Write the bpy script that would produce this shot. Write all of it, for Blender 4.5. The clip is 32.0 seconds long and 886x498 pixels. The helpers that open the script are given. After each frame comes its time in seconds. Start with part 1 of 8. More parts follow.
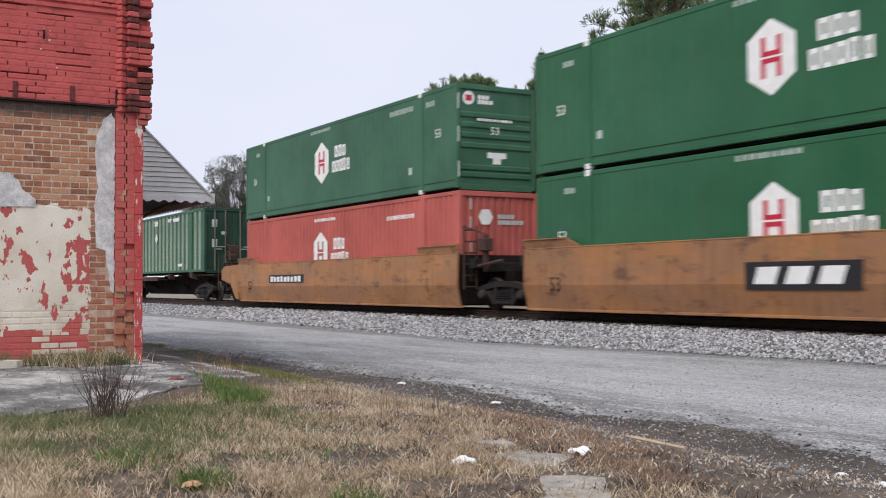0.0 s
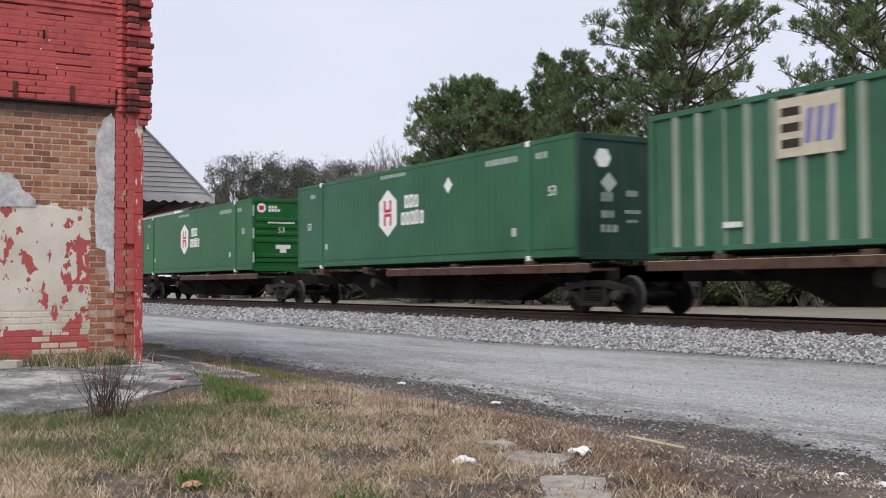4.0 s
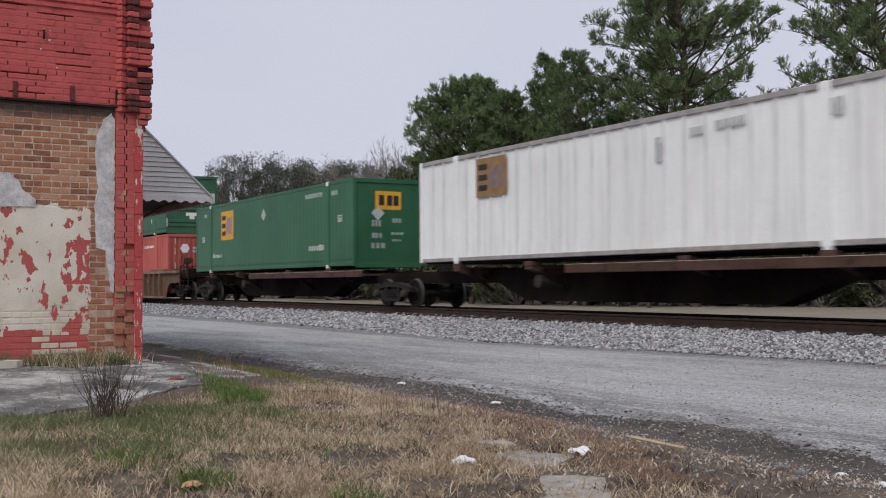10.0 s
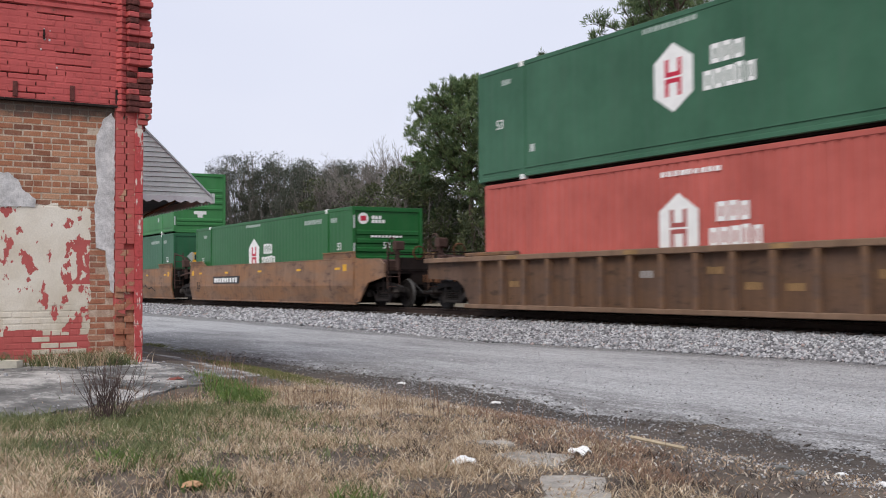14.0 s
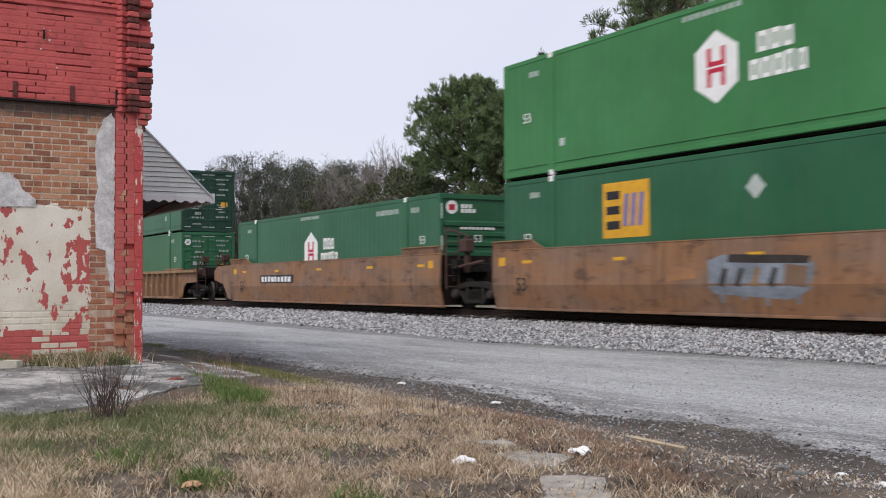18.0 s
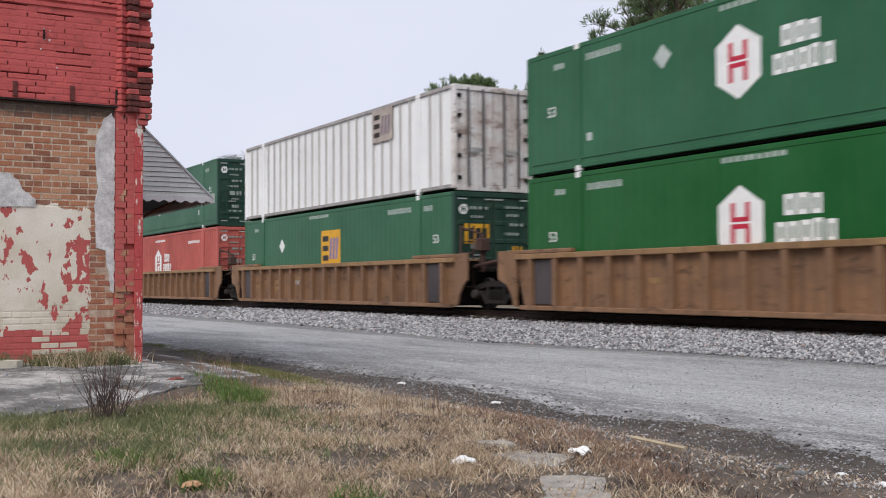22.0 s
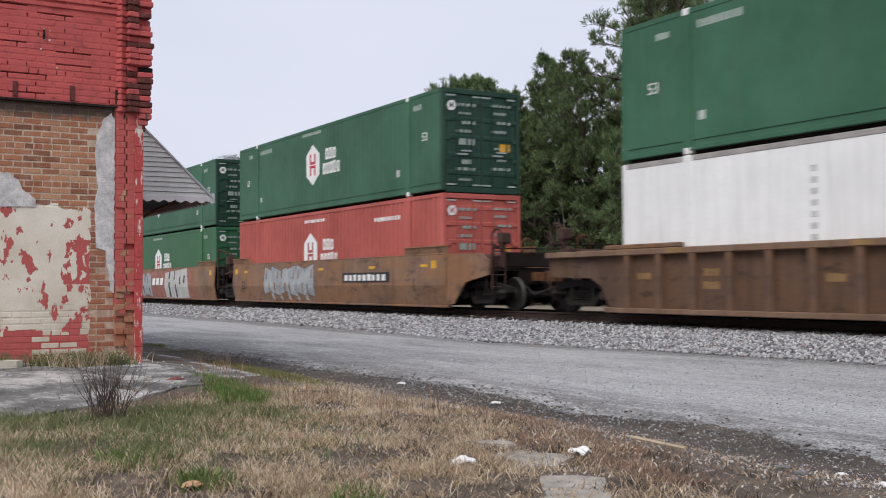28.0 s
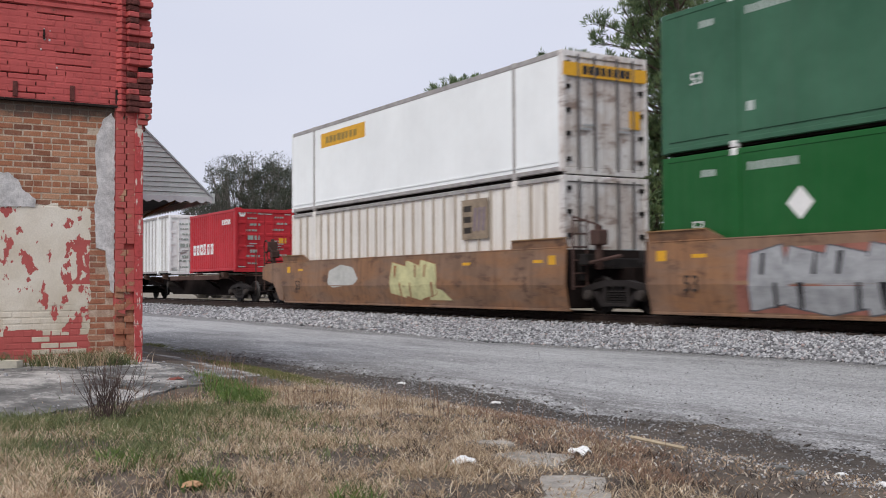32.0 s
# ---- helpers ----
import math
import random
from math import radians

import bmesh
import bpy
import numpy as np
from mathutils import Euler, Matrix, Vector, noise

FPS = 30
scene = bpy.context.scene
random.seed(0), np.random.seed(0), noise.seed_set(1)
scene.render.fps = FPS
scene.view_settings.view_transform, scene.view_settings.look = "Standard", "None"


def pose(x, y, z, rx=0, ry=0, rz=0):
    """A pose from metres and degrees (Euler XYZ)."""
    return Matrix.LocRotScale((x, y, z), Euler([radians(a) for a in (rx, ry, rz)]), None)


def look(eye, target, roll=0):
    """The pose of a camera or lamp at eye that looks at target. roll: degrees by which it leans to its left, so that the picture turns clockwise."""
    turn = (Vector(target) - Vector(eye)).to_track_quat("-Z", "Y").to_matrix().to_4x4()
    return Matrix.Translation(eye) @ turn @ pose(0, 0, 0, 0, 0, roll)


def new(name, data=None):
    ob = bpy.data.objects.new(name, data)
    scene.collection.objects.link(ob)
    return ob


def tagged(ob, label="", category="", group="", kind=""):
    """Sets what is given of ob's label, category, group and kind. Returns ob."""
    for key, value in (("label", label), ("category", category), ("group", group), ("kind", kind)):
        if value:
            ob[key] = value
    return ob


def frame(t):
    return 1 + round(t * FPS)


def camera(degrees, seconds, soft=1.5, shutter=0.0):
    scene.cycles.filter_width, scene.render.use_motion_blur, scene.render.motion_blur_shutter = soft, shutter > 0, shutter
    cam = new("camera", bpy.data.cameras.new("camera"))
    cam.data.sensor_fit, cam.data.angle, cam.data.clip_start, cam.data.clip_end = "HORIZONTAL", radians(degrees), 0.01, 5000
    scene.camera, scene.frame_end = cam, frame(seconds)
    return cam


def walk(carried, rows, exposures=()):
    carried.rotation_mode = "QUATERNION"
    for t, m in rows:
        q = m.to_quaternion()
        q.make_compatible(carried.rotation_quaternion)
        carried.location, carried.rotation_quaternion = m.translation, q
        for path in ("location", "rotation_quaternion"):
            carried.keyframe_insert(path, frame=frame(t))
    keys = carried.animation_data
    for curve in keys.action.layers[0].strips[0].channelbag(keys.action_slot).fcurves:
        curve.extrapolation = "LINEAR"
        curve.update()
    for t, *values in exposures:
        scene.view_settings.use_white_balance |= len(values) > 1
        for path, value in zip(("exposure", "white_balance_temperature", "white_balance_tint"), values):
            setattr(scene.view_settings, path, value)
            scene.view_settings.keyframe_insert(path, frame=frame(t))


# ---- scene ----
# The camera stands still on a tripod beside a gravel road, 1.2 m over the road.
EYE = Vector((0.0, 0.0, 1.2))
cam = camera(45.10, 32.0, soft=1.0, shutter=0.4)
AIM = Vector((-math.sin(1.0361) * math.cos(0.0326), math.cos(1.0361) * math.cos(0.0326), math.sin(0.0326)))
STAND = look(EYE, EYE + AIM * 10, -0.335)
walk(cam, [(0.0, STAND), (32.0, STAND)], exposures=[(0.0, 0.12), (1.0, 0.08), (2.0, 0.04), (4.0, 0.06), (6.0, 0.12), (7.5, -0.04), (9.0, -0.24), (10.0, -0.3), (11.0, 0.04), (12.0, 0.28), (13.5, 0.1), (16.0, 0.04), (18.0, 0.04), (25.0, 0.02), (28.0, 0.0), (30.0, 0.05), (31.0, 0.03), (32.0, -0.06)])

# ---- world and light: a bright overcast winter day ----
world = bpy.data.worlds.new("overcast_sky")
scene.world = world
world.use_nodes = True
wt = world.node_tree
wt.nodes.clear()
w_out = wt.nodes.new("ShaderNodeOutputWorld")
w_bg = wt.nodes.new("ShaderNodeBackground")
w_sky = wt.nodes.new("ShaderNodeTexSky")
w_sky.sky_type, w_sky.sun_disc = "NISHITA", False
w_sky.sun_elevation, w_sky.sun_rotation = radians(45), radians(148)
w_sky.dust_density = 4.0
w_mix = wt.nodes.new("ShaderNodeMix")
w_mix.data_type = "RGBA"
w_scale = wt.nodes.new("ShaderNodeMix")
w_scale.data_type, w_scale.blend_type = "RGBA", "MULTIPLY"
w_scale.inputs[0].default_value = 1.0
w_scale.inputs[7].default_value = (0.10, 0.10, 0.10, 1)
w_noise = wt.nodes.new("ShaderNodeTexNoise")
w_noise.inputs["Scale"].default_value, w_noise.inputs["Detail"].default_value = 1.6, 3.0
w_ramp = wt.nodes.new("ShaderNodeValToRGB")
w_ramp.color_ramp.elements[0].position, w_ramp.color_ramp.elements[0].color = 0.3, (0.74, 0.77, 0.92, 1)
w_ramp.color_ramp.elements[1].position, w_ramp.color_ramp.elements[1].color = 0.7, (0.83, 0.85, 0.97, 1)
w_map = wt.nodes.new("ShaderNodeMapping")
w_map.inputs["Scale"].default_value = (1, 1, 2.5)
w_tc = wt.nodes.new("ShaderNodeTexCoord")
wt.links.new(w_tc.outputs["Generated"], w_map.inputs["Vector"])
wt.links.new(w_map.outputs["Vector"], w_noise.inputs["Vector"])
wt.links.new(w_noise.outputs["Fac"], w_ramp.inputs["Fac"])
wt.links.new(w_sky.outputs["Color"], w_scale.inputs[6])
w_mix.inputs[0].default_value = 0.9
wt.links.new(w_scale.outputs[2], w_mix.inputs[6])
wt.links.new(w_ramp.outputs["Color"], w_mix.inputs[7])
wt.links.new(w_mix.outputs[2], w_bg.inputs["Color"])
w_bg.inputs["Strength"].default_value = 1.0
wt.links.new(w_bg.outputs["Background"], w_out.inputs["Surface"])
sun = new("sun", bpy.data.lights.new("sun", "SUN"))
sun.data.energy, sun.data.angle, sun.data.color = 1.85, radians(30), (1.0, 0.955, 0.885)
sun.matrix_world = look((0, 0, 60), (-32.2, 50.6, 0))

# ---- measures ----
TRACK_Y, RAIL_Z = 16.22, 0.50      # track centre line, top of rail
ROAD_Z = 0.0
SPEED_T = (0, 8, 16, 24, 32)
SPEED_V = (11.333, 11.180, 11.142, 10.989, 11.020)


def run(t):
    """How far the train has rolled after t seconds."""
    s = 0.0
    for k in range(4):
        a, b = SPEED_T[k], SPEED_T[k + 1]
        if t <= a:
            break
        d = min(t, b) - a
        v0, v1 = SPEED_V[k], SPEED_V[k + 1]
        s += v0 * d + (v1 - v0) * d * d / (2 * (b - a))
    return s


# ---- materials ----
def nodes_of(name):
    m = bpy.data.materials.new(name)
    m.use_nodes = True
    nt = m.node_tree
    return m, nt, nt.nodes["Principled BSDF"]


def tex_noise(nt, vec, scale, detail=4.0, rough=0.6):
    n = nt.nodes.new("ShaderNodeTexNoise")
    n.inputs["Scale"].default_value, n.inputs["Detail"].default_value, n.inputs["Roughness"].default_value = scale, detail, rough
    nt.links.new(vec, n.inputs["Vector"])
    return n.outputs["Fac"]


def ramp(nt, fac, stops):
    r = nt.nodes.new("ShaderNodeValToRGB")
    el = r.color_ramp.elements
    while len(el) < len(stops):
        el.new(0.5)
    for e, (p, c) in zip(el, stops):
        e.position = p
        e.color = (*c, 1) if not isinstance(c, (int, float)) else (c, c, c, 1)
    nt.links.new(fac, r.inputs["Fac"])
    return r.outputs["Color"]


def mixc(nt, fac, a, b, kind="MIX"):
    n = nt.nodes.new("ShaderNodeMix")
    n.data_type, n.blend_type = "RGBA", kind
    for sock, v in ((n.inputs[0], fac), (n.inputs[6], a), (n.inputs[7], b)):
        if isinstance(v, (int, float)):
            sock.default_value = v
        elif isinstance(v, tuple):
            sock.default_value = (*v, 1)
        else:
            nt.links.new(v, sock)
    return n.outputs[2]


def calc(nt, op, a, b=0.0, clamp=False):
    n = nt.nodes.new("ShaderNodeMath")
    n.operation, n.use_clamp = op, clamp
    for sock, v in zip(n.inputs, (a, b)):
        if isinstance(v, (int, float)):
            sock.default_value = v
        else:
            nt.links.new(v, sock)
    return n.outputs[0]


def scaled(nt, vec, s, off=(0, 0, 0)):
    n = nt.nodes.new("ShaderNodeMapping")
    n.inputs["Scale"].default_value = s
    n.inputs["Location"].default_value = off
    nt.links.new(vec, n.inputs["Vector"])
    return n.outputs["Vector"]


def local(nt):
    return nt.nodes.new("ShaderNodeTexCoord").outputs["Object"]


def place(nt):
    return nt.nodes.new("ShaderNodeNewGeometry").outputs["Position"]


def add_bump(nt, bsdf, height, strength=0.3, dist=0.02):
    b = nt.nodes.new("ShaderNodeBump")
    b.inputs["Strength"].default_value, b.inputs["Distance"].default_value = strength, dist
    nt.links.new(height, b.inputs["Height"])
    nt.links.new(b.outputs["Normal"], bsdf.inputs["Normal"])


def paint(name, col, dirt=(0.10, 0.085, 0.07), grime=0.35, rough=0.5, metal=0.0, big=0.6, vary=0.18, bump=0.12, streaks=True, patch=None, gloss=0.2):
    """Weathered paint on steel: cloudy fading, run-down streaks, grit."""
    m, nt, b = nodes_of(name)
    v = local(nt)
    rnd = nt.nodes.new("ShaderNodeObjectInfo").outputs["Random"]
    cloud = tex_noise(nt, v, big, 5)
    lo = tuple(c * (1 - vary) for c in col)
    hi = tuple(min(1, c * (1 + vary) + 0.012) for c in col)
    base = ramp(nt, cloud, [(0.3, lo), (0.7, hi)])
    if patch:
        blot = tex_noise(nt, scaled(nt, v, (0.28, 1.0, 1.1)), 1.0, 6, 0.62)
        base = mixc(nt, ramp(nt, blot, [(0.47, 0.0), (0.60, 0.8)]), base, patch)
        rust = tex_noise(nt, scaled(nt, v, (0.9, 1.0, 2.0), (3.7, 0, 1.3)), 1.5, 8, 0.72)
        base = mixc(nt, ramp(nt, rust, [(0.54, 0.0), (0.64, 0.75)]), base, dirt)
        base = mixc(nt, ramp(nt, rust, [(0.28, 0.6), (0.38, 0.0)]), base, tuple(min(1, c * 1.25 + 0.03) for c in col))
    run_down = tex_noise(nt, scaled(nt, v, (7, 7, 0.35)), 1.0, 5, 0.65)
    spots = tex_noise(nt, v, 14, 4, 0.7)
    f = calc(nt, "MULTIPLY", ramp(nt, run_down, [(0.46, 0.0), (0.78, 1.0)]), grime) if streaks else calc(nt, "MULTIPLY", spots, 0.0)
    f2 = calc(nt, "MULTIPLY", ramp(nt, spots, [(0.52, 0.0), (0.8, 1.0)]), grime * 0.8)
    f = calc(nt, "MAXIMUM", f, f2)
    c = mixc(nt, f, base, dirt)
    tint = ramp(nt, rnd, [(0.0, 0.9), (1.0, 1.0)])
    c = mixc(nt, 1.0, c, tint, "MULTIPLY")
    nt.links.new(c, b.inputs["Base Color"])
    b.inputs["Roughness"].default_value, b.inputs["Metallic"].default_value = rough, metal
    b.inputs["Specular IOR Level"].default_value = gloss
    add_bump(nt, b, spots, bump, 0.01)
    return m


def plain(name, col, rough=0.6, metal=0.0, vary=0.2, scale=8.0, bump=0.2, dist=0.01, world_space=False, col2=None):
    m, nt, b = nodes_of(name)
    v = place(nt) if world_space else local(nt)
    n1 = tex_noise(nt, v, scale, 6, 0.65)
    n2 = tex_noise(nt, v, scale * 7, 3, 0.6)
    a = tuple(c * (1 - vary) for c in col)
    z = col2 or tuple(min(1, c * (1 + vary)) for c in col)
    c = mixc(nt, 0.25, ramp(nt, n1, [(0.32, a), (0.68, z)]), ramp(nt, n2, [(0.35, a), (0.65, z)]))
    nt.links.new(c, b.inputs["Base Color"])
    b.inputs["Roughness"].default_value, b.inputs["Metallic"].default_value = rough, metal
    b.inputs["Specular IOR Level"].default_value = 0.2
    add_bump(nt, b, n2, bump, dist)
    return m


GREEN = paint("green_paint", (0.023, 0.118, 0.053), grime=0.2, rough=0.42, vary=0.12)
GREEN_FADED = paint("faded_green_paint", (0.040, 0.128, 0.072), (0.10, 0.13, 0.105), grime=0.3, rough=0.55)
GREEN_FRESH = paint("fresh_green_paint", (0.009, 0.108, 0.022), grime=0.1, rough=0.38, vary=0.1)
GREEN_LIGHT = paint("sun_faded_light_green_paint", (0.046, 0.205, 0.064), (0.10, 0.20, 0.11), grime=0.35, rough=0.5, vary=0.14)
# Darker green, used only on end walls and doors.
GREEN_DARK = paint("dark_green_end", (0.013, 0.052, 0.034), grime=0.25, rough=0.5)
RED_BOX = paint("faded_red_paint", (0.475, 0.112, 0.092), (0.34, 0.12, 0.095), grime=0.3, rough=0.6)
RED_SMALL = paint("red_container_paint", (0.48, 0.025, 0.035), (0.2, 0.04, 0.03), grime=0.2, rough=0.5)
WHITE_BOX = paint("dirty_white_paint", (0.86, 0.87, 0.865), (0.34, 0.29, 0.23), grime=0.30, rough=0.5, vary=0.07)
WHITE_CLEAN = paint("white_trailer_paint", (0.86, 0.885, 0.88), (0.55, 0.52, 0.47), grime=0.07, rough=0.42, vary=0.05)
WHITE_DOOR = paint("stained_white_door_paint", (0.76, 0.74, 0.72), (0.20, 0.125, 0.095), grime=0.6, rough=0.6, vary=0.1, patch=(0.60, 0.53, 0.48))
WHITE_STAINED = paint("stained_white_paint", (0.80, 0.77, 0.72), (0.40, 0.31, 0.22), grime=0.55, rough=0.55, vary=0.08)
RIB_GREY = paint("dirty_rib_paint", (0.52, 0.51, 0.49), (0.22, 0.19, 0.16), grime=0.5, rough=0.6)
RIB_PALE = paint("dirty_white_rib_paint", (0.76, 0.77, 0.765), (0.36, 0.31, 0.25), grime=0.4, rough=0.6)
RIB_TAN = paint("stained_rib_paint", (0.50, 0.44, 0.37), (0.22, 0.16, 0.11), grime=0.6, rough=0.6)
ROD_GREY = paint("grimy_lock_rod_paint", (0.14, 0.13, 0.13), (0.07, 0.055, 0.05), grime=0.5, rough=0.6)
PALE_RIB = paint("pale_rib_paint", (0.29, 0.345, 0.275), (0.10, 0.14, 0.10), grime=0.5, rough=0.6)
MARK_WHITE = plain("white_marking_paint", (0.78, 0.78, 0.76), 0.5, 0, 0.08, 5, 0.05)
MARK_GREY = plain("greyed_marking_paint", (0.45, 0.50, 0.47), 0.6, 0, 0.15, 5, 0.05)
MARK_SOFT = plain("softened_marking_paint", (0.36, 0.42, 0.38), 0.6, 0, 0.2, 5, 0.05)
MARK_DIM = plain("dimmed_marking_paint", (0.30, 0.35, 0.32), 0.6, 0, 0.25, 5, 0.05)
FADED_BARS = plain("faded_violet_marking", (0.20, 0.16, 0.19), 0.6, 0, 0.3, 5, 0.05)
MARK_RED = plain("red_marking_paint", (0.50, 0.03, 0.06), 0.5, 0, 0.1, 5, 0.05)
MARK_BRICK = plain("dull_red_marking_paint", (0.36, 0.095, 0.085), 0.6, 0, 0.15, 5, 0.05)
MARK_YELLOW = plain("yellow_marking_paint", (0.68, 0.36, 0.03), 0.55, 0, 0.15, 5, 0.05)
MARK_BLUE = plain("blue_marking_paint", (0.16, 0.16, 0.38), 0.55, 0, 0.15, 5, 0.05)
MARK_BLACK = plain("black_marking_paint", (0.025, 0.025, 0.028), 0.5, 0, 0.2, 5, 0.05)
MARK_FADED = plain("faded_sticker_paint", (0.27, 0.165, 0.075), 0.6, 0, 0.35, 3, 0.05)
GOLD_CAR = paint("golden_brown_car_paint", (0.38, 0.175, 0.070), (0.12, 0.065, 0.045), grime=0.5, rough=0.6, vary=0.2, patch=(0.31, 0.165, 0.095))
UMBER_CAR = paint("stained_umber_car_paint", (0.235, 0.142, 0.092), (0.09, 0.055, 0.042), grime=0.65, rough=0.65, vary=0.25, patch=(0.31, 0.155, 0.075))
BROWN_CAR = paint("dull_brown_car_paint", (0.150, 0.094, 0.068), (0.06, 0.04, 0.03), grime=0.65, rough=0.65, vary=0.25, patch=(0.25, 0.13, 0.06))
TAN_CAR = paint("tan_car_paint", (0.255, 0.142, 0.076), (0.085, 0.05, 0.034), grime=0.6, rough=0.65, vary=0.24, patch=(0.25, 0.145, 0.09))
TAN_EDGE = paint("worn_ochre_edge_paint", (0.295, 0.175, 0.085), (0.09, 0.055, 0.04), grime=0.6, rough=0.65, vary=0.22)
# Recessed sheets are coloured darker, for the shade between the posts.
TAN_SHEET = paint("dirty_shaded_tan_sheet", (0.205, 0.115, 0.066), (0.065, 0.042, 0.03), grime=0.65, rough=0.65, vary=0.22, patch=(0.29, 0.16, 0.085))
BROWN_SHEET = paint("grimy_shaded_brown_sheet", (0.115, 0.068, 0.046), (0.04, 0.028, 0.022), grime=0.65, rough=0.7, vary=0.25, patch=(0.15, 0.085, 0.05))
BROWN_EDGE = paint("worn_brown_edge_paint", (0.205, 0.128, 0.082), (0.07, 0.045, 0.034), grime=0.6, rough=0.65, vary=0.25)
PANEL_GREY = paint("sooty_end_panel_paint", (0.062, 0.055, 0.060), (0.16, 0.11, 0.08), grime=0.5, rough=0.7, vary=0.3)
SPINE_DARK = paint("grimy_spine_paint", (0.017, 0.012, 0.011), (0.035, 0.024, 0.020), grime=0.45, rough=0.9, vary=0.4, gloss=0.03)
GEAR = paint("grimy_maroon_gear_paint", (0.085, 0.050, 0.042), (0.030, 0.022, 0.019), grime=0.6, rough=0.8, gloss=0.08)
DECK_MAROON = paint("rusty_maroon_paint", (0.085, 0.047, 0.038), (0.030, 0.022, 0.019), grime=0.6, rough=0.8, vary=0.3, gloss=0.08, patch=(0.12, 0.075, 0.055))
TRUCK_IRON = plain("sooty_cast_iron", (0.020, 0.017, 0.016), 0.75, 0.1, 0.45, 4, 0.4)
TRUCK_DUST = plain("dusty_cast_iron", (0.044, 0.037, 0.033), 0.8, 0.1, 0.4, 5, 0.4)
WHEEL_STEEL = plain("rolled_wheel_steel", (0.015, 0.012, 0.011), 0.7, 0.1, 0.4, 3, 0.3)
TREAD_STEEL = plain("bright_wheel_tread", (0.09, 0.085, 0.08), 0.5, 0.5, 0.15, 6, 0.1)
RUBBER = plain("tyre_rubber", (0.03, 0.03, 0.03), 0.85, 0, 0.3, 6, 0.3)
ALU_DARK = plain("weathered_aluminium_rail", (0.36, 0.34, 0.325), 0.6, 0.2, 0.3, 4, 0.2)
MARK_FAINTER = plain("washed_out_marking", (0.66, 0.68, 0.68), 0.6, 0, 0.2, 9, 0.05)
MARK_FAINT = plain("worn_grey_marking", (0.46, 0.47, 0.47), 0.6, 0, 0.3, 9, 0.05)
ALU = plain("dull_aluminium", (0.45, 0.46, 0.46), 0.45, 0.7, 0.15, 4, 0.1)
RUST = plain("rusty_steel", (0.14, 0.065, 0.035), 0.85, 0.2, 0.4, 5, 0.4)


# ---- mesh builder ----
class Shape:
    """Collects solids into one mesh."""

    def __init__(self):
        self.v, self.f = [], []

    def add(self, verts, faces):
        k = len(self.v)
        self.v.extend(verts)
        self.f.extend([tuple(i + k for i in f) for f in faces])
        return self

    def box(self, x0, x1, y0, y1, z0, z1, c=0.0):
        if c <= 0:
            vs = [(x, y, z) for x in (x0, x1) for y in (y0, y1) for z in (z0, z1)]
            return self.add(vs, [(0, 1, 3, 2), (4, 6, 7, 5), (0, 4, 5, 1), (2, 3, 7, 6), (0, 2, 6, 4), (1, 5, 7, 3)])
        bm = bmesh.new()
        bmesh.ops.create_cube(bm, size=1.0, matrix=Matrix.Translation(((x0 + x1) / 2, (y0 + y1) / 2, (z0 + z1) / 2)) @ Matrix.Diagonal((x1 - x0, y1 - y0, z1 - z0, 1)))
        bmesh.ops.bevel(bm, geom=bm.edges[:], offset=c, segments=1, affect="EDGES")
        bm.verts.index_update()
        self.add([tuple(v.co) for v in bm.verts], [tuple(v.index for v in f.verts) for f in bm.faces])
        bm.free()
        return self

    def prism(self, prof, a0, a1, axis="x", cap=True):
        """A closed outline of (p, q) swept from a0 to a1; axis x: outline in (y, z); y: (x, z); z: (x, y). Outline counter-clockwise seen from +axis."""
        n = len(prof)
        put = {"x": lambda a, p, q: (a, p, q), "y": lambda a, p, q: (p, a, q), "z": lambda a, p, q: (p, q, a)}[axis]
        vs = [put(a0, *p) for p in prof] + [put(a1, *p) for p in prof]
        fs = [(i, (i + 1) % n, n + (i + 1) % n, n + i) for i in range(n)]
        if cap:
            fs += [tuple(range(n - 1, -1, -1)), tuple(range(n, 2 * n))]
        return self.add(vs, fs)

    def rod(self, a, b, r, n=8, r2=None):
        a, b = Vector(a), Vector(b)
        q = (b - a).to_track_quat("Z", "Y")
        r2 = r if r2 is None else r2
        ring = lambda o, rr: [tuple(o + q @ Vector((rr * math.cos(2 * math.pi * k / n), rr * math.sin(2 * math.pi * k / n), 0))) for k in range(n)]
        vs = ring(a, r) + ring(b, r2)
        fs = [(i, (i + 1) % n, n + (i + 1) % n, n + i) for i in range(n)] + [tuple(range(n - 1, -1, -1)), tuple(range(n, 2 * n))]
        return self.add(vs, fs)

    def lathe(self, prof, centre, n=20, axis="y"):
        """A profile of (along, radius) turned about an axis through centre."""
        cx, cy, cz = centre
        vs, m = [], len(prof)
        for k in range(n):
            a = 2 * math.pi * k / n
            for d, r in prof:
                vs.append((cx + r * math.cos(a), cy + d, cz + r * math.sin(a)) if axis == "y" else (cx + r * math.cos(a), cy + r * math.sin(a), cz + d))
        fs = [(k * m + j, k * m + j + 1, ((k + 1) % n) * m + j + 1, ((k + 1) % n) * m + j) for k in range(n) for j in range(m - 1)]
        return self.add(vs, fs)

    def mesh(self, name, fix=True):
        me = bpy.data.meshes.new(name)
        me.from_pydata(self.v, [], self.f)
        if fix:
            bm = bmesh.new()
            bm.from_mesh(me)
            bmesh.ops.recalc_face_normals(bm, faces=bm.faces[:])
            bm.to_mesh(me)
            bm.free()
        me.update()
        return me


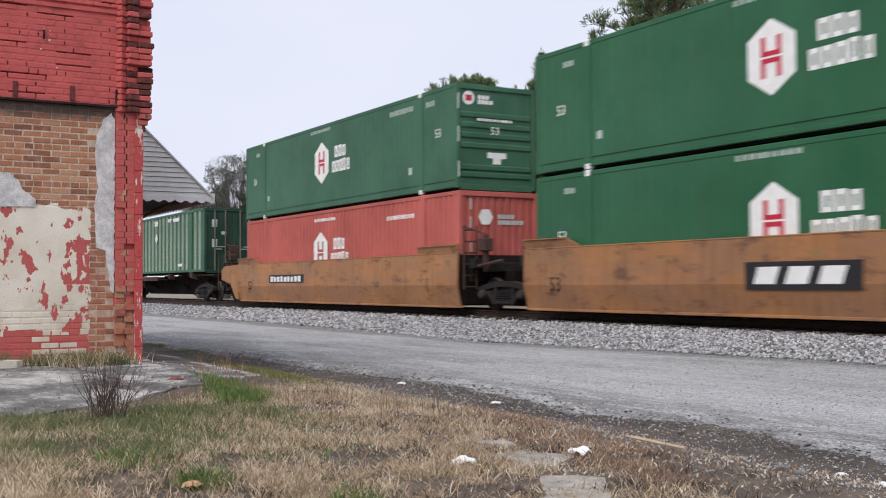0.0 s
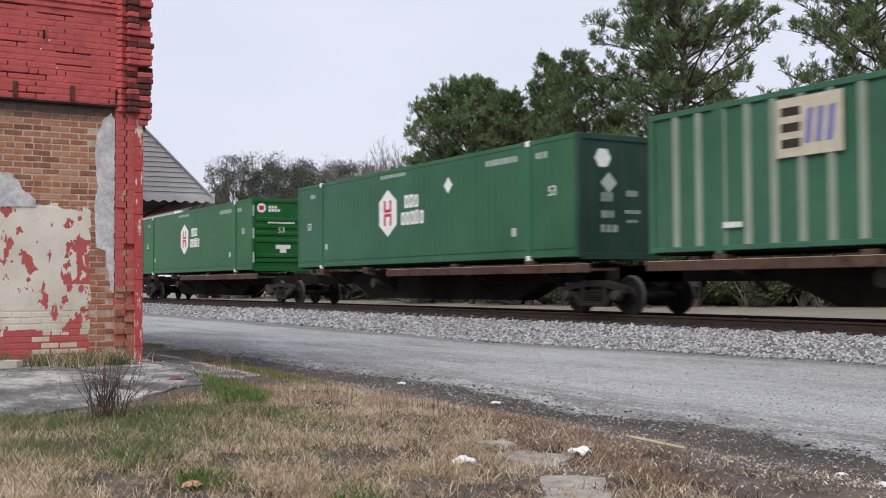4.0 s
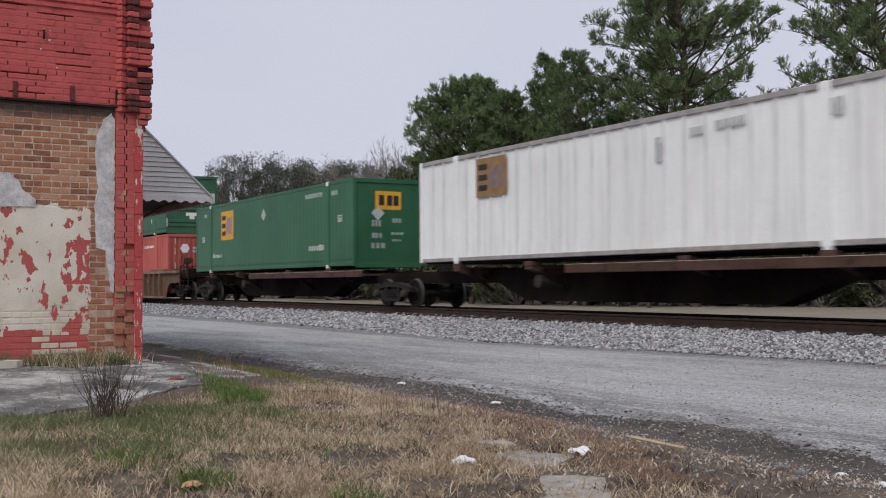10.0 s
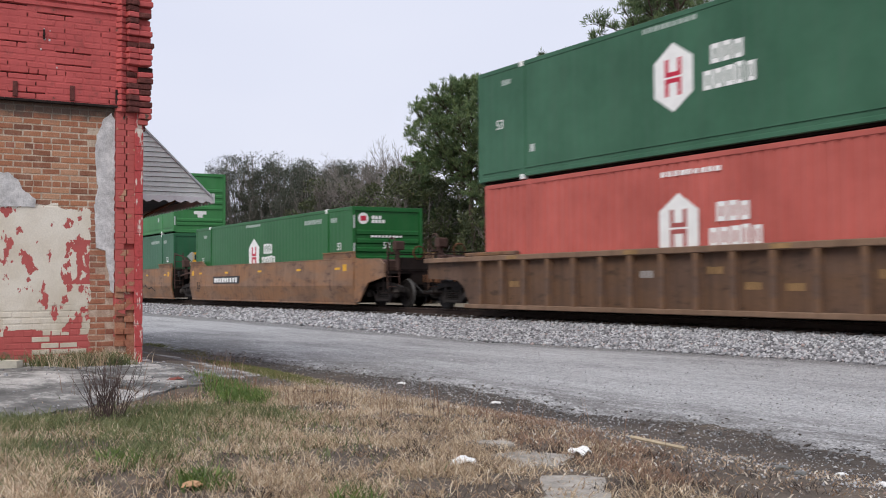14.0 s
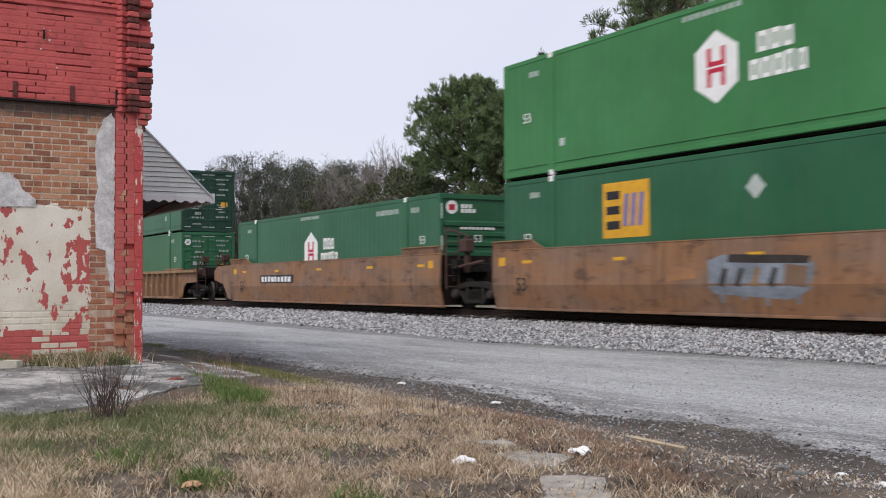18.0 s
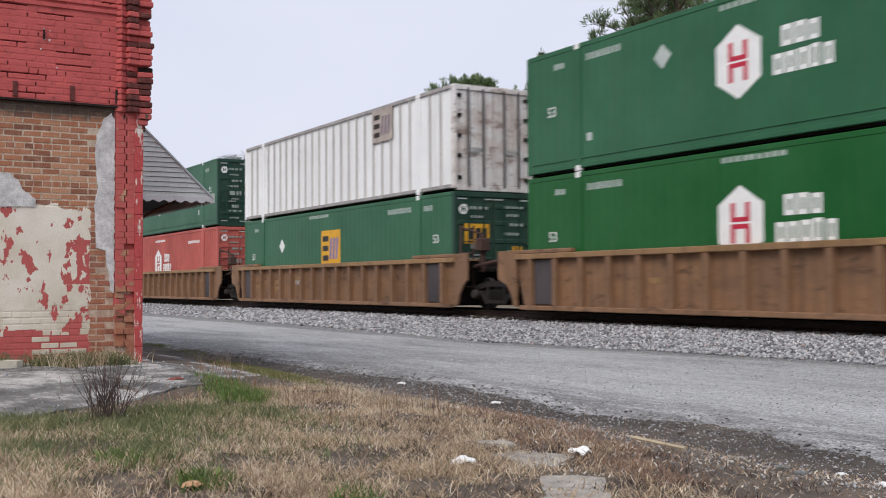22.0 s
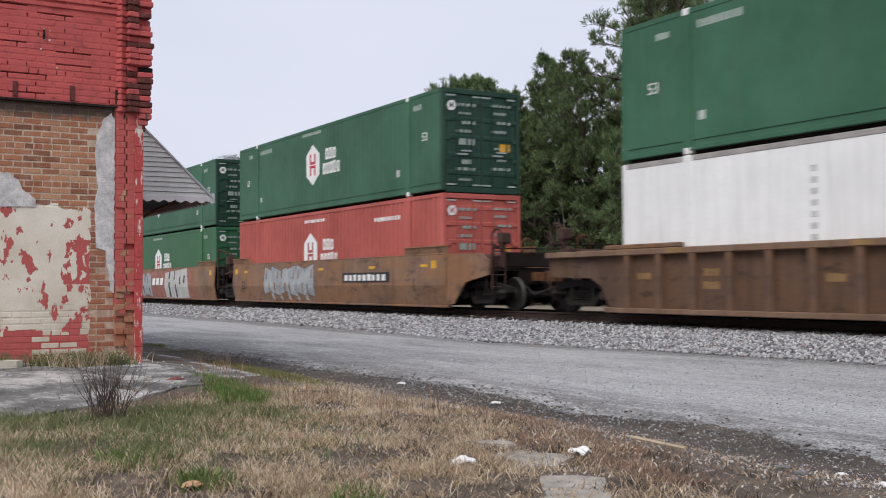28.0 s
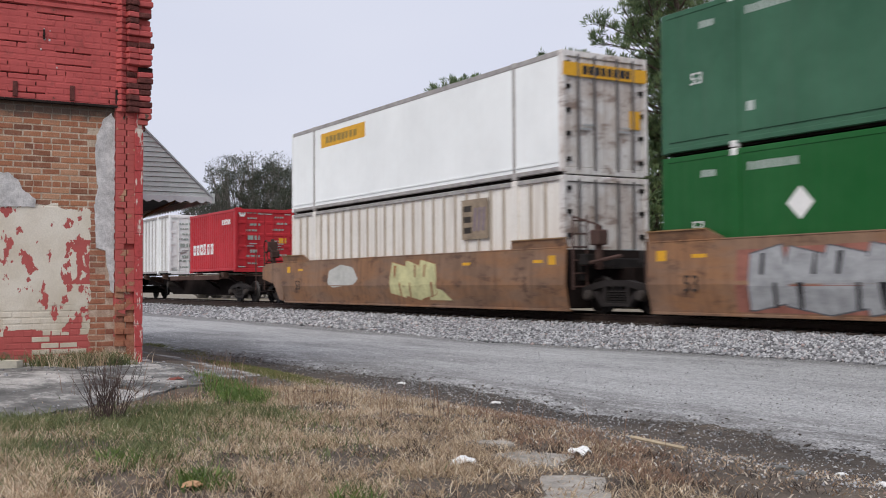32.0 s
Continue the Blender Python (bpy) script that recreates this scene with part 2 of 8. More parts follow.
def part(name, shape, material, parent=None, label="", fix=True):
    """One mesh object under a thing or a part."""
    me = shape.mesh(name, fix) if isinstance(shape, Shape) else shape
    if material and not me.materials:
        me.materials.append(material)
    ob = new(name, me)
    if parent is not None:
        ob.parent = parent
    if label:
        ob["label"] = label
    if name.endswith("_mark"):
        ob["kind"] = "stuff"
    return ob


def smooth(ob):
    for p in ob.data.polygons:
        p.use_smooth = True
    return ob


def thing(name, at, label, category, group=""):
    e = new(name)
    e.empty_display_size = 0.3
    e.matrix_basis = at
    return tagged(e, label, category, group)


def lettering(parent, text, x, y, z, size, material, name="lettering", turn=0, stretch=1.0):
    """Built-in font on the near side (turn 0) or on the end that faces +x (turn 90)."""
    cu = bpy.data.curves.new(name, "FONT")
    cu.body, cu.size, cu.extrude, cu.align_x, cu.align_y, cu.resolution_u = text, size, 0.003, "CENTER", "CENTER", 2
    tmp = bpy.data.objects.new(name, cu)
    me = bpy.data.meshes.new_from_object(tmp)
    bpy.data.objects.remove(tmp)
    ob = part(name, me, material, parent)
    ob.matrix_basis = pose(x, y, z, 90, 0, turn) @ Matrix.Diagonal((stretch, 1, 1, 1))
    return ob


MOVERS = []        # (thing, x at the start, y, z): all that rolls with the train
WHEELSETS = []     # turning wheelsets, with their place in their parent
# ---- the train: containers ----
CL, CW, CH = 16.154, 2.591, 2.896
LOW, HIGH, FLAT = 0.815, 3.742, 1.735
POST_A, POST_B = 1.98, 14.174


def bars(shape, x0, x1, y, z, h, n, gap=0.25, seed=1):
    """A row of plain bars in place of words, on the near side; large ones are hollow blocks."""
    rs = random.Random(seed)
    w = (x1 - x0) / n
    for k in range(n):
        g = w * gap * (0.6 + 0.8 * rs.random())
        a, b, lo, hi = x0 + k * w, x0 + (k + 1) * w - g, z - h / 2, z + h / 2 * (0.75 + 0.25 * rs.random())
        if h > 0.3 and b - a > 0.15:
            t = min(0.12, (b - a) * 0.36)
            shape.box(a, a + t, y - 0.004, y, lo, hi).box(b - t, b, y - 0.004, y, lo, hi)
            shape.box(a + t, b - t, y - 0.004, y, lo, lo + t).box(a + t, b - t, y - 0.004, y, hi - t, hi)
        else:
            shape.box(a, b, y - 0.004, y, lo, hi)
    return shape


def end_bars(shape, y0, y1, x, z, h, n, seed=1):
    rs = random.Random(seed)
    w = (y1 - y0) / n
    for k in range(n):
        shape.box(x, x + 0.004, y0 + k * w, y0 + (k + 1) * w * 1.0 - w * (0.15 + 0.2 * rs.random()), z - h / 2, z + h / 2)
    return shape


def hexagon(shape, x, y, z, w, h, t=0.005):
    pts = [(x, z - h / 2), (x + w / 2, z - h / 4), (x + w / 2, z + h / 4), (x, z + h / 2), (x - w / 2, z + h / 4), (x - w / 2, z - h / 4)]
    return shape.prism(pts, y - t, y, "y")


def hub_logo(root, y, zc, red=MARK_RED, x=7.3):
    part("logo_panel", hexagon(Shape(), x, y, zc, 1.12, 1.42), MARK_WHITE, root, "white hexagonal emblem")
    s = Shape()
    for dx in (-0.24, 0.13):
        s.box(x + dx, x + dx + 0.11, y - 0.009, y - 0.0045, zc - 0.38, zc - 0.11)
        s.box(x + dx, x + dx + 0.11, y - 0.009, y - 0.0045, zc + 0.11, zc + 0.38)
    s.box(x - 0.24, x + 0.24, y - 0.009, y - 0.0045, zc - 0.11, zc - 0.02)
    s.box(x - 0.24, x + 0.24, y - 0.009, y - 0.0045, zc + 0.02, zc + 0.11)
    part("emblem_mark", s, red, root)
    s = Shape()
    bars(s, x + 1.05, x + 1.95, y - 0.001, zc + 0.28, 0.40, 3, 0.22, 3)
    bars(s, x + 0.85, x + 2.25, y - 0.001, zc - 0.20, 0.42, 5, 0.22, 4)
    part("logo_mark", s, MARK_WHITE, root, "white blocky logo bars")


def side_marks(root, y, emp=False, at_right=True):
    s = Shape()
    if not emp:
        bars(s, 6.4, 8.0, y, 2.70, 0.11, 9, 0.3, 5)
    bars(s, *((12.3, 13.75) if at_right else (2.3, 3.5)), y, 2.54, 0.16, 9, 0.3, 6)
    bars(s, 14.5, 15.0, y, 2.52, 0.17, 3, 0.3, 7)
    bars(s, 1.1, 1.5, y, 2.50, 0.14, 3, 0.3, 8)
    part("number_mark", s, MARK_SOFT, root)
    part("label_plate", Shape().box(2.3, 2.48, y - 0.004, y, 0.64, 0.82), MARK_GREY, root)
    part("label_plate", Shape().box(13.45, 13.65, y - 0.004, y, 0.62, 0.83), MARK_GREY, root)
    lettering(root, "53", 1.0, y - 0.004, 1.45, 0.34, MARK_WHITE)
    lettering(root, "53", 15.15, y - 0.004, 1.62, 0.34, MARK_WHITE)


def emp_panel(root, x, y, z, w=1.15, h=0.95, col=MARK_YELLOW, end=False, dark=MARK_BLACK, second=MARK_BLUE):
    """A yellow square with dark plain bars."""
    if col is MARK_FADED:
        dark, second = TRUCK_DUST, FADED_BARS
    if end:
        s = Shape().box(x, x + 0.005, y - w / 2, y + w / 2, z - h / 2, z + h / 2)
        p = part("logo_panel", s, col, root, "yellow square logo panel")
        s = Shape()
        for k, a in enumerate((-0.36, -0.05, 0.2)):
            s.box(x + 0.006, x + 0.009, y + a * w, y + (a + 0.2) * w, z - 0.28 * h, z + 0.28 * h)
        part("logo_mark", s, dark, root)
        return
    part("logo_panel", Shape().box(x - w / 2, x + w / 2, y - 0.005, y, z - h / 2, z + h / 2), col, root, "yellow square logo panel")
    s = Shape()
    for dz in (-0.27, 0.0, 0.27):
        s.box(x - 0.42 * w, x - 0.12 * w, y - 0.009, y - 0.006, z + (dz - 0.075) * h, z + (dz + 0.075) * h)
    part("logo_mark", s, dark, root)
    s = Shape()
    for k in range(3):
        s.prism([(x + (-0.06 + 0.16 * k) * w, z - 0.3 * h), (x + (0.03 + 0.16 * k) * w, z - 0.3 * h), (x + (0.08 + 0.16 * k) * w, z + 0.28 * h), (x + (-0.01 + 0.16 * k) * w, z + 0.28 * h)], y - 0.009, y - 0.006, "y")
    part("logo_mark", s, second, root)


def diamond(root, x, y, z, r=0.3, mat=MARK_WHITE):
    part("placard", Shape().prism([(x - r, z), (x, z - r), (x + r, z), (x, z + r)], y - 0.005, y, "y"), mat, root, "white diamond placard")


def container(x0, z, label, body, skin="flat", nose="ribs", logo="hub", length=CL, end_mat=None, rib_mat=None, rod_mat=None, height=CH):
    """A box with frame, skin, roof and ends. Its origin lies at the left bottom edge over the track's centre."""
    root = thing("container", pose(x0, TRACK_Y, z), label, "container", "containers on the train")
    MOVERS.append(root)
    hw, ln, ht = CW / 2, length, height
    fm = body
    em = end_mat or body
    big = ln > 10
    post_w = 0.05 if body is WHITE_CLEAN else 0.13
    pa, pb = (POST_A, POST_B) if big else (0.0, ln)
    # frame: corner posts, inner lifting posts, rails
    for sy in (-1, 1):
        ya, yb = sorted((sy * hw, sy * (hw - 0.12)))
        for px0 in (0.0, ln - 0.15):
            part("corner_post", Shape().box(px0, px0 + 0.15, ya, yb, 0.05, ht, 0.012), em if px0 else fm, root)
        if big:
            yo, yi = sorted((sy * (hw + 0.012), sy * (hw - 0.06)))
            for px0 in (pa, pb):
                part("lifting_post", Shape().box(px0 - post_w, px0 + post_w, yo, yi, 0.06, ht - 0.005, 0.012), ALU_DARK if body is WHITE_CLEAN else fm, root)
        part("top_rail", Shape().box(0.15, ln - 0.15, ya, yb, ht - (0.13 if body is WHITE_CLEAN else 0.11), ht, 0.01), ALU_DARK if body in (WHITE_BOX, WHITE_CLEAN, WHITE_STAINED) else fm, root)
        part("bottom_rail", Shape().box(0.15, ln - 0.15, ya, yb, 0.065, 0.17, 0.012), ALU_DARK if body in (WHITE_BOX, WHITE_CLEAN, WHITE_STAINED) else fm, root)
        for px0 in (pa, pb):
            for zz in (0.0, ht - 0.13):
                a = min(max(px0 - 0.09, 0), ln - 0.18)
                yo, yi = sorted((sy * (hw + 0.016), sy * (hw - 0.1)))
                part("corner_casting", Shape().box(a, a + 0.18, yo, yi, zz, zz + 0.13 + (0.012 if zz else 0), 0.01), MARK_WHITE if (big and skin == "flat" and body not in (WHITE_BOX, WHITE_CLEAN)) else ALU_DARK if body is WHITE_CLEAN else fm, root)
    # side skins
    for sy in (-1, 1):
        y_out = sy * (hw - 0.012)
        y_in = sy * (hw - 0.07)
        prof = []
        if skin == "flat":
            prof = [(0.15, y_out)]
            for k in range(int((ln - 0.4) / 0.305)):
                x = 0.2 + 0.305 * k
                prof += [(x + 0.02, y_out), (x + 0.06, y_out - sy * 0.0025), (x + 0.145, y_out - sy * 0.0025), (x + 0.185, y_out)]
            prof += [(ln - 0.15, y_out), (ln - 0.15, y_in), (0.15, y_in)]
            part("side_panel", Shape().prism(prof, 0.17, ht - 0.11, "z"), body, root)
            # a shallow rub rail over the bottom rail
            yo, yi = sorted((sy * (hw + 0.008), sy * (hw - 0.02)))
            part("rub_rail", Shape().box(0.18, ln - 0.18, yo, yi, 0.27, 0.31), fm, root)
        elif skin == "corrugated":
            step, depth, x = 0.28, 0.032, 0.15
            prof.append((x, y_out))
            while x + step < ln - 0.15:
                prof += [(x + 0.13, y_out), (x + 0.15, y_out - sy * depth), (x + 0.26, y_out - sy * depth), (x + step, y_out)]
                x += step
            prof.append((ln - 0.15, y_out))
            full = prof + [(ln - 0.15, y_in - sy * 0.02), (0.15, y_in - sy * 0.02)]
            part("side_panel", Shape().prism(full, 0.17, ht - 0.11, "z"), body, root)
        else:  # vertical ribs, proud of a flat sheet
            ys = sorted((sy * (hw - 0.055), sy * (hw - 0.10)))
            part("side_panel", Shape().box(0.15, ln - 0.15, ys[0], ys[1], 0.17, ht - 0.11), body, root)
            count = 27 if skin == "ribs" else 25
            pitch = (ln - 0.3) / count
            shared = None
            for k in range(1, count):
                xr = 0.15 + k * pitch
                if shared is None:
                    a, b2 = sy * (hw - 0.056), sy * (hw + 0.004)
                    wd = 0.034 if skin == "ribs" else 0.08
                    shared = Shape().prism([(-wd, a), (wd, a), (wd * 0.6, b2), (-wd * 0.6, b2)], 0.17, ht - 0.11, "z").mesh("rib")
                ob = part("rib", shared, rib_mat or body, root)
                ob.location = (xr, 0, 0)
    # roof, floor and closed ends
    s = Shape().box(0.1, ln - 0.1, -hw + 0.1, hw - 0.1, ht - 0.05, ht - 0.012)
    for k in range(int(ln / 0.6)):
        s.box(0.35 + k * 0.6, 0.45 + k * 0.6, -hw + 0.14, hw - 0.14, ht - 0.012, ht - 0.002)
    part("roof", s, fm, root)
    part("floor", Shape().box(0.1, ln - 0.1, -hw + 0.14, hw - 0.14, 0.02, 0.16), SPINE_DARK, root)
    part("end_wall", Shape().box(0.012, 0.06, -hw + 0.12, hw - 0.12, 0.02, ht - 0.01), body, root)
    part("end_header", Shape().box(ln - 0.14, ln - 0.005, -hw + 0.12, hw - 0.12, ht - 0.14, ht, 0.01), em, root)
    part("end_sill", Shape().box(ln - 0.14, ln - 0.005, -hw + 0.12, hw - 0.12, 0.0, 0.16, 0.01), em, root)
    xe = ln - 0.03
    if nose == "ribs":
        part("end_wall", Shape().box(xe - 0.05, xe - 0.02, -hw + 0.12, hw - 0.12, 0.16, ht - 0.14), em, root)
        for k, zz in enumerate((0.42, 0.62, 1.22, 1.50, 1.78, 2.06)):
            part("end_rib", Shape().prism([(xe - 0.02, zz - 0.09), (xe + 0.022, zz - 0.05), (xe + 0.022, zz + 0.05), (xe - 0.02, zz + 0.09)], -hw + 0.16, hw - 0.16, "y"), em, root)
        s = Shape()
        s.lathe([(0, 0.0), (0, 0.19)], (0, 0, 0), 18)
        badge = part("badge", s, MARK_WHITE, root, "white round badge")
        badge.matrix_basis = pose(xe - 0.012, -0.88, 2.52, 0, 0, 90)
        part("badge_mark", Shape().box(xe - 0.011, xe - 0.006, -0.98, -0.78, 2.44, 2.60), MARK_RED, root)
        s = Shape()
        end_bars(s, -0.58, -0.2, xe - 0.015, 2.56, 0.11, 3, 3)
        end_bars(s, -0.58, -0.08, xe - 0.015, 2.43, 0.11, 4, 4)
        end_bars(s, -0.62, 0.55, xe + 0.023, 1.94, 0.07, 9, 5)
        part("end_mark", s, MARK_WHITE, root)
        lettering(root, "53", 0.0, 0, 0, 0.3, MARK_WHITE).matrix_basis = pose(xe + 0.026, -0.05, 1.64, 90, 0, 90)
        part("placard", Shape().box(xe - 0.018, xe - 0.01, -0.28, 0.34, 0.90, 1.06).box(xe - 0.018, xe - 0.01, -0.1, 0.16, 0.74, 0.90), MARK_WHITE, root, "white placard")
        for zz in (0.35, 1.3, 2.2):
            s = Shape().box(ln - 0.002, ln + 0.003, -hw + 0.03, -hw + 0.09, zz, zz + 0.42)
            part("edge_strip", s, MARK_GREY, root)
    elif nose == "wall":
        s = Shape()
        n = 10
        w = (CW - 0.24) / n
        prof = []
        for k in range(n):
            y = -hw + 0.12 + k * w
            prof += [(xe - 0.015, y), (xe - 0.015, y + w * 0.45), (xe - 0.05, y + w * 0.55), (xe - 0.05, y + w * 0.9)]
        prof += [(xe - 0.015, hw - 0.12), (xe - 0.09, hw - 0.12), (xe - 0.09, -hw + 0.12)]
        part("end_wall", s.prism(prof, 0.16, ht - 0.14, "z"), em, root)
        badge = part("badge", Shape().lathe([(0, 0.0), (0, 0.24)], (0, 0, 0), 6), MARK_WHITE, root, "white six-sided badge")
        badge.matrix_basis = pose(xe - 0.008, -0.42, 2.2, 0, 0, 90)
        s = Shape()
        end_bars(s, -0.02, 0.55, xe - 0.012, 2.22, 0.12, 4, 3)
        end_bars(s, -0.02, 0.85, xe - 0.012, 2.06, 0.12, 6, 4)
        part("end_mark", s, MARK_GREY, root)
        for zz in (0.5, 1.2, 1.9, 2.4):
            part("edge_strip", Shape().box(xe - 0.013, xe - 0.008, -0.92, -0.87, zz, zz + 0.3), MARK_GREY, root)
    elif nose == "plain":
        part("end_wall", Shape().box(xe - 0.05, xe - 0.015, -hw + 0.12, hw - 0.12, 0.16, ht - 0.14), em, root)
        if body is WHITE_BOX:
            emp_panel(root, xe - 0.014, 0.45, 2.35, 0.8, 0.5, MARK_FADED, end=True)
        elif logo == "emp":
            emp_panel(root, xe - 0.014, 0.0, 2.2 if z > LOW else 1.75, 0.95 if z > LOW else 0.7, 0.60 if z > LOW else 0.45, end=True)
        else:
            badge = part("badge", Shape().lathe([(0, 0.0), (0, 0.24)], (0, 0, 0), 6), MARK_WHITE, root, "white six-sided badge")
            badge.matrix_basis = pose(xe - 0.008, -0.55, 2.35, 0, 0, 90)
        s = Shape()
        for k, (y0, y1, zz, h) in enumerate(((-0.6, -0.25, 1.45, 0.30), (-0.6, -0.2, 1.05, 0.24), (-0.62, -0.1, 0.72, 0.25), (0.15, 0.5, 1.55, 0.2), (0.1, 0.6, 1.12, 0.12), (0.15, 0.5, 0.9, 0.1))):
            end_bars(s, y0, y1, xe - 0.014, zz, h * 0.7, 3, k)
        part("end_mark", s, ALU_DARK if body is WHITE_BOX else MARK_DIM, root)
        diamond_s = Shape().prism([(-0.62, 1.78), (-0.38, 1.54), (-0.14, 1.78), (-0.38, 2.02)], xe - 0.014, xe - 0.009, "x")
        part("placard", diamond_s, MARK_GREY, root, "worn diamond placard")
    else:  # two doors with lock rods
        for sy in (-1, 1):
            ya, yb = sorted((sy * 0.008, sy * (hw - 0.13)))
            s = Shape().box(xe - 0.06, xe - 0.02, ya, yb, 0.17, ht - 0.15, 0.01)
            door = part("door", s, em, root)
            if nose == "doors":
                bar = Shape().prism([(xe - 0.02, -0.07), (xe - 0.002, -0.04), (xe - 0.002, 0.04), (xe - 0.02, 0.07)], ya + 0.05, yb - 0.05, "y").mesh("door_rib")
                for zz in (0.55, 1.05, 1.55, 2.05, 2.5):
                    part("door_rib", bar, em, door).location = (0, 0, zz)
            for f in (0.3, 0.72):
                y = ya + (yb - ya) * f
                part("lock_rod", Shape().rod((xe + 0.022, y, 0.10), (xe + 0.022, y, ht - 0.08), 0.034 if em is WHITE_DOOR or rod_mat else 0.02, 8), ROD_GREY if em is WHITE_DOOR else rod_mat or em, door)
            hd = Shape()
            for f in (0.3, 0.72):
                y = ya + (yb - ya) * f
                hd.box(xe + 0.012, xe + 0.035, y - 0.02, y + 0.34 * (1 if f < 0.5 else -1), 1.05 if f < 0.5 else 1.15, 1.09 if f < 0.5 else 1.19)
            part("door_handle", hd, ALU, door)
            hs = Shape()
            for zz in (0.35, 0.95, 1.5, 2.05, 2.6):
                yo = sy * (hw - 0.14)
                hs.box(xe - 0.02, xe + 0.02, min(yo - sy * 0.12, yo + sy * 0.12), max(yo - sy * 0.12, yo + sy * 0.12), zz - 0.05, zz + 0.05)
            part("hinge", hs, em if em is not WHITE_DOOR else TRUCK_IRON, door)
            s = Shape()
            if em is not WHITE_DOOR and not rod_mat:
                rows = ((2.46, 0.10, 4), (2.22, 0.08, 4), (1.96, 0.11, 3), (1.72, 0.1, 4), (1.42, 0.22, 2), (0.86, 0.16, 3), (0.66, 0.1, 3), (0.36, 0.08, 5)) if sy < 0 else ((2.5, 0.08, 5), (2.28, 0.09, 4), (2.02, 0.1, 3), (1.76, 0.1, 4), (1.28, 0.07, 4), (0.95, 0.08, 4), (0.7, 0.1, 3))
                for k, (zz, h, n) in enumerate(rows):
                    end_bars(s, ya + 0.32 + 0.1 * (k % 3), yb - 0.14 - 0.15 * (k % 2), xe - 0.001, zz, h * 0.8, n, k + int(sy))
                part("end_mark", s, MARK_DIM, door)
        if rod_mat:
            for y2, zz, h in ((-0.95, 2.05, 0.34), (-0.95, 1.15, 0.36), (-0.52, 1.72, 0.14), (0.75, 2.2, 0.5)):
                part("placard", Shape().box(xe - 0.002, xe + 0.003, y2, y2 + 0.24, zz, zz + h), MARK_GREY, root, "worn white placard")
        elif em is not WHITE_DOOR:
            badge = part("badge", Shape().lathe([(0, 0.0), (0, 0.16)], (0, 0, 0), 6), MARK_WHITE, root, "white six-sided badge")
            badge.matrix_basis = pose(xe - 0.001, -0.98, 2.42, 0, 0, 90)
            part("badge_mark", Shape().box(xe - 0.0005, xe + 0.003, -1.04, -1.005, 2.35, 2.49).box(xe - 0.0005, xe + 0.003, -0.955, -0.92, 2.35, 2.49).box(xe - 0.0005, xe + 0.003, -1.005, -0.955, 2.40, 2.44), em, root)
            for y2 in (-1.15, -0.32, 0.02, 0.85):
                for zz in (0.2, ht - 0.21):
                    part("edge_strip", Shape().box(xe - 0.004, xe + 0.003, y2, y2 + 0.3, zz, zz + 0.035), MARK_GREY, root)
            part("sticker", Shape().box(xe - 0.002, xe + 0.003, 0.62, 0.95, 1.2, 1.42), MARK_YELLOW, root, "yellow sticker")
    # graphics of the near side
    y = -hw + 0.011 if skin != "flat" else -hw + 0.0115
    if skin in ("ribs", "wide"):
        y = -hw - 0.005
    if logo == "hub":
        hub_logo(root, y, 1.49 if z == LOW else 1.54 if x0 in (-20.8, -372.3) else 1.60, x=6.85 if abs(x0 + 267.0) < 0.1 or abs(x0 + 80.5) < 0.1 else 7.3)
        side_marks(root, y, at_right=nose != "doors")
    elif logo == "hub_red":
        hub_logo(root, y, 1.47, MARK_BRICK, x=7.1)
        s = Shape()
        bars(s, 6.6, 8.3, y, 2.58, 0.11, 9, 0.3, 5)
        bars(s, 12.0, 13.7, y, 2.36, 0.13, 9, 0.35, 6)
        part("number_mark", s, MARK_WHITE, root)
    elif logo == "emp":
        emp_panel(root, 4.6 if z == LOW else 4.1, y, 1.95, 1.5, 1.2)
        side_marks(root, y, True)
        s = Shape()
        bars(s, 2.45, 3.5, y, 0.7, 0.14, 5, 0.3, 9)
        bars(s, 12.6, 13.9, y, 0.72, 0.17, 6, 0.3, 10)
        part("number_mark", s, MARK_GREY, root)
        diamond(root, 8.25, y, 2.15, 0.24, MARK_GREY)
    return root


G_NOSE = "green steel container with white emblem and ribbed end"
G_DOOR = "green steel container with white emblem and barred doors"
R_NOSE = "faded red corrugated container with white emblem"

first_green = container(-40.6, HIGH, G_NOSE + ", upper of two", GREEN_FADED, nose="ribs")
first_red = container(-40.5, LOW, R_NOSE + ", in a golden well car", RED_BOX, "corrugated", "wall", "hub_red")
container(-20.8, HIGH, "bright green container with white emblem on another", GREEN)
container(-20.8, LOW, "dark green container with white emblem in a golden well car", GREEN)
# spine car loads
RIB_BROWN = paint("stained_olive_rod_paint", (0.17, 0.15, 0.12), (0.08, 0.065, 0.05), grime=0.6, rough=0.7)
c = container(-62.0, FLAT, "green container with pale upright ribs and yellow square", GREEN_FADED, "wide", "rods", "", rib_mat=PALE_RIB, rod_mat=RIB_BROWN, end_mat=GREEN_DARK)
emp_panel(c, 4.15, -CW / 2 - 0.005, 2.2, 1.45, 1.05, plain("bleached_sticker_paint", (0.52, 0.47, 0.36), 0.6, 0, 0.2, 3, 0.05), dark=TRUCK_DUST, second=MARK_BLUE)
diamond(c, 8.53, -CW / 2 - 0.006, 1.8, 0.26)
s = Shape()
bars(s, 8.25, 8.85, -CW / 2 - 0.005, 2.55, 0.26, 3, 0.2, 2)
bars(s, 2.1, 2.6, -CW / 2 - 0.005, 0.55, 0.12, 3, 0.2, 3)
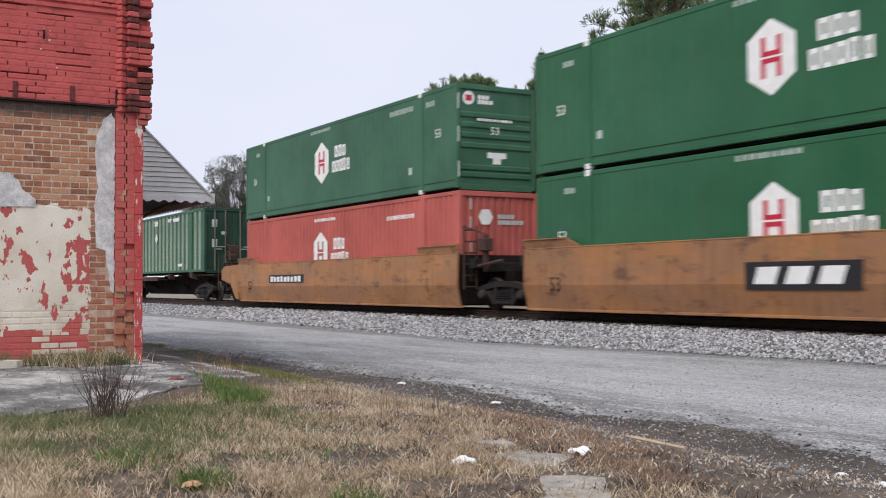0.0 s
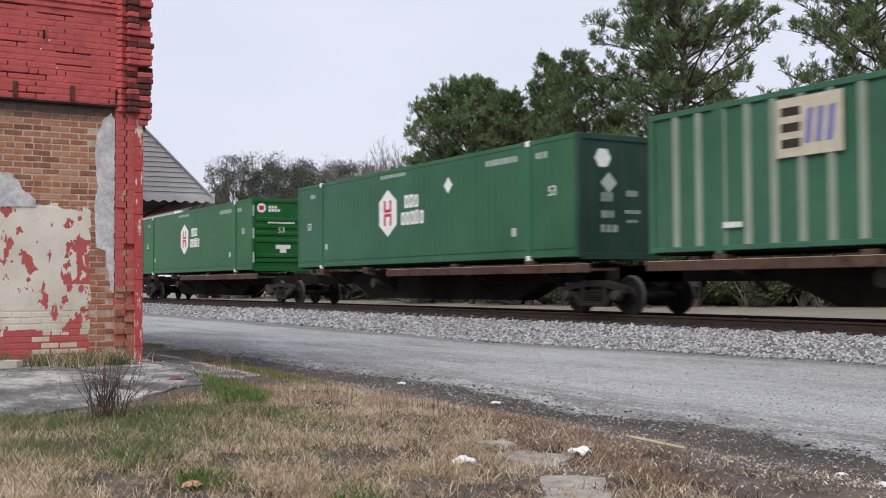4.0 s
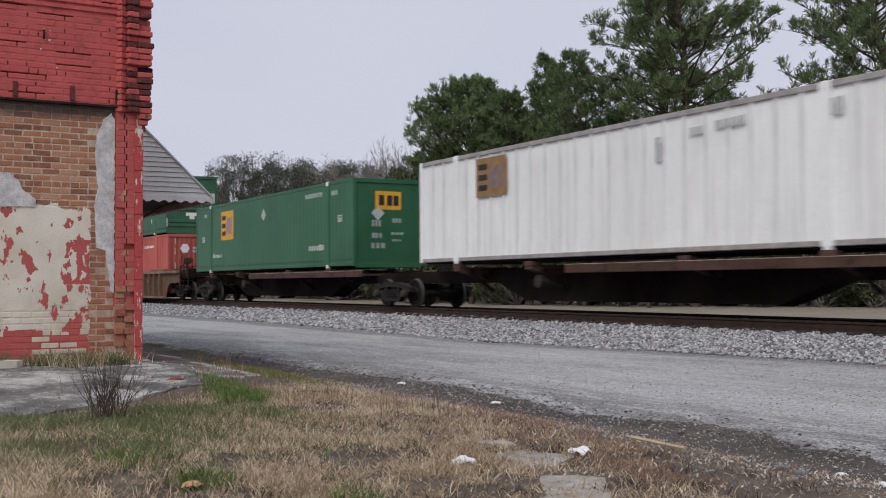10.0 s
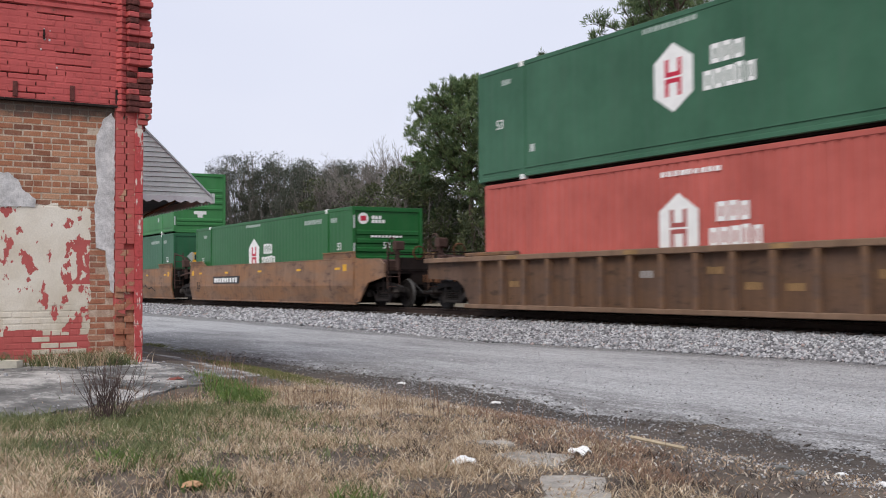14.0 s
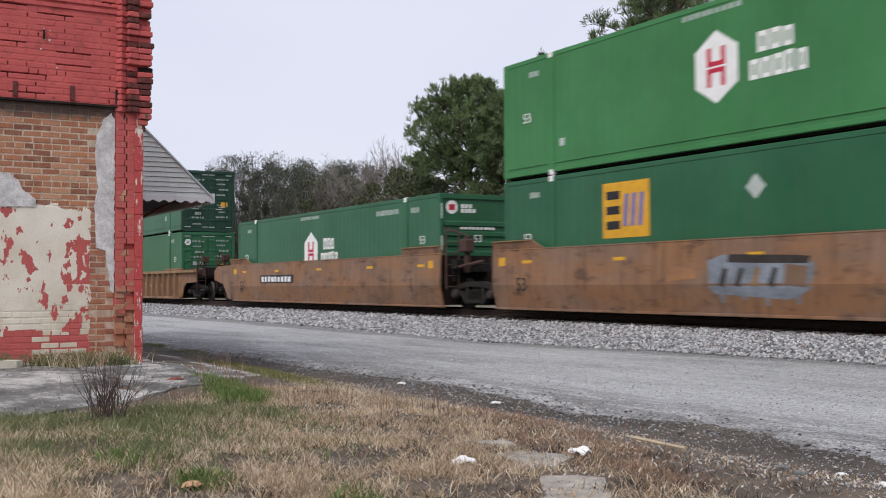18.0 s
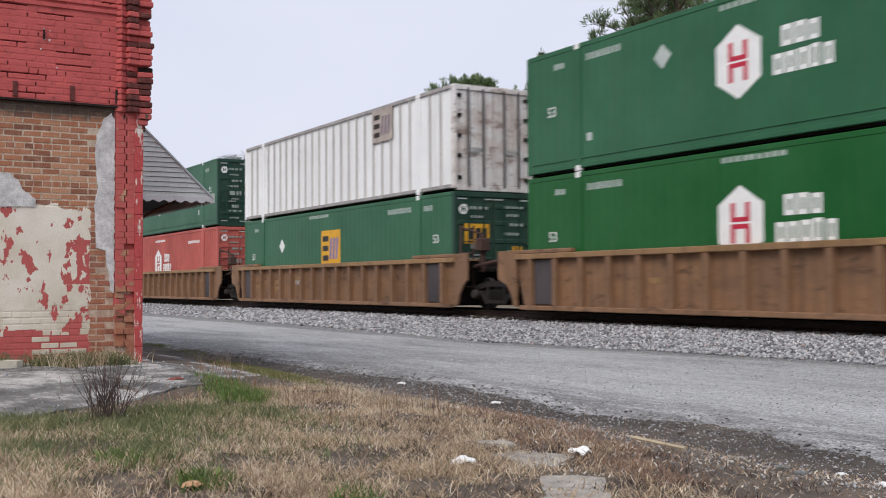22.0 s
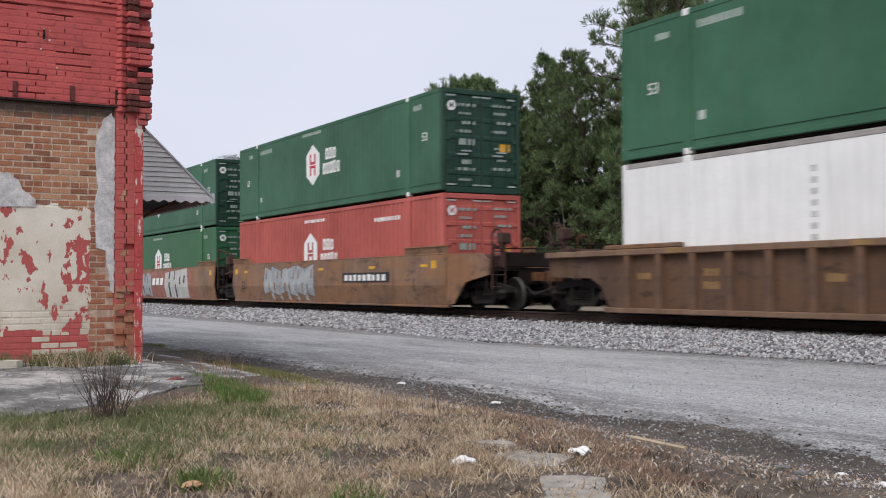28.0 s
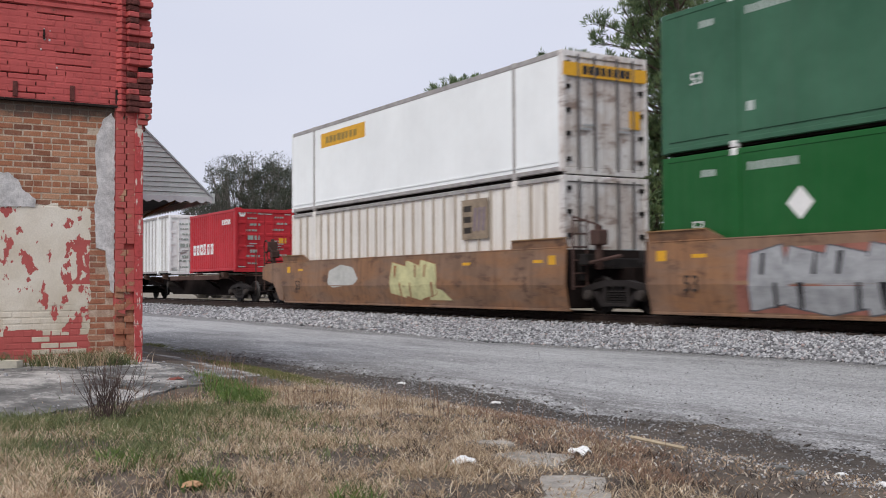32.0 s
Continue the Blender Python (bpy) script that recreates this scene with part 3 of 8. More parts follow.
bars(s, 12.2, 12.9, -CW / 2 - 0.005, 0.42, 0.14, 4, 0.2, 4)
bars(s, 10.6, 11.1, -CW / 2 - 0.005, 2.6, 0.16, 3, 0.2, 5)
bars(s, 11.4, 12.4, -CW / 2 - 0.005, 2.58, 0.18, 4, 0.2, 6)
part("number_mark", s, MARK_WHITE, c)
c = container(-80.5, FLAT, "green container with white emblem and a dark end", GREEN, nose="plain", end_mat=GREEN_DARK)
diamond(c, 10.4, -CW / 2 + 0.011, 2.15, 0.22)
container(-101.3, FLAT, "glossy bright green container with white emblem", GREEN_FRESH)
c = container(-138.9, FLAT, "dirty white ribbed container with a brown sticker", WHITE_BOX, "ribs", "plain", "", rib_mat=RIB_PALE)
emp_panel(c, 3.73, -CW / 2 - 0.005, 2.2, 1.4, 1.0, MARK_FADED)
s = Shape()
bars(s, 9.9, 10.15, -CW / 2 - 0.005, 2.2, 0.5, 1, 0.2, 2)
bars(s, 10.9, 11.3, -CW / 2 - 0.005, 2.45, 0.16, 2, 0.2, 3)
bars(s, 11.6, 12.4, -CW / 2 - 0.005, 2.5, 0.18, 4, 0.2, 4)
bars(s, 14.2, 14.6, -CW / 2 - 0.005, 2.45, 0.3, 2, 0.2, 5)
bars(s, 15.5, 15.8, -CW / 2 - 0.005, 0.5, 0.3, 2, 0.2, 6)
part("number_mark", s, MARK_FAINT, c)
container(-159.4, FLAT, "green container with a yellow square logo", GREEN, nose="plain", logo="emp")
# second well block
container(-180.4, HIGH, G_NOSE + ", upper of two", GREEN_FADED)
container(-180.1, LOW, "faded red corrugated container in a ribbed brown well car", RED_BOX, "corrugated", "wall", "hub_red")
container(-204.1, LOW, "green container with white emblem alone in a well car", GREEN_FRESH)
container(-223.75, HIGH, "light green container with white emblem, upper of two", GREEN_LIGHT)
container(-223.75, LOW, "green container with yellow square, lower of two", GREEN, nose="plain", logo="emp")
container(-243.1, LOW, "green container with white emblem alone in a well car", GREEN)
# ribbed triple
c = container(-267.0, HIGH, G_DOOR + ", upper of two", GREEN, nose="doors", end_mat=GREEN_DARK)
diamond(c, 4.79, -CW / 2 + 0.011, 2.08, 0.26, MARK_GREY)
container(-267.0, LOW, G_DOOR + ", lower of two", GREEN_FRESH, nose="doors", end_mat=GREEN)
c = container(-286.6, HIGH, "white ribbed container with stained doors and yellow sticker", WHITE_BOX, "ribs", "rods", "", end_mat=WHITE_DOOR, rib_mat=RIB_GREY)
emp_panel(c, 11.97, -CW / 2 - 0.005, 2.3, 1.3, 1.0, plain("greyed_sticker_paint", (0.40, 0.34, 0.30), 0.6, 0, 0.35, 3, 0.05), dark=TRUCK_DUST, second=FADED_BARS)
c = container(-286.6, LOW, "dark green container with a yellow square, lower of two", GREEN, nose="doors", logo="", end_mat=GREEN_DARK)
emp_panel(c, 8.17, -CW / 2 + 0.0115, 1.6, 1.5, 1.2)
diamond(c, 3.89, -CW / 2 + 0.0115, 1.8, 0.26)
emp_panel(c, CL - 0.03, -0.55, 1.75, 0.8, 0.55, end=True)
side_marks(c, -CW / 2 + 0.0115)
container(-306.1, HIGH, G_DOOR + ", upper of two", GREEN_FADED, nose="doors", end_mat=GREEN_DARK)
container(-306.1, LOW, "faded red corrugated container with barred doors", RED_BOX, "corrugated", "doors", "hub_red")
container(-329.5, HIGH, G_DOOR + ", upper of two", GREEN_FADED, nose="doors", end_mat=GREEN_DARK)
c = container(-329.5, LOW, "dirty white container with stained doors, lower of two", WHITE_BOX, "flat", "rods", "", end_mat=WHITE_DOOR)
s = Shape().box(11.25, 12.6, -CW / 2 + 0.007, -CW / 2 + 0.0115, 1.6, 2.5)
part("logo_panel", s, plain("pale_red_marking", (0.52, 0.28, 0.26), 0.6, 0, 0.35, 5, 0.05), c, "pale red square logo panel")
s = Shape()
for k in range(3):
    bars(s, 7.0 + 0.3 * k, 7.2 + 0.3 * k, -CW / 2 + 0.0115, 2.35, 0.3, 1, 0.1, k)
for k in range(8):
    s.box(5.0, 5.12, -CW / 2 + 0.007, -CW / 2 + 0.0115, 0.9 + 0.2 * k, 1.01 + 0.2 * k)
part("number_mark", s, MARK_FAINT, c)
container(-353.2, HIGH, G_DOOR + ", upper of two", GREEN_FADED, nose="doors", end_mat=GREEN_DARK)
container(-353.2, LOW, "faded red corrugated container with barred doors", RED_BOX, "corrugated", "doors", "hub_red")
# The greyer green here imitates light reflected on this upper container.
c = container(-372.3, HIGH, G_DOOR + ", upper of two", GREEN_FADED, nose="doors", end_mat=GREEN_DARK)
diamond(c, 10.1, -CW / 2 + 0.011, 2.15, 0.26, MARK_GREY)
c = container(-372.3, LOW, G_DOOR + ", lower of two", GREEN_FRESH, nose="doors", end_mat=GREEN)
diamond(c, 3.51, -CW / 2 + 0.0115, 1.78, 0.3)
c = container(-391.8, HIGH, "white container with yellow band and stained doors", WHITE_CLEAN, "flat", "rods", "", end_mat=WHITE_DOOR)
part("logo_panel", Shape().box(2.55, 5.9, -CW / 2 + 0.007, -CW / 2 + 0.0115, 2.1, 2.58), MARK_YELLOW, c, "yellow band logo panel")
part("logo_mark", bars(Shape(), 2.95, 5.4, -CW / 2 + 0.0065, 2.34, 0.24, 8, 0.3, 3), plain("olive_marking", (0.30, 0.20, 0.05), 0.6, 0, 0.2, 5, 0.05), c)
s = Shape().box(CL - 0.03, CL + 0.012, -CW / 2 + 0.03, CW / 2 - 0.03, 2.3, 2.62)
part("end_band", s, MARK_YELLOW, c, "yellow end band")
part("end_mark", end_bars(Shape(), -0.7, 0.8, CL + 0.013, 2.46, 0.2, 8, 3), MARK_BLACK, c)
part("sticker", Shape().box(CL - 0.03, CL + 0.006, 0.75, 1.05, 1.15, 1.6), MARK_YELLOW, c)
c = container(-391.8, LOW, "weathered white ribbed container with a brown sticker", WHITE_STAINED, "ribs", "rods", "", end_mat=WHITE_DOOR, rib_mat=RIB_TAN)
emp_panel(c, 12.35, -CW / 2 - 0.005, 2.07, 1.3, 1.05, plain("sooty_sticker_paint", (0.27, 0.21, 0.15), 0.6, 0, 0.4, 3, 0.05), dark=TRUCK_DUST, second=FADED_BARS)
# tail: a short red box and a white one on spine cars
c = container(-403.85, FLAT, "short red container with white bars on its side", RED_SMALL, "corrugated", "doors", "", length=6.06, height=2.6)
s = Shape()
bars(s, 0.5, 3.4, -CW / 2 + 0.011, 1.05, 0.5, 6, 0.3, 4)
bars(s, 4.4, 5.5, -CW / 2 + 0.011, 2.1, 0.22, 5, 0.3, 5)
part("logo_mark", s, MARK_WHITE, c)
container(-423.3, FLAT, "pale grey-blue ribbed container", WHITE_BOX, "ribs", "rods", "", end_mat=WHITE_BOX, rib_mat=RIB_GREY)


# ---- the highway trailer on its spine car ----
def road_wheel(parent, x, y, z, r=0.5, w=0.55):
    wh = part("wheel", Shape().lathe([(0, 0.24), (0.0, 0.34), (0.02, r * 0.96), (0.08, r), (w - 0.08, r), (w - 0.02, r * 0.96), (w, 0.34), (w, 0.24)], (x, y, z), 24), RUBBER, parent)
    smooth(wh)
    rim = part("rim", Shape().lathe([(0.07, 0.0), (0.05, 0.1), (0.12, 0.14), (0.14, 0.22), (0.02, 0.26), (0.0, 0.29), (0.1, 0.3)], (x, y, z), 20), ROD_GREY if x > 3.5 else TRUCK_DUST, wh)
    return wh


def trailer(x0, z):
    root = thing("semi_trailer", pose(x0, TRACK_Y, z), "long white box trailer with rust-stained nose on a spine car", "trailer")
    MOVERS.append(root)
    hw, h0, h1 = 1.3, 0.93, 3.87
    part("side_wall", Shape().box(0.05, 16.1, -hw, -hw + 0.05, h0 + 0.12, h1 - 0.12), WHITE_CLEAN, root)
    part("side_wall", Shape().box(0.05, 16.1, hw - 0.05, hw, h0 + 0.12, h1 - 0.12), WHITE_CLEAN, root)
    part("roof", Shape().box(0.05, 16.1, -hw + 0.02, hw - 0.02, h1 - 0.06, h1 - 0.01), WHITE_CLEAN, root)
    for sy in (-1, 1):
        a, b = sorted((sy * (hw + 0.012), sy * (hw - 0.08)))
        part("top_rail", Shape().box(0.0, 16.1, a, b, h1 - 0.2, h1, 0.01), ALU_DARK, root)
        part("bottom_rail", Shape().box(0.0, 16.1, a, b, h0 - 0.02, h0 + 0.13, 0.01), ALU_DARK, root)
    part("nose_wall", Shape().prism([(16.05, -hw + 0.03), (16.15, -hw + 0.09), (16.19, -hw + 0.25), (16.19, hw - 0.25), (16.15, hw - 0.09), (16.05, hw - 0.03)], h0, h1 - 0.01, "z"), RUSTY_WHITE, root, "rust-stained white nose")
    part("rear_frame", Shape().box(-0.05, 0.06, -hw, hw, h0 - 0.02, h1, 0.01), ALU, root)
    part("floor", Shape().box(0.05, 16.1, -hw + 0.05, hw - 0.05, h0, h0 + 0.1), SPINE_DARK, root)
    s = Shape()
    for k in range(30):
        s.box(0.4 + k * 0.52, 0.48 + k * 0.52, -hw + 0.1, hw - 0.1, h0 - 0.1, h0)
    tagged(part("underframe", s, TRUCK_DUST, root), kind="stuff")
    part("bogie_frame", Shape().box(0.9, 5.6, -0.55, -0.4, h0 - 0.42, h0 - 0.1).box(0.9, 5.6, 0.4, 0.55, h0 - 0.42, h0 - 0.1).box(2.4, 2.6, -1.0, 1.0, 0.4, 0.6).box(3.75, 3.95, -1.0, 1.0, 0.4, 0.6), TRUCK_IRON, root)
    for x in (2.5, 3.85):
        road_wheel(root, x, -1.28, 0.5)
        road_wheel(root, x, 0.75, 0.5)
    for y in (-0.75, 0.7):
        part("landing_leg", Shape().box(12.0, 12.14, y, y + 0.14, 0.05, h0).box(11.85, 12.3, y - 0.05, y + 0.2, 0.0, 0.06), TRUCK_DUST, root)
    part("brace", Shape().rod((12.05, -0.7, 0.25), (13.4, -0.4, h0 - 0.05), 0.04).rod((12.05, 0.75, 0.25), (13.4, 0.5, h0 - 0.05), 0.04).rod((12.07, -0.7, 0.3), (12.07, 0.75, 0.75), 0.03), TRUCK_DUST, root)
    part("underride_guard", Shape().box(0.0, 0.1, -1.1, 1.1, 0.3, 0.42).box(0.0, 0.1, -0.7, -0.58, 0.42, h0).box(0.0, 0.1, 0.58, 0.7, 0.42, h0), ALU, root)
    s = Shape()
    for x, zz, w in ((1.2, 1.25, 0.9), (3.05, 1.62, 0.25), (11.6, 1.3, 0.9), (15.2, 1.45, 0.25), (15.2, 1.25, 0.25)):
        bars(s, x, x + w, -hw, zz, 0.12 if w > 0.5 else 0.22, 5 if w > 0.5 else 1, 0.3, 3)
    part("number_mark", s, MARK_FAINT, root)
    part("placard", Shape().prism([(8.10, 1.42), (8.37, 1.15), (8.64, 1.42), (8.37, 1.69)], -hw - 0.004, -hw, "y"), MARK_FAINTER, root, "worn grey diamond placard")
    rivets = Shape()
    for k in range(40):
        rivets.box(0.25 + 0.4 * k, 0.31 + 0.4 * k, -hw - 0.022, -hw - 0.012, h0 + 0.085, h0 + 0.115)
    tagged(part("rail_rivets", rivets, TRUCK_DUST, root), kind="stuff")
    for y, zz in ((0.55, 2.1), (0.65, 1.15), (0.3, 1.25), (-0.1, 1.2)):
        part("nose_plate", Shape().box(16.19, 16.20, y, y + 0.25, zz, zz + 0.22), TRUCK_DUST, root)
    part("kingpin_hitch", Shape().box(14.8, 15.3, -0.35, 0.35, 0.0, 0.2).box(14.9, 15.2, -0.2, 0.2, 0.2, h0), TRUCK_IRON, root)
    return root


m, nt, b = nodes_of("rust_stained_white_paint")
v = local(nt)
n = tex_noise(nt, scaled(nt, v, (0.5, 0.9, 0.9)), 1.3, 5)
sep = nt.nodes.new("ShaderNodeSeparateXYZ")
nt.links.new(v, sep.inputs["Vector"])
low = calc(nt, "SUBTRACT", 1.0, calc(nt, "MULTIPLY", calc(nt, "SUBTRACT", sep.outputs["Z"], 0.9), 0.55), True)
f = ramp(nt, calc(nt, "MULTIPLY", n, calc(nt, "ADD", low, 0.35)), [(0.32, 0.0), (0.62, 1.0)])
nt.links.new(mixc(nt, f, (0.62, 0.61, 0.58), (0.20, 0.125, 0.075)), b.inputs["Base Color"])
b.inputs["Roughness"].default_value = 0.55
RUSTY_WHITE = m
trailer(-120.5, 1.70)


# ---- trucks and cars ----
TRUCK_SOOT = plain("soot_dusted_iron", (0.024, 0.020, 0.019), 0.8, 0.1, 0.45, 5, 0.4)
WHEEL_R = 0.42
wheel_mesh = Shape()
for sy in (-1, 1):
    yw = sy * 0.7175
    inner, outer = yw - sy * 0.055, yw + sy * 0.055
    wheel_mesh.lathe([(inner, 0.10), (inner, 0.17), (yw - sy * 0.02, 0.2), (yw - sy * 0.01, 0.33), (inner, 0.36), (inner, 0.45), (inner + sy * 0.03, 0.45), (inner + sy * 0.045, WHEEL_R + 0.006), (outer, WHEEL_R - 0.004), (outer, 0.36), (yw + sy * 0.03, 0.33), (yw + sy * 0.02, 0.2), (outer + sy * 0.03, 0.15), (outer + sy * 0.03, 0.08)], (0, 0, 0), 28)
wheel_mesh.rod((0, -1.08, 0), (0, 1.08, 0), 0.085, 12)
for sy in (-1, 1):
    for k in range(3):
        a = 2 * math.pi * k / 3
        wheel_mesh.rod((0.05 * math.cos(a), sy * 1.08, 0.05 * math.sin(a)), (0.05 * math.cos(a), sy * 1.11, 0.05 * math.sin(a)), 0.018, 6)
wheel_mesh = wheel_mesh.mesh("wheelset")
wheel_mesh.materials.append(WHEEL_STEEL)
wheel_mesh.materials.append(TREAD_STEEL)
for p in wheel_mesh.polygons:
    rr = math.hypot(p.center.x, p.center.z)
    if rr > 0.405 and 0.69 < abs(p.center.y) < 0.79:
        p.material_index = 1

frame_mesh = Shape()
frame_mesh.prism([(-1.14, 0.47), (-0.98, 0.47), (-0.9, 0.52), (-0.36, 0.62), (0.36, 0.62), (0.9, 0.52), (0.98, 0.47), (1.14, 0.47), (1.14, 0.60), (0.92, 0.66), (0.38, 0.76), (-0.38, 0.76), (-0.92, 0.66), (-1.14, 0.60)], -0.08, 0.08, "y")
frame_mesh.prism([(-0.80, 0.50), (-0.46, 0.17), (0.46, 0.17), (0.80, 0.50), (0.66, 0.52), (0.38, 0.28), (-0.38, 0.28), (-0.66, 0.52)], -0.09, 0.09, "y")
frame_mesh.box(-0.44, -0.33, -0.08, 0.08, 0.24, 0.64, 0.015).box(0.33, 0.44, -0.08, 0.08, 0.24, 0.64, 0.015)
frame_mesh.box(-0.34, 0.34, -0.11, 0.11, 0.17, 0.25, 0.02)
frame_mesh = frame_mesh.mesh("side_frame")
cap_mesh = Shape().lathe([(-0.09, 0.0), (-0.09, 0.09), (-0.05, 0.12), (0.05, 0.13)], (0, 0, 0), 14).mesh("bearing_cap")
coil = [(0.26 + 0.0137 * k, 0.085 if k % 4 in (1, 2) else 0.062) for k in range(21)]
spring_mesh = Shape().lathe(coil, (0, 0, 0), 10, "z").mesh("spring")


def truck(parent, x, label=""):
    """A two-axle truck under a car; x in the car's space, z 0 at the rail."""
    t = part("truck", Shape().box(-0.22, 0.22, -1.0, 1.0, 0.42, 0.66, 0.03).box(-0.5, 0.5, -0.45, 0.45, 0.60, 0.70, 0.03), TRUCK_IRON, parent, label)
    t.location = (x, 0, 0)
    for sy in (-1, 1):
        o = part("side_frame", frame_mesh, TRUCK_SOOT, t)
        o.location = (0, sy * 1.0, 0)
        for dx in (-0.2, 0.0, 0.2):
            part("spring", spring_mesh, TRUCK_IRON, t).location = (dx, sy * 1.03, 0)
        for dx in (-0.89, 0.89):
            o = part("bearing_cap", cap_mesh, TRUCK_DUST, t)
            o.matrix_basis = pose(dx, sy * 1.12, WHEEL_R, 0, 0, 0 if sy < 0 else 180)
    for dx in (-0.89, 0.89):
        o = part("wheelset", wheel_mesh, None, t)
        o.location = (dx, 0, WHEEL_R)
        WHEELSETS.append(o)
    part("brake_beam", Shape().box(-0.42, -0.36, -0.7, 0.7, 0.3, 0.4).box(0.36, 0.42, -0.7, 0.7, 0.3, 0.4).rod((-0.4, -0.2, 0.38), (0.4, 0.2, 0.5), 0.03), TRUCK_IRON, t)
    return t


def coupler(parent, x, sgn):
    s = Shape().box(min(x, x + sgn * 0.75), max(x, x + sgn * 0.75), -0.12, 0.12, 0.74, 0.98, 0.02)
    s.box(min(x + sgn * 0.7, x + sgn * 1.0), max(x + sgn * 0.7, x + sgn * 1.0), -0.2, 0.14, 0.72, 1.02, 0.03)
    part("coupler", s, RUST, parent)
    part("air_hose", Shape().rod((x, -0.45, 0.75), (x + sgn * 0.5, -0.38, 0.42), 0.025).rod((x + sgn * 0.5, -0.38, 0.42), (x + sgn * 0.95, -0.2, 0.55), 0.025), RUBBER, parent)


def ladder(parent, x, mat, sgn, top=1.95, r=0.018):
    s = Shape()
    for dy in (-1.36, -0.96):
        s.rod((x, dy, 0.55), (x, dy, top), r, 6)
    for k in range(int((top - 0.55) / 0.28)):
        s.rod((x, -1.36, 0.62 + 0.3 * k), (x, -0.96, 0.62 + 0.3 * k), r * 0.8, 6)
    part("ladder", s, mat, parent)


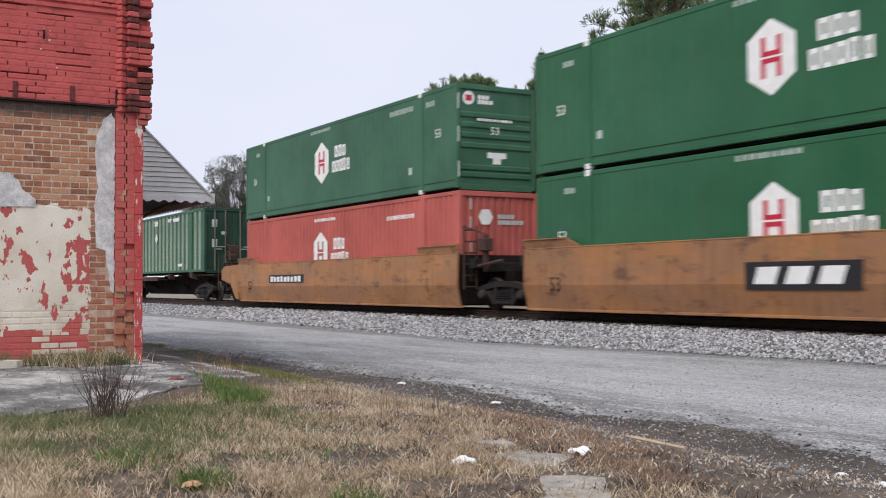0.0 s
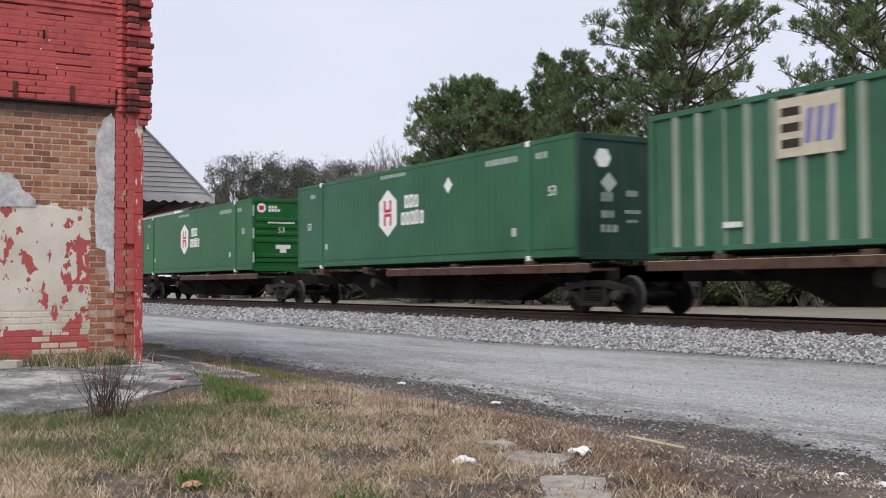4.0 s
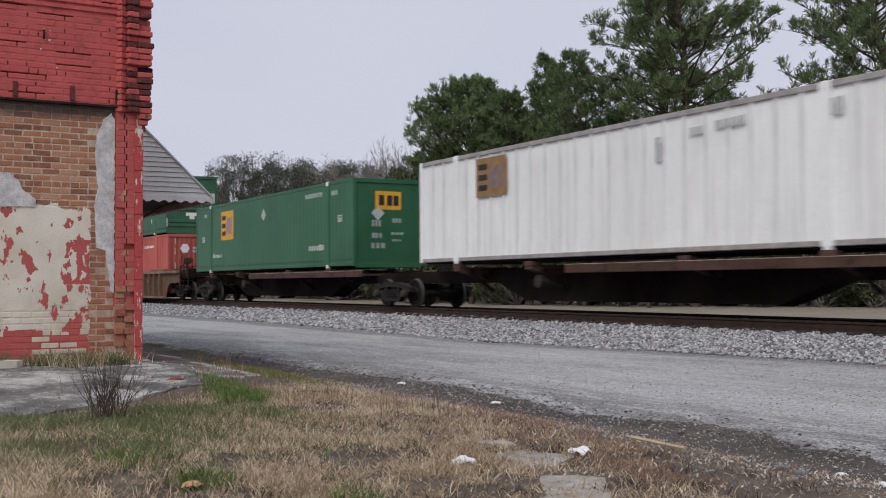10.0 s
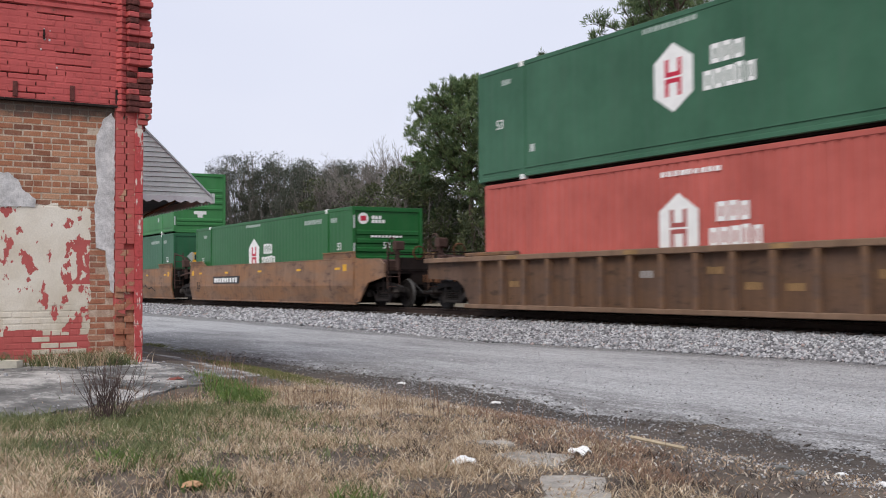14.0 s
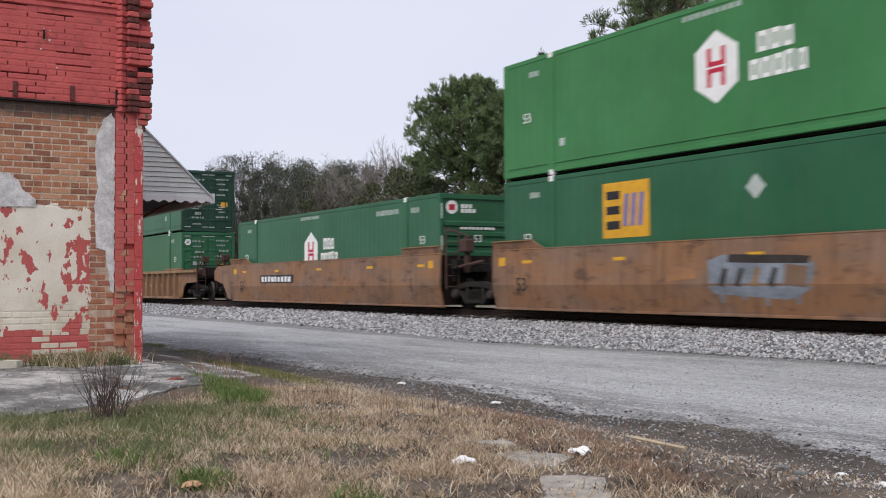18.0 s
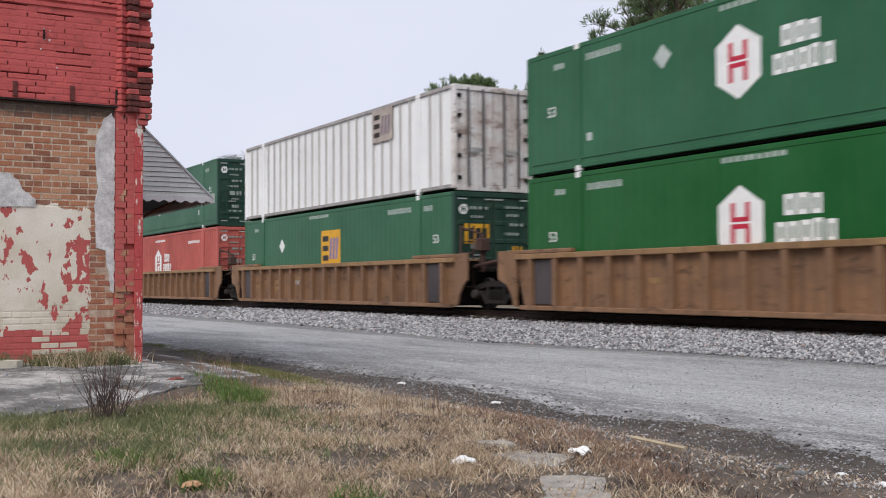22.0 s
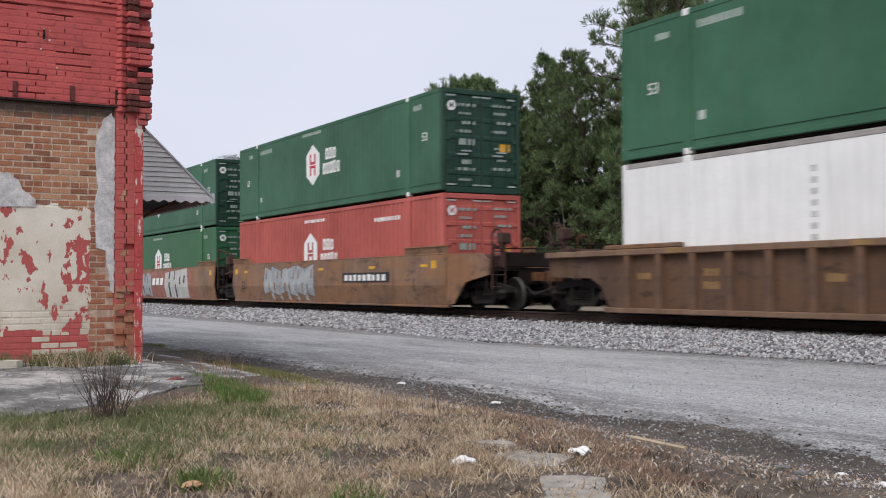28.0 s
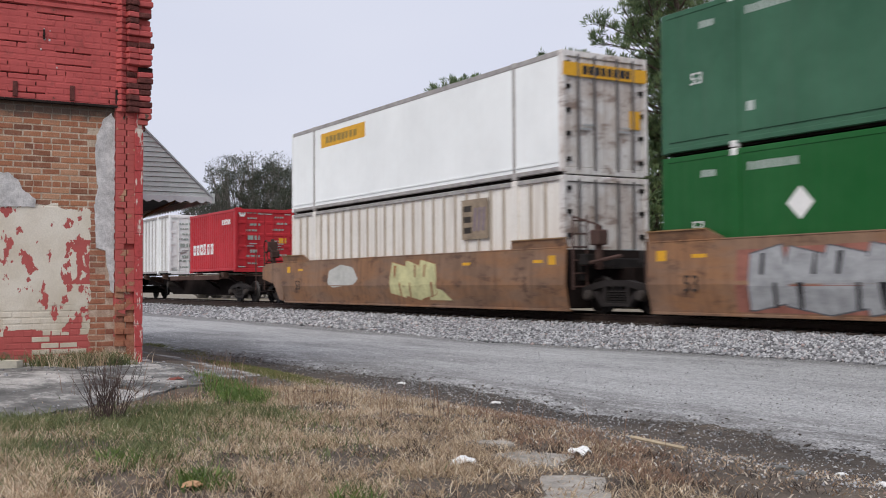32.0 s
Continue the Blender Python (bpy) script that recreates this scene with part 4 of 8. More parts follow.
def well_car(x0, style, left, right, label, group="well cars"):
    """One well unit under a container whose left end is at x0. left/right: 'joint' or 'end'; a joint's truck is carried by the unit on its left."""
    root = thing("well_car", pose(x0, TRACK_Y, RAIL_Z), label, "well car", group)
    MOVERS.append(root)
    mat = {"smooth": GOLD_CAR if x0 > -100 else UMBER_CAR, "ribbed": BROWN_CAR, "tan": TAN_CAR}[style]
    top = 1.52 if style == "smooth" else 1.40
    tan = style == "tan"
    edge = TAN_EDGE if tan else BROWN_EDGE if style == "ribbed" else mat
    xl = -0.28 if left == "joint" else -2.5
    xr = CL + (0.28 if right == "joint" else 2.5)
    cut_l, cut_r = (0.0 if left == "joint" else 1.9), (0.0 if right == "joint" else 1.9)
    for sy in (-1, 1):
        # side sheet, cut back over the end trucks
        if style == "smooth":
            xa, xb = (-0.28 if left == "joint" else -0.45), CL + (0.28 if right == "joint" else 0.45)
            prof = [(1.33, 0.10), (1.37, 0.09), (1.50, 0.66), (1.465, top), (1.40, top), (1.44, 0.66)]
            part("side_sheet", Shape().prism([(sy * p, q) for p, q in prof], xa, xb, "x"), mat, root)
            for kind, x1, sg in ((left, xa, -1), (right, xb, 1)):
                if kind == "end":
                    xe = xl if sg < 0 else xr
                    outl = [(x1, 0.12), (x1 + sg * 0.35, 0.16), (x1 + sg * 0.95, 0.74), (xe, 0.92), (xe, top - 0.22), (xe - sg * 0.35, top - 0.04), (x1, top - 0.01)]
                    a, b = sorted((sy * 1.455, sy * 1.40))
                    part("end_side_sheet", Shape().prism(outl, a, b, "y"), mat, root)
            yo, yi = sorted((sy * 1.475, sy * 1.30))
            part("top_chord", Shape().box(xa, xb, yo, yi, top - 0.02, top + 0.012, 0.008), mat, root)
            yo, yi = sorted((sy * 1.40, sy * 1.28))
            part("bottom_chord", Shape().box(xa, xb, yo, yi, 0.05, 0.11, 0.01), mat, root)
            for xg, xh in ((-0.55, 1.85), (CL - 1.95, CL + 0.55)):
                xg, xh = max(xg, xa), min(xh, xb)
                s0, s1 = (0.0, 0.45) if xh < CL / 2 else (0.12, 0.0)
                vs = []
                for yy in (1.44, 1.38):
                    vs += [(xg, sy * yy, top), (xh, sy * yy, top), (xh - s1, sy * (yy + 0.05), top + 0.21), (xg + s0, sy * (yy + 0.05), top + 0.21)]
                part("guide_plate", Shape().add(vs, [(0, 1, 2, 3), (7, 6, 5, 4), (0, 4, 5, 1), (1, 5, 6, 2), (2, 6, 7, 3), (3, 7, 4, 0)]), mat, root)
                part("plate_edge", Shape().box(xg + s0, xh - s1, min(sy * 1.41, sy * 1.52), max(sy * 1.41, sy * 1.52), top + 0.20, top + 0.225), MARK_FADED, root)
        else:
            ys = (sy * 1.38, sy * 1.33)
            outl = [(xl + cut_l + 0.25, 0.11), (xr - cut_r - 0.25 * (cut_r > 0), 0.11)]
            if cut_r:
                outl += [(xr - 2.05, 0.3), (xr - 1.85, 0.62), (xr - 1.5, 0.80)]
            outl += [(xr, 0.84), (xr, top - 0.1), (xl, top - 0.1), (xl, 0.84)]
            if cut_l:
                outl += [(xl + 1.5, 0.80), (xl + 1.85, 0.62), (xl + 2.05, 0.3)]
            a, b = sorted(ys)
            part("side_sheet", Shape().prism(outl, a, b, "y"), TAN_SHEET if tan else BROWN_SHEET, root)
            yo, yi = sorted((sy * 1.53, sy * 1.30))
            part("top_chord", Shape().box(xl, xr, yo, yi, top - 0.13, top, 0.015), edge, root)
            if tan:
                for kind, x1, sg in ((left, 0.35, -1), (right, CL - 0.35, 1)):
                    a2, b2 = sorted((sy * 1.44, sy * 1.385))
                    p0, p1 = sorted((x1 - sg * 0.86, x1 - sg * 0.10))
                    if kind == "joint":
                        part("end_panel", Shape().box(p0, p1, a2, b2, 0.2, top - 0.15, 0.01), PANEL_GREY, root, "sooty grey end panel")
                    if kind == "joint":
                        x2 = x1 + sg * 0.63
                        x3 = x2 + sg * (0.80 if sg < 0 else 0.62)
                        outl = [(x2, 0.12), (x2 + sg * 0.14, 0.16), (x2 + sg * 0.22, 0.42), (x2 + sg * 0.42, 0.66), (x3, 0.80), (x3, top + 0.10), (x2 - sg * 0.3, top + 0.10), (x2 - sg * 0.3, top + 0.004), (x2, top + 0.004)]
                        a2, b2 = sorted((sy * 1.46, sy * 1.40))
                        part("end_side_sheet", Shape().prism(outl, a2, b2, "y"), TAN_CAR, root)
                        part("end_gusset", Shape().box(min(x2 + sg * 0.1, x3), max(x2 + sg * 0.1, x3), sy * 1.40 - 0.3 * (sy > 0), sy * 1.40 + 0.3 * (sy < 0), top - 0.1, top - 0.05), edge, root)
            yo, yi = sorted((sy * 1.53, sy * 1.36))
            part("bottom_chord", Shape().box(xl + cut_l + 0.2, xr - cut_r - 0.2, yo, yi, 0.06, 0.17, 0.015), TAN_CAR if tan else edge, root)
            n = 17
            yo, yi = sorted((sy * 1.525, sy * 1.37))
            shared = Shape().prism([(-0.07, 0.17), (0.07, 0.17), (0.07, top - 0.13), (-0.07, top - 0.13)], yo, yi, "y").mesh("side_post")
            for k in range(n):
                o = part("side_post", shared, edge if tan and k % 3 else mat, root)
                o.location = (0.35 + k * (CL - 0.7) / (n - 1), 0, 0)
            for xa, xb in ((-0.4, 1.9), (CL - 2.0, CL + 0.4)):
                xa, xb = max(xa, xl), min(xb, xr)
                yo, yi = sorted((sy * 1.50, sy * 1.32))
                part("guide_plate", Shape().box(xa, xb, yo, yi, top, top + 0.10, 0.02), mat, root)
    # end bulkheads, floor beams and end platforms
    for xe, sgn, kind in ((xl, -1, left), (xr, 1, right)):
        inner = -0.12 if sgn < 0 else CL + 0.12
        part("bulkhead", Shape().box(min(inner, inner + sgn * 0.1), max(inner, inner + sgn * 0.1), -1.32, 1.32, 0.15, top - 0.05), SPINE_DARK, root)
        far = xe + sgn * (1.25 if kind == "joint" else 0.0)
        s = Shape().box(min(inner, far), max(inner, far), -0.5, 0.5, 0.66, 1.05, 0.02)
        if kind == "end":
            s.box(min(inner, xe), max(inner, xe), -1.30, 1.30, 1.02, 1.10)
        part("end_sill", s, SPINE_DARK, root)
        if kind == "end":
            coupler(root, xe, sgn)
            ladder(root, xe + sgn * 0.04, DECK_MAROON, sgn)
            part("end_rail", Shape().rod((xe, -1.3, 1.1), (xe, -1.3, 1.62), 0.02, 6).rod((xe, 1.3, 1.1), (xe, 1.3, 1.62), 0.02, 6).rod((xe, -1.3, 1.6), (xe, 1.3, 1.6), 0.02, 6), SPINE_DARK, root)
            mx = xe - sgn * 0.9
            part("brake_stand", Shape().box(xe - 0.05, xe + 0.05, -1.06, -0.94, 1.1, 2.0, 0.015).box(xe - 0.12, xe + 0.12, -1.12, -0.8, 1.72, 2.0, 0.03).rod((xe, -0.98, 1.6), (xe - sgn * 0.5, -0.7, 1.1), 0.03, 6), GEAR, root)
            part("handbrake_wheel", Shape().lathe([(0, 0.24), (0.02, 0.27), (0.04, 0.24), (0.02, 0.2)], (xe, -1.2, 1.86), 16), GEAR, root)
            part("brake_cylinder", Shape().lathe([(-0.35, 0.0), (-0.35, 0.17), (0.35, 0.17), (0.35, 0.0)], (mx, -0.85, 1.30), 14), GEAR, root)
            part("brake_rigging", Shape().box(mx - 0.5, mx + 0.5, -1.25, -0.6, 1.1, 1.18).box(mx - 0.75, mx - 0.45, -1.2, -0.8, 1.1, 1.5, 0.02).box(mx + 0.35, mx + 0.7, -1.2, -0.9, 1.1, 1.42, 0.02).rod((mx - 0.9, -1.1, 1.25), (mx + 0.9, -0.8, 1.4), 0.04, 6), GEAR, root)
            part("end_step", Shape().box(xe - 0.25, xe + 0.25, -1.42, -1.1, 0.42, 0.46).rod((xe - 0.22, -1.36, 0.44), (xe - 0.22, -1.36, 1.1), 0.02, 6).rod((xe + 0.22, -1.36, 0.44), (xe + 0.22, -1.36, 1.1), 0.02, 6), SPINE_DARK, root)
            part("brake_wheel", Shape().lathe([(0, 0.20), (0.02, 0.22), (0.03, 0.2), (0.01, 0.17)], (0, 0, 0), 16), RUST, root).matrix_basis = pose(xe + sgn * 0.1, -0.3, 1.65, 0, 0, 90)
            part("walkway_frame", Shape().box(min(inner, xe), max(inner, xe), -0.35, 0.35, 1.25, 1.32).box(xe - 0.08, xe + 0.08, -0.9, 0.9, 1.12, 1.5, 0.02), SPINE_DARK, root)
        else:
            part("end_plate", Shape().box(min(xe, xe + sgn * 0.12), max(xe, xe + sgn * 0.12), -1.1, 1.1, 0.75, top - 0.25, 0.02).box(min(xe, xe + sgn * 0.9), max(xe, xe + sgn * 0.9), -0.8, 0.8, 1.02, 1.1).box(min(xe + sgn * 0.2, xe + sgn * 0.5), max(xe + sgn * 0.2, xe + sgn * 0.5), -1.25, -0.85, 1.1, 1.36, 0.02), TRUCK_IRON, root)
            ladder(root, xe + sgn * 0.16, GEAR, sgn, 2.25 if sgn > 0 else 1.6, 0.026)
            if sgn > 0:
                part("brake_stand", Shape().box(xe + 0.5, xe + 0.62, -1.0, -0.86, 1.0, 2.0, 0.015).box(xe + 0.42, xe + 0.74, -1.1, -0.8, 1.55, 1.9, 0.03).rod((xe + 0.3, -1.2, 1.12), (xe + 1.3, -0.9, 1.3), 0.045, 6).rod((xe + 0.2, -1.36, 2.2), (xe + 0.6, -0.95, 2.0), 0.025, 6), GEAR, root)
    s = Shape()
    for k in range(9):
        s.box(0.4 + k * (CL - 1.0) / 8, 0.6 + k * (CL - 1.0) / 8, -1.36, 1.36, 0.10, 0.29)
    part("floor_beams", s, SPINE_DARK, root)
    # trucks
    if left == "end":
        truck(root, -1.72)
    else:
        truck(root, -1.78)
    if right == "end":
        truck(root, CL + 1.72)
    return root


def car_marks(root, style, seed=1, big=False, plate=True):
    """Number plate bars, yellow reflectors and the size figure of a well car."""
    y = -1.475 if style == "smooth" else -1.535
    rs = random.Random(seed)
    if style == "smooth":
        off = 7.15 if abs(root.location.x + 353.2) < 0.1 else 0.0
        if big:
            part("stencil", Shape().box(6.8, 9.35, y - 0.031, y, 0.56, 1.06), MARK_BLACK, root, "black logo panel")
        elif plate:
            part("stencil", Shape().box(3.0 + off, 6.2 + off, y - 0.03, y, 0.76, 1.06), MARK_BLACK, root, "black number panel")
        if big:
            s = Shape()
            for k in range(3):
                xa = 7.0 + k * 0.72
                s.prism([(xa, 0.66), (xa + 0.5, 0.66), (xa + 0.62, 0.97), (xa + 0.12, 0.97)], y - 0.036, y - 0.032, "y")
            part("logo_mark", s, MARK_WHITE, root, "white logo bars")
        elif plate:
            part("number_mark", bars(Shape(), 3.15 + off, 6.05 + off, y - 0.03, 0.91, 0.2, 9, 0.3, seed), MARK_WHITE, root)
        fresh = root.location.x < -100
        for x in (1.0, 4.4, 8.2, 12.0, 15.2):
            part("reflector", Shape().box(x, x + 0.40, y - 0.004, y, 1.15, 1.25), MARK_YELLOW if fresh else MARK_FADED, root)
        for x in (0.0, CL - 0.35):
            part("reflector", Shape().box(x, x + 0.28, y - 0.006, y, 1.08, 1.34), MARK_YELLOW if fresh else MARK_FADED, root, "square reflector")
        lettering(root, "53", 1.0, y - 0.028, 0.66, 0.46, TRUCK_DUST)
    else:
        for x in (1.6, 6.0, 10.0, 14.4):
            part("reflector", Shape().box(x, x + 0.45, y - 0.004, y, 1.29, 1.38), MARK_FADED, root)
        for k in range(7):
            x = 0.35 + rs.randrange(15) * (CL - 0.7) / 16 + 0.2
            part("stencil", bars(Shape(), x, x + 0.42, -1.384, 0.55 + 0.4 * rs.random(), 0.15, 3, 0.2, k), MARK_FADED if rs.random() < 0.7 else ALU_DARK, root)


WELLS = ((-20.8, "smooth", "joint", "joint", "golden-brown smooth-sided well car with a black logo panel"),
         (-40.6, "smooth", "end", "joint", "golden-brown smooth-sided well car carrying two containers"),
         (-180.4, "ribbed", "end", "end", "dirty brown ribbed well car with yellow marks"),
         (-204.1, "smooth", "joint", "end", "brown smooth-sided well car with one container"),
         (-223.75, "smooth", "joint", "joint", "worn golden-brown well car with two green containers"),
         (-243.1, "smooth", "end", "joint", "golden-brown smooth well car with one green container"),
         (-267.0, "tan", "joint", "end", "tan ribbed well car with two green containers"),
         (-286.6, "tan", "joint", "joint", "tan ribbed well car under a white container"),
         (-306.1, "tan", "end", "joint", "tan ribbed well car under a red container"),
         (-329.5, "ribbed", "end", "end", "dull brown ribbed well car under a white container"),
         (-353.2, "smooth", "joint", "end", "scrawled-over brown smooth well car under a red container"),
         (-372.3, "smooth", "joint", "joint", "scrawled-over brown smooth well car with two green containers"),
         (-391.8, "smooth", "end", "joint", "stained brown smooth well car with two white containers"))
CARS = {}
for k, (x0, style, le, ri, lab) in enumerate(WELLS):
    CARS[x0] = well_car(x0, style, le, ri, lab)
    car_marks(CARS[x0], style, seed=k, big=(k == 0), plate=x0 not in (-372.3, -391.8, -223.75))


SILVER = plain("silver_spray_paint", (0.36, 0.37, 0.38), 0.55, 0.2, 0.3, 4, 0.05)
PALE_SPRAY = plain("pale_grey_spray_paint", (0.47, 0.47, 0.44), 0.6, 0, 0.2, 3, 0.05)
PALE_BLUE_SPRAY = plain("pale_blue_grey_spray_paint", (0.34, 0.36, 0.37), 0.6, 0, 0.35, 2.5, 0.05)
SLATE_SPRAY = plain("slate_spray_paint", (0.10, 0.105, 0.115), 0.6, 0, 0.35, 3, 0.05)
PINK_SPRAY = plain("pink_red_spray_paint", (0.30, 0.125, 0.095), 0.6, 0, 0.35, 3, 0.05)
BLUE_SPRAY = plain("faded_blue_spray_paint", (0.20, 0.225, 0.26), 0.6, 0, 0.4, 3, 0.05)
LIME_SPRAY = plain("pale_lime_spray_paint", (0.52, 0.50, 0.27), 0.6, 0, 0.3, 3, 0.05)


def side_y(z):
    """How far out the smooth side sheet stands at height z over the rail."""
    return -(1.50 - 0.035 * (z - 0.66) / 0.86) if z > 0.66 else -(1.37 + 0.13 * (z - 0.09) / 0.57)


def sprayed(root, outline, material, lift, name="spray_paint", label=""):
    """A thin sheet of paint that follows the side sheet; outline in (x, z), split at the crease."""
    zs = [q[1] for q in outline]
    lo, hi = min(zs), max(zs)
    n, m = 10, 8
    vs, fs = [], []
    # rows between the outline's left and right edges
    for j in range(m + 1):
        z = lo + (hi - lo) * j / m
        z = min(max(z, lo + 0.001), hi - 0.001)
        xs = []
        for (xa, za), (xb, zb) in zip(outline, outline[1:] + outline[:1]):
            if (za - z) * (zb - z) < 0:
                xs.append(xa + (xb - xa) * (z - za) / (zb - za))
        a, b = (min(xs), max(xs)) if xs else (outline[0][0], outline[0][0])
        for i in range(n + 1):
            vs.append((a + (b - a) * i / n, side_y(z) - lift, z))
    for j in range(m):
        for i in range(n):
            k = j * (n + 1) + i
            fs.append((k, k + 1, k + n + 2, k + n + 1))
    return part(name, Shape().add(vs, fs), material, root, label, fix=False)


def scrawl(root, x0, x1, z0, z1, n, fill, seed, dark=MARK_BLACK, hole=None):
    """Puffy plain blocks in outline, side by side, in place of sprayed words."""
    rs = random.Random(seed)
    w = (x1 - x0) / n
    for k in range(n):
        a, b = x0 + k * w - 0.03, x0 + (k + 1) * w + 0.02
        j = lambda s: s * (rs.random() - 0.5)
        out = [(a + j(0.1), z0 + j(0.12)), (b + j(0.1), z0 + j(0.12)), (b + 0.05 + j(0.1), (z0 + z1) / 2 + j(0.2)), (b - 0.08 + j(0.1), z1 + j(0.1)), (a + 0.08 + j(0.1), z1 + j(0.1)), (a - 0.04 + j(0.1), (z0 + z1) / 2 + j(0.2))]
        cx, cz = (a + b) / 2, (z0 + z1) / 2
        sprayed(root, [(cx + (x - cx) * 1.07, cz + (z - cz) * 1.05) for x, z in out], dark, 0.004 + 0.0006 * k)
        sprayed(root, out, fill, 0.008 + 0.0006 * k)
        for q in range(2):
            xx = a + (b - a) * (0.28 + 0.36 * q) + j(0.08)
            za, zb = (z0 + 0.05, cz - 0.06) if (k + q) % 2 else (cz + 0.08, z1 - 0.1)
            sprayed(root, [(xx, za), (xx + 0.09, za), (xx + 0.12 + j(0.1), zb), (xx + 0.02 + j(0.1), zb)], hole or dark, 0.015)


c = CARS[-372.3]
sprayed(c, [(2.1, 0.14), (14.0, 0.14), (13.8, 0.7), (12.9, 1.46), (5.0, 1.36), (2.2, 1.34)], PINK_SPRAY, 0.003, label="pink-red sprayed background")
scrawl(c, 2.5, 6.7, 0.18, 1.32, 5, SILVER, 3, SLATE_SPRAY, MARK_BLACK)
sprayed(c, [(9.2, 0.12), (12.8, 0.12), (12.8, 0.8), (12.6, 1.47), (9.2, 1.44), (9.1, 0.7)], PALE_SPRAY, 0.009, label="pale grey sprayed block")
for xx, za, zb, w in ((9.75, 0.15, 0.85, 0.25), (9.8, 1.0, 1.35, 0.2), (10.8, 0.15, 0.75, 0.22), (10.65, 0.95, 1.42, 0.12), (11.45, 0.75, 1.1, 0.2), (12.1, 0.8, 1.15, 0.22)):
    sprayed(c, [(xx, za), (xx + w, za), (xx + w * 1.2, zb), (xx + w * 0.35, zb)], MARK_BLACK, 0.014)
for k in range(3):
    sprayed(c, [(6.98 + 0.68 * k, 0.72), (7.48 + 0.68 * k, 0.72), (7.56 + 0.68 * k, 1.06), (7.06 + 0.68 * k, 1.06)], MARK_WHITE, 0.02, "logo_block", "white logo block")
sprayed(c, [(14.4, 0.5), (15.7, 0.45), (15.8, 1.35), (14.3, 1.4)], BROWN_EDGE, 0.004)
c = CARS[-353.2]
scrawl(c, 3.2, 7.8, 0.34, 1.34, 6, PALE_BLUE_SPRAY, 5, SLATE_SPRAY, UMBER_CAR)
for k in range(5):
    xx = 3.9 + 0.78 * k
    sprayed(c, [(xx, 0.16), (xx + 0.22, 0.14), (xx + 0.1, 0.5), (xx - 0.1, 0.5)], PALE_BLUE_SPRAY, 0.0035, label="run of pale spray paint")
c = CARS[-391.8]
sprayed(c, [(3.5, 0.72), (3.9, 0.60), (5.3, 0.62), (5.8, 0.85), (5.4, 1.24), (4.5, 1.34), (3.6, 1.15)], PALE_SPRAY, 0.004, label="pale sprayed scribble")
scrawl(c, 8.0, 10.6, 0.28, 1.34, 3, LIME_SPRAY, 8, GOLD_CAR)
sprayed(c, [(10.2, 0.25), (11.4, 0.25), (10.9, 0.55), (10.3, 0.6)], LIME_SPRAY, 0.004)
c = CARS[-223.75]
sprayed(c, [(7.25, 0.52), (7.6, 0.40), (8.3, 0.46), (9.1, 0.38), (9.65, 0.55), (9.75, 1.08), (9.2, 1.18), (8.4, 1.10), (7.6, 1.22), (7.2, 1.12)], BLUE_SPRAY, 0.004, label="blue-grey sprayed patch")
sprayed(c, [(7.7, 1.06), (9.6, 1.02), (9.65, 1.16), (7.75, 1.22)], TRUCK_DUST, 0.006, label="dark sprayed bar")
sprayed(c, [(9.05, 0.62), (9.55, 0.60), (9.6, 1.0), (9.1, 1.02)], BROWN_EDGE, 0.006, label="brown block over the spray")
for q, (xa, zb) in enumerate(((7.5, 0.30), (8.05, 0.36), (8.6, 0.27), (9.3, 0.30))):
    sprayed(c, [(xa, zb), (xa + 0.07, zb), (xa + 0.12, 0.55), (xa - 0.04, 0.55)], BLUE_SPRAY, 0.005, label="run of blue-grey spray")
for q in range(4):
    sprayed(c, [(7.5 + 0.4 * q, 0.62), (7.62 + 0.4 * q, 0.60), (7.74 + 0.4 * q, 0.96), (7.62 + 0.4 * q, 0.98)], MARK_FADED if q == 2 else TRUCK_DUST, 0.007)
line = [(11.2, 0.95), (11.5, 0.62), (11.9, 0.72), (12.4, 0.52), (13.0, 0.60), (13.6, 0.42)]
for (xa, za), (xb, zb) in zip(line, line[1:]):
    sprayed(c, [(xa, za - 0.03), (xb, zb - 0.03), (xb + 0.02, zb + 0.03), (xa + 0.02, za + 0.03)], TRUCK_DUST, 0.005, label="thin dark sprayed line")
sprayed(c, [(6.0, 0.66), (6.5, 0.60), (6.9, 0.72), (6.8, 1.02), (6.3, 1.08)], GOLD_CAR, 0.004, label="paler worn patch")


WORN_EDGE = plain("worn_pale_primer", (0.36, 0.28, 0.21), 0.8, 0, 0.5, 2.5, 0.2)


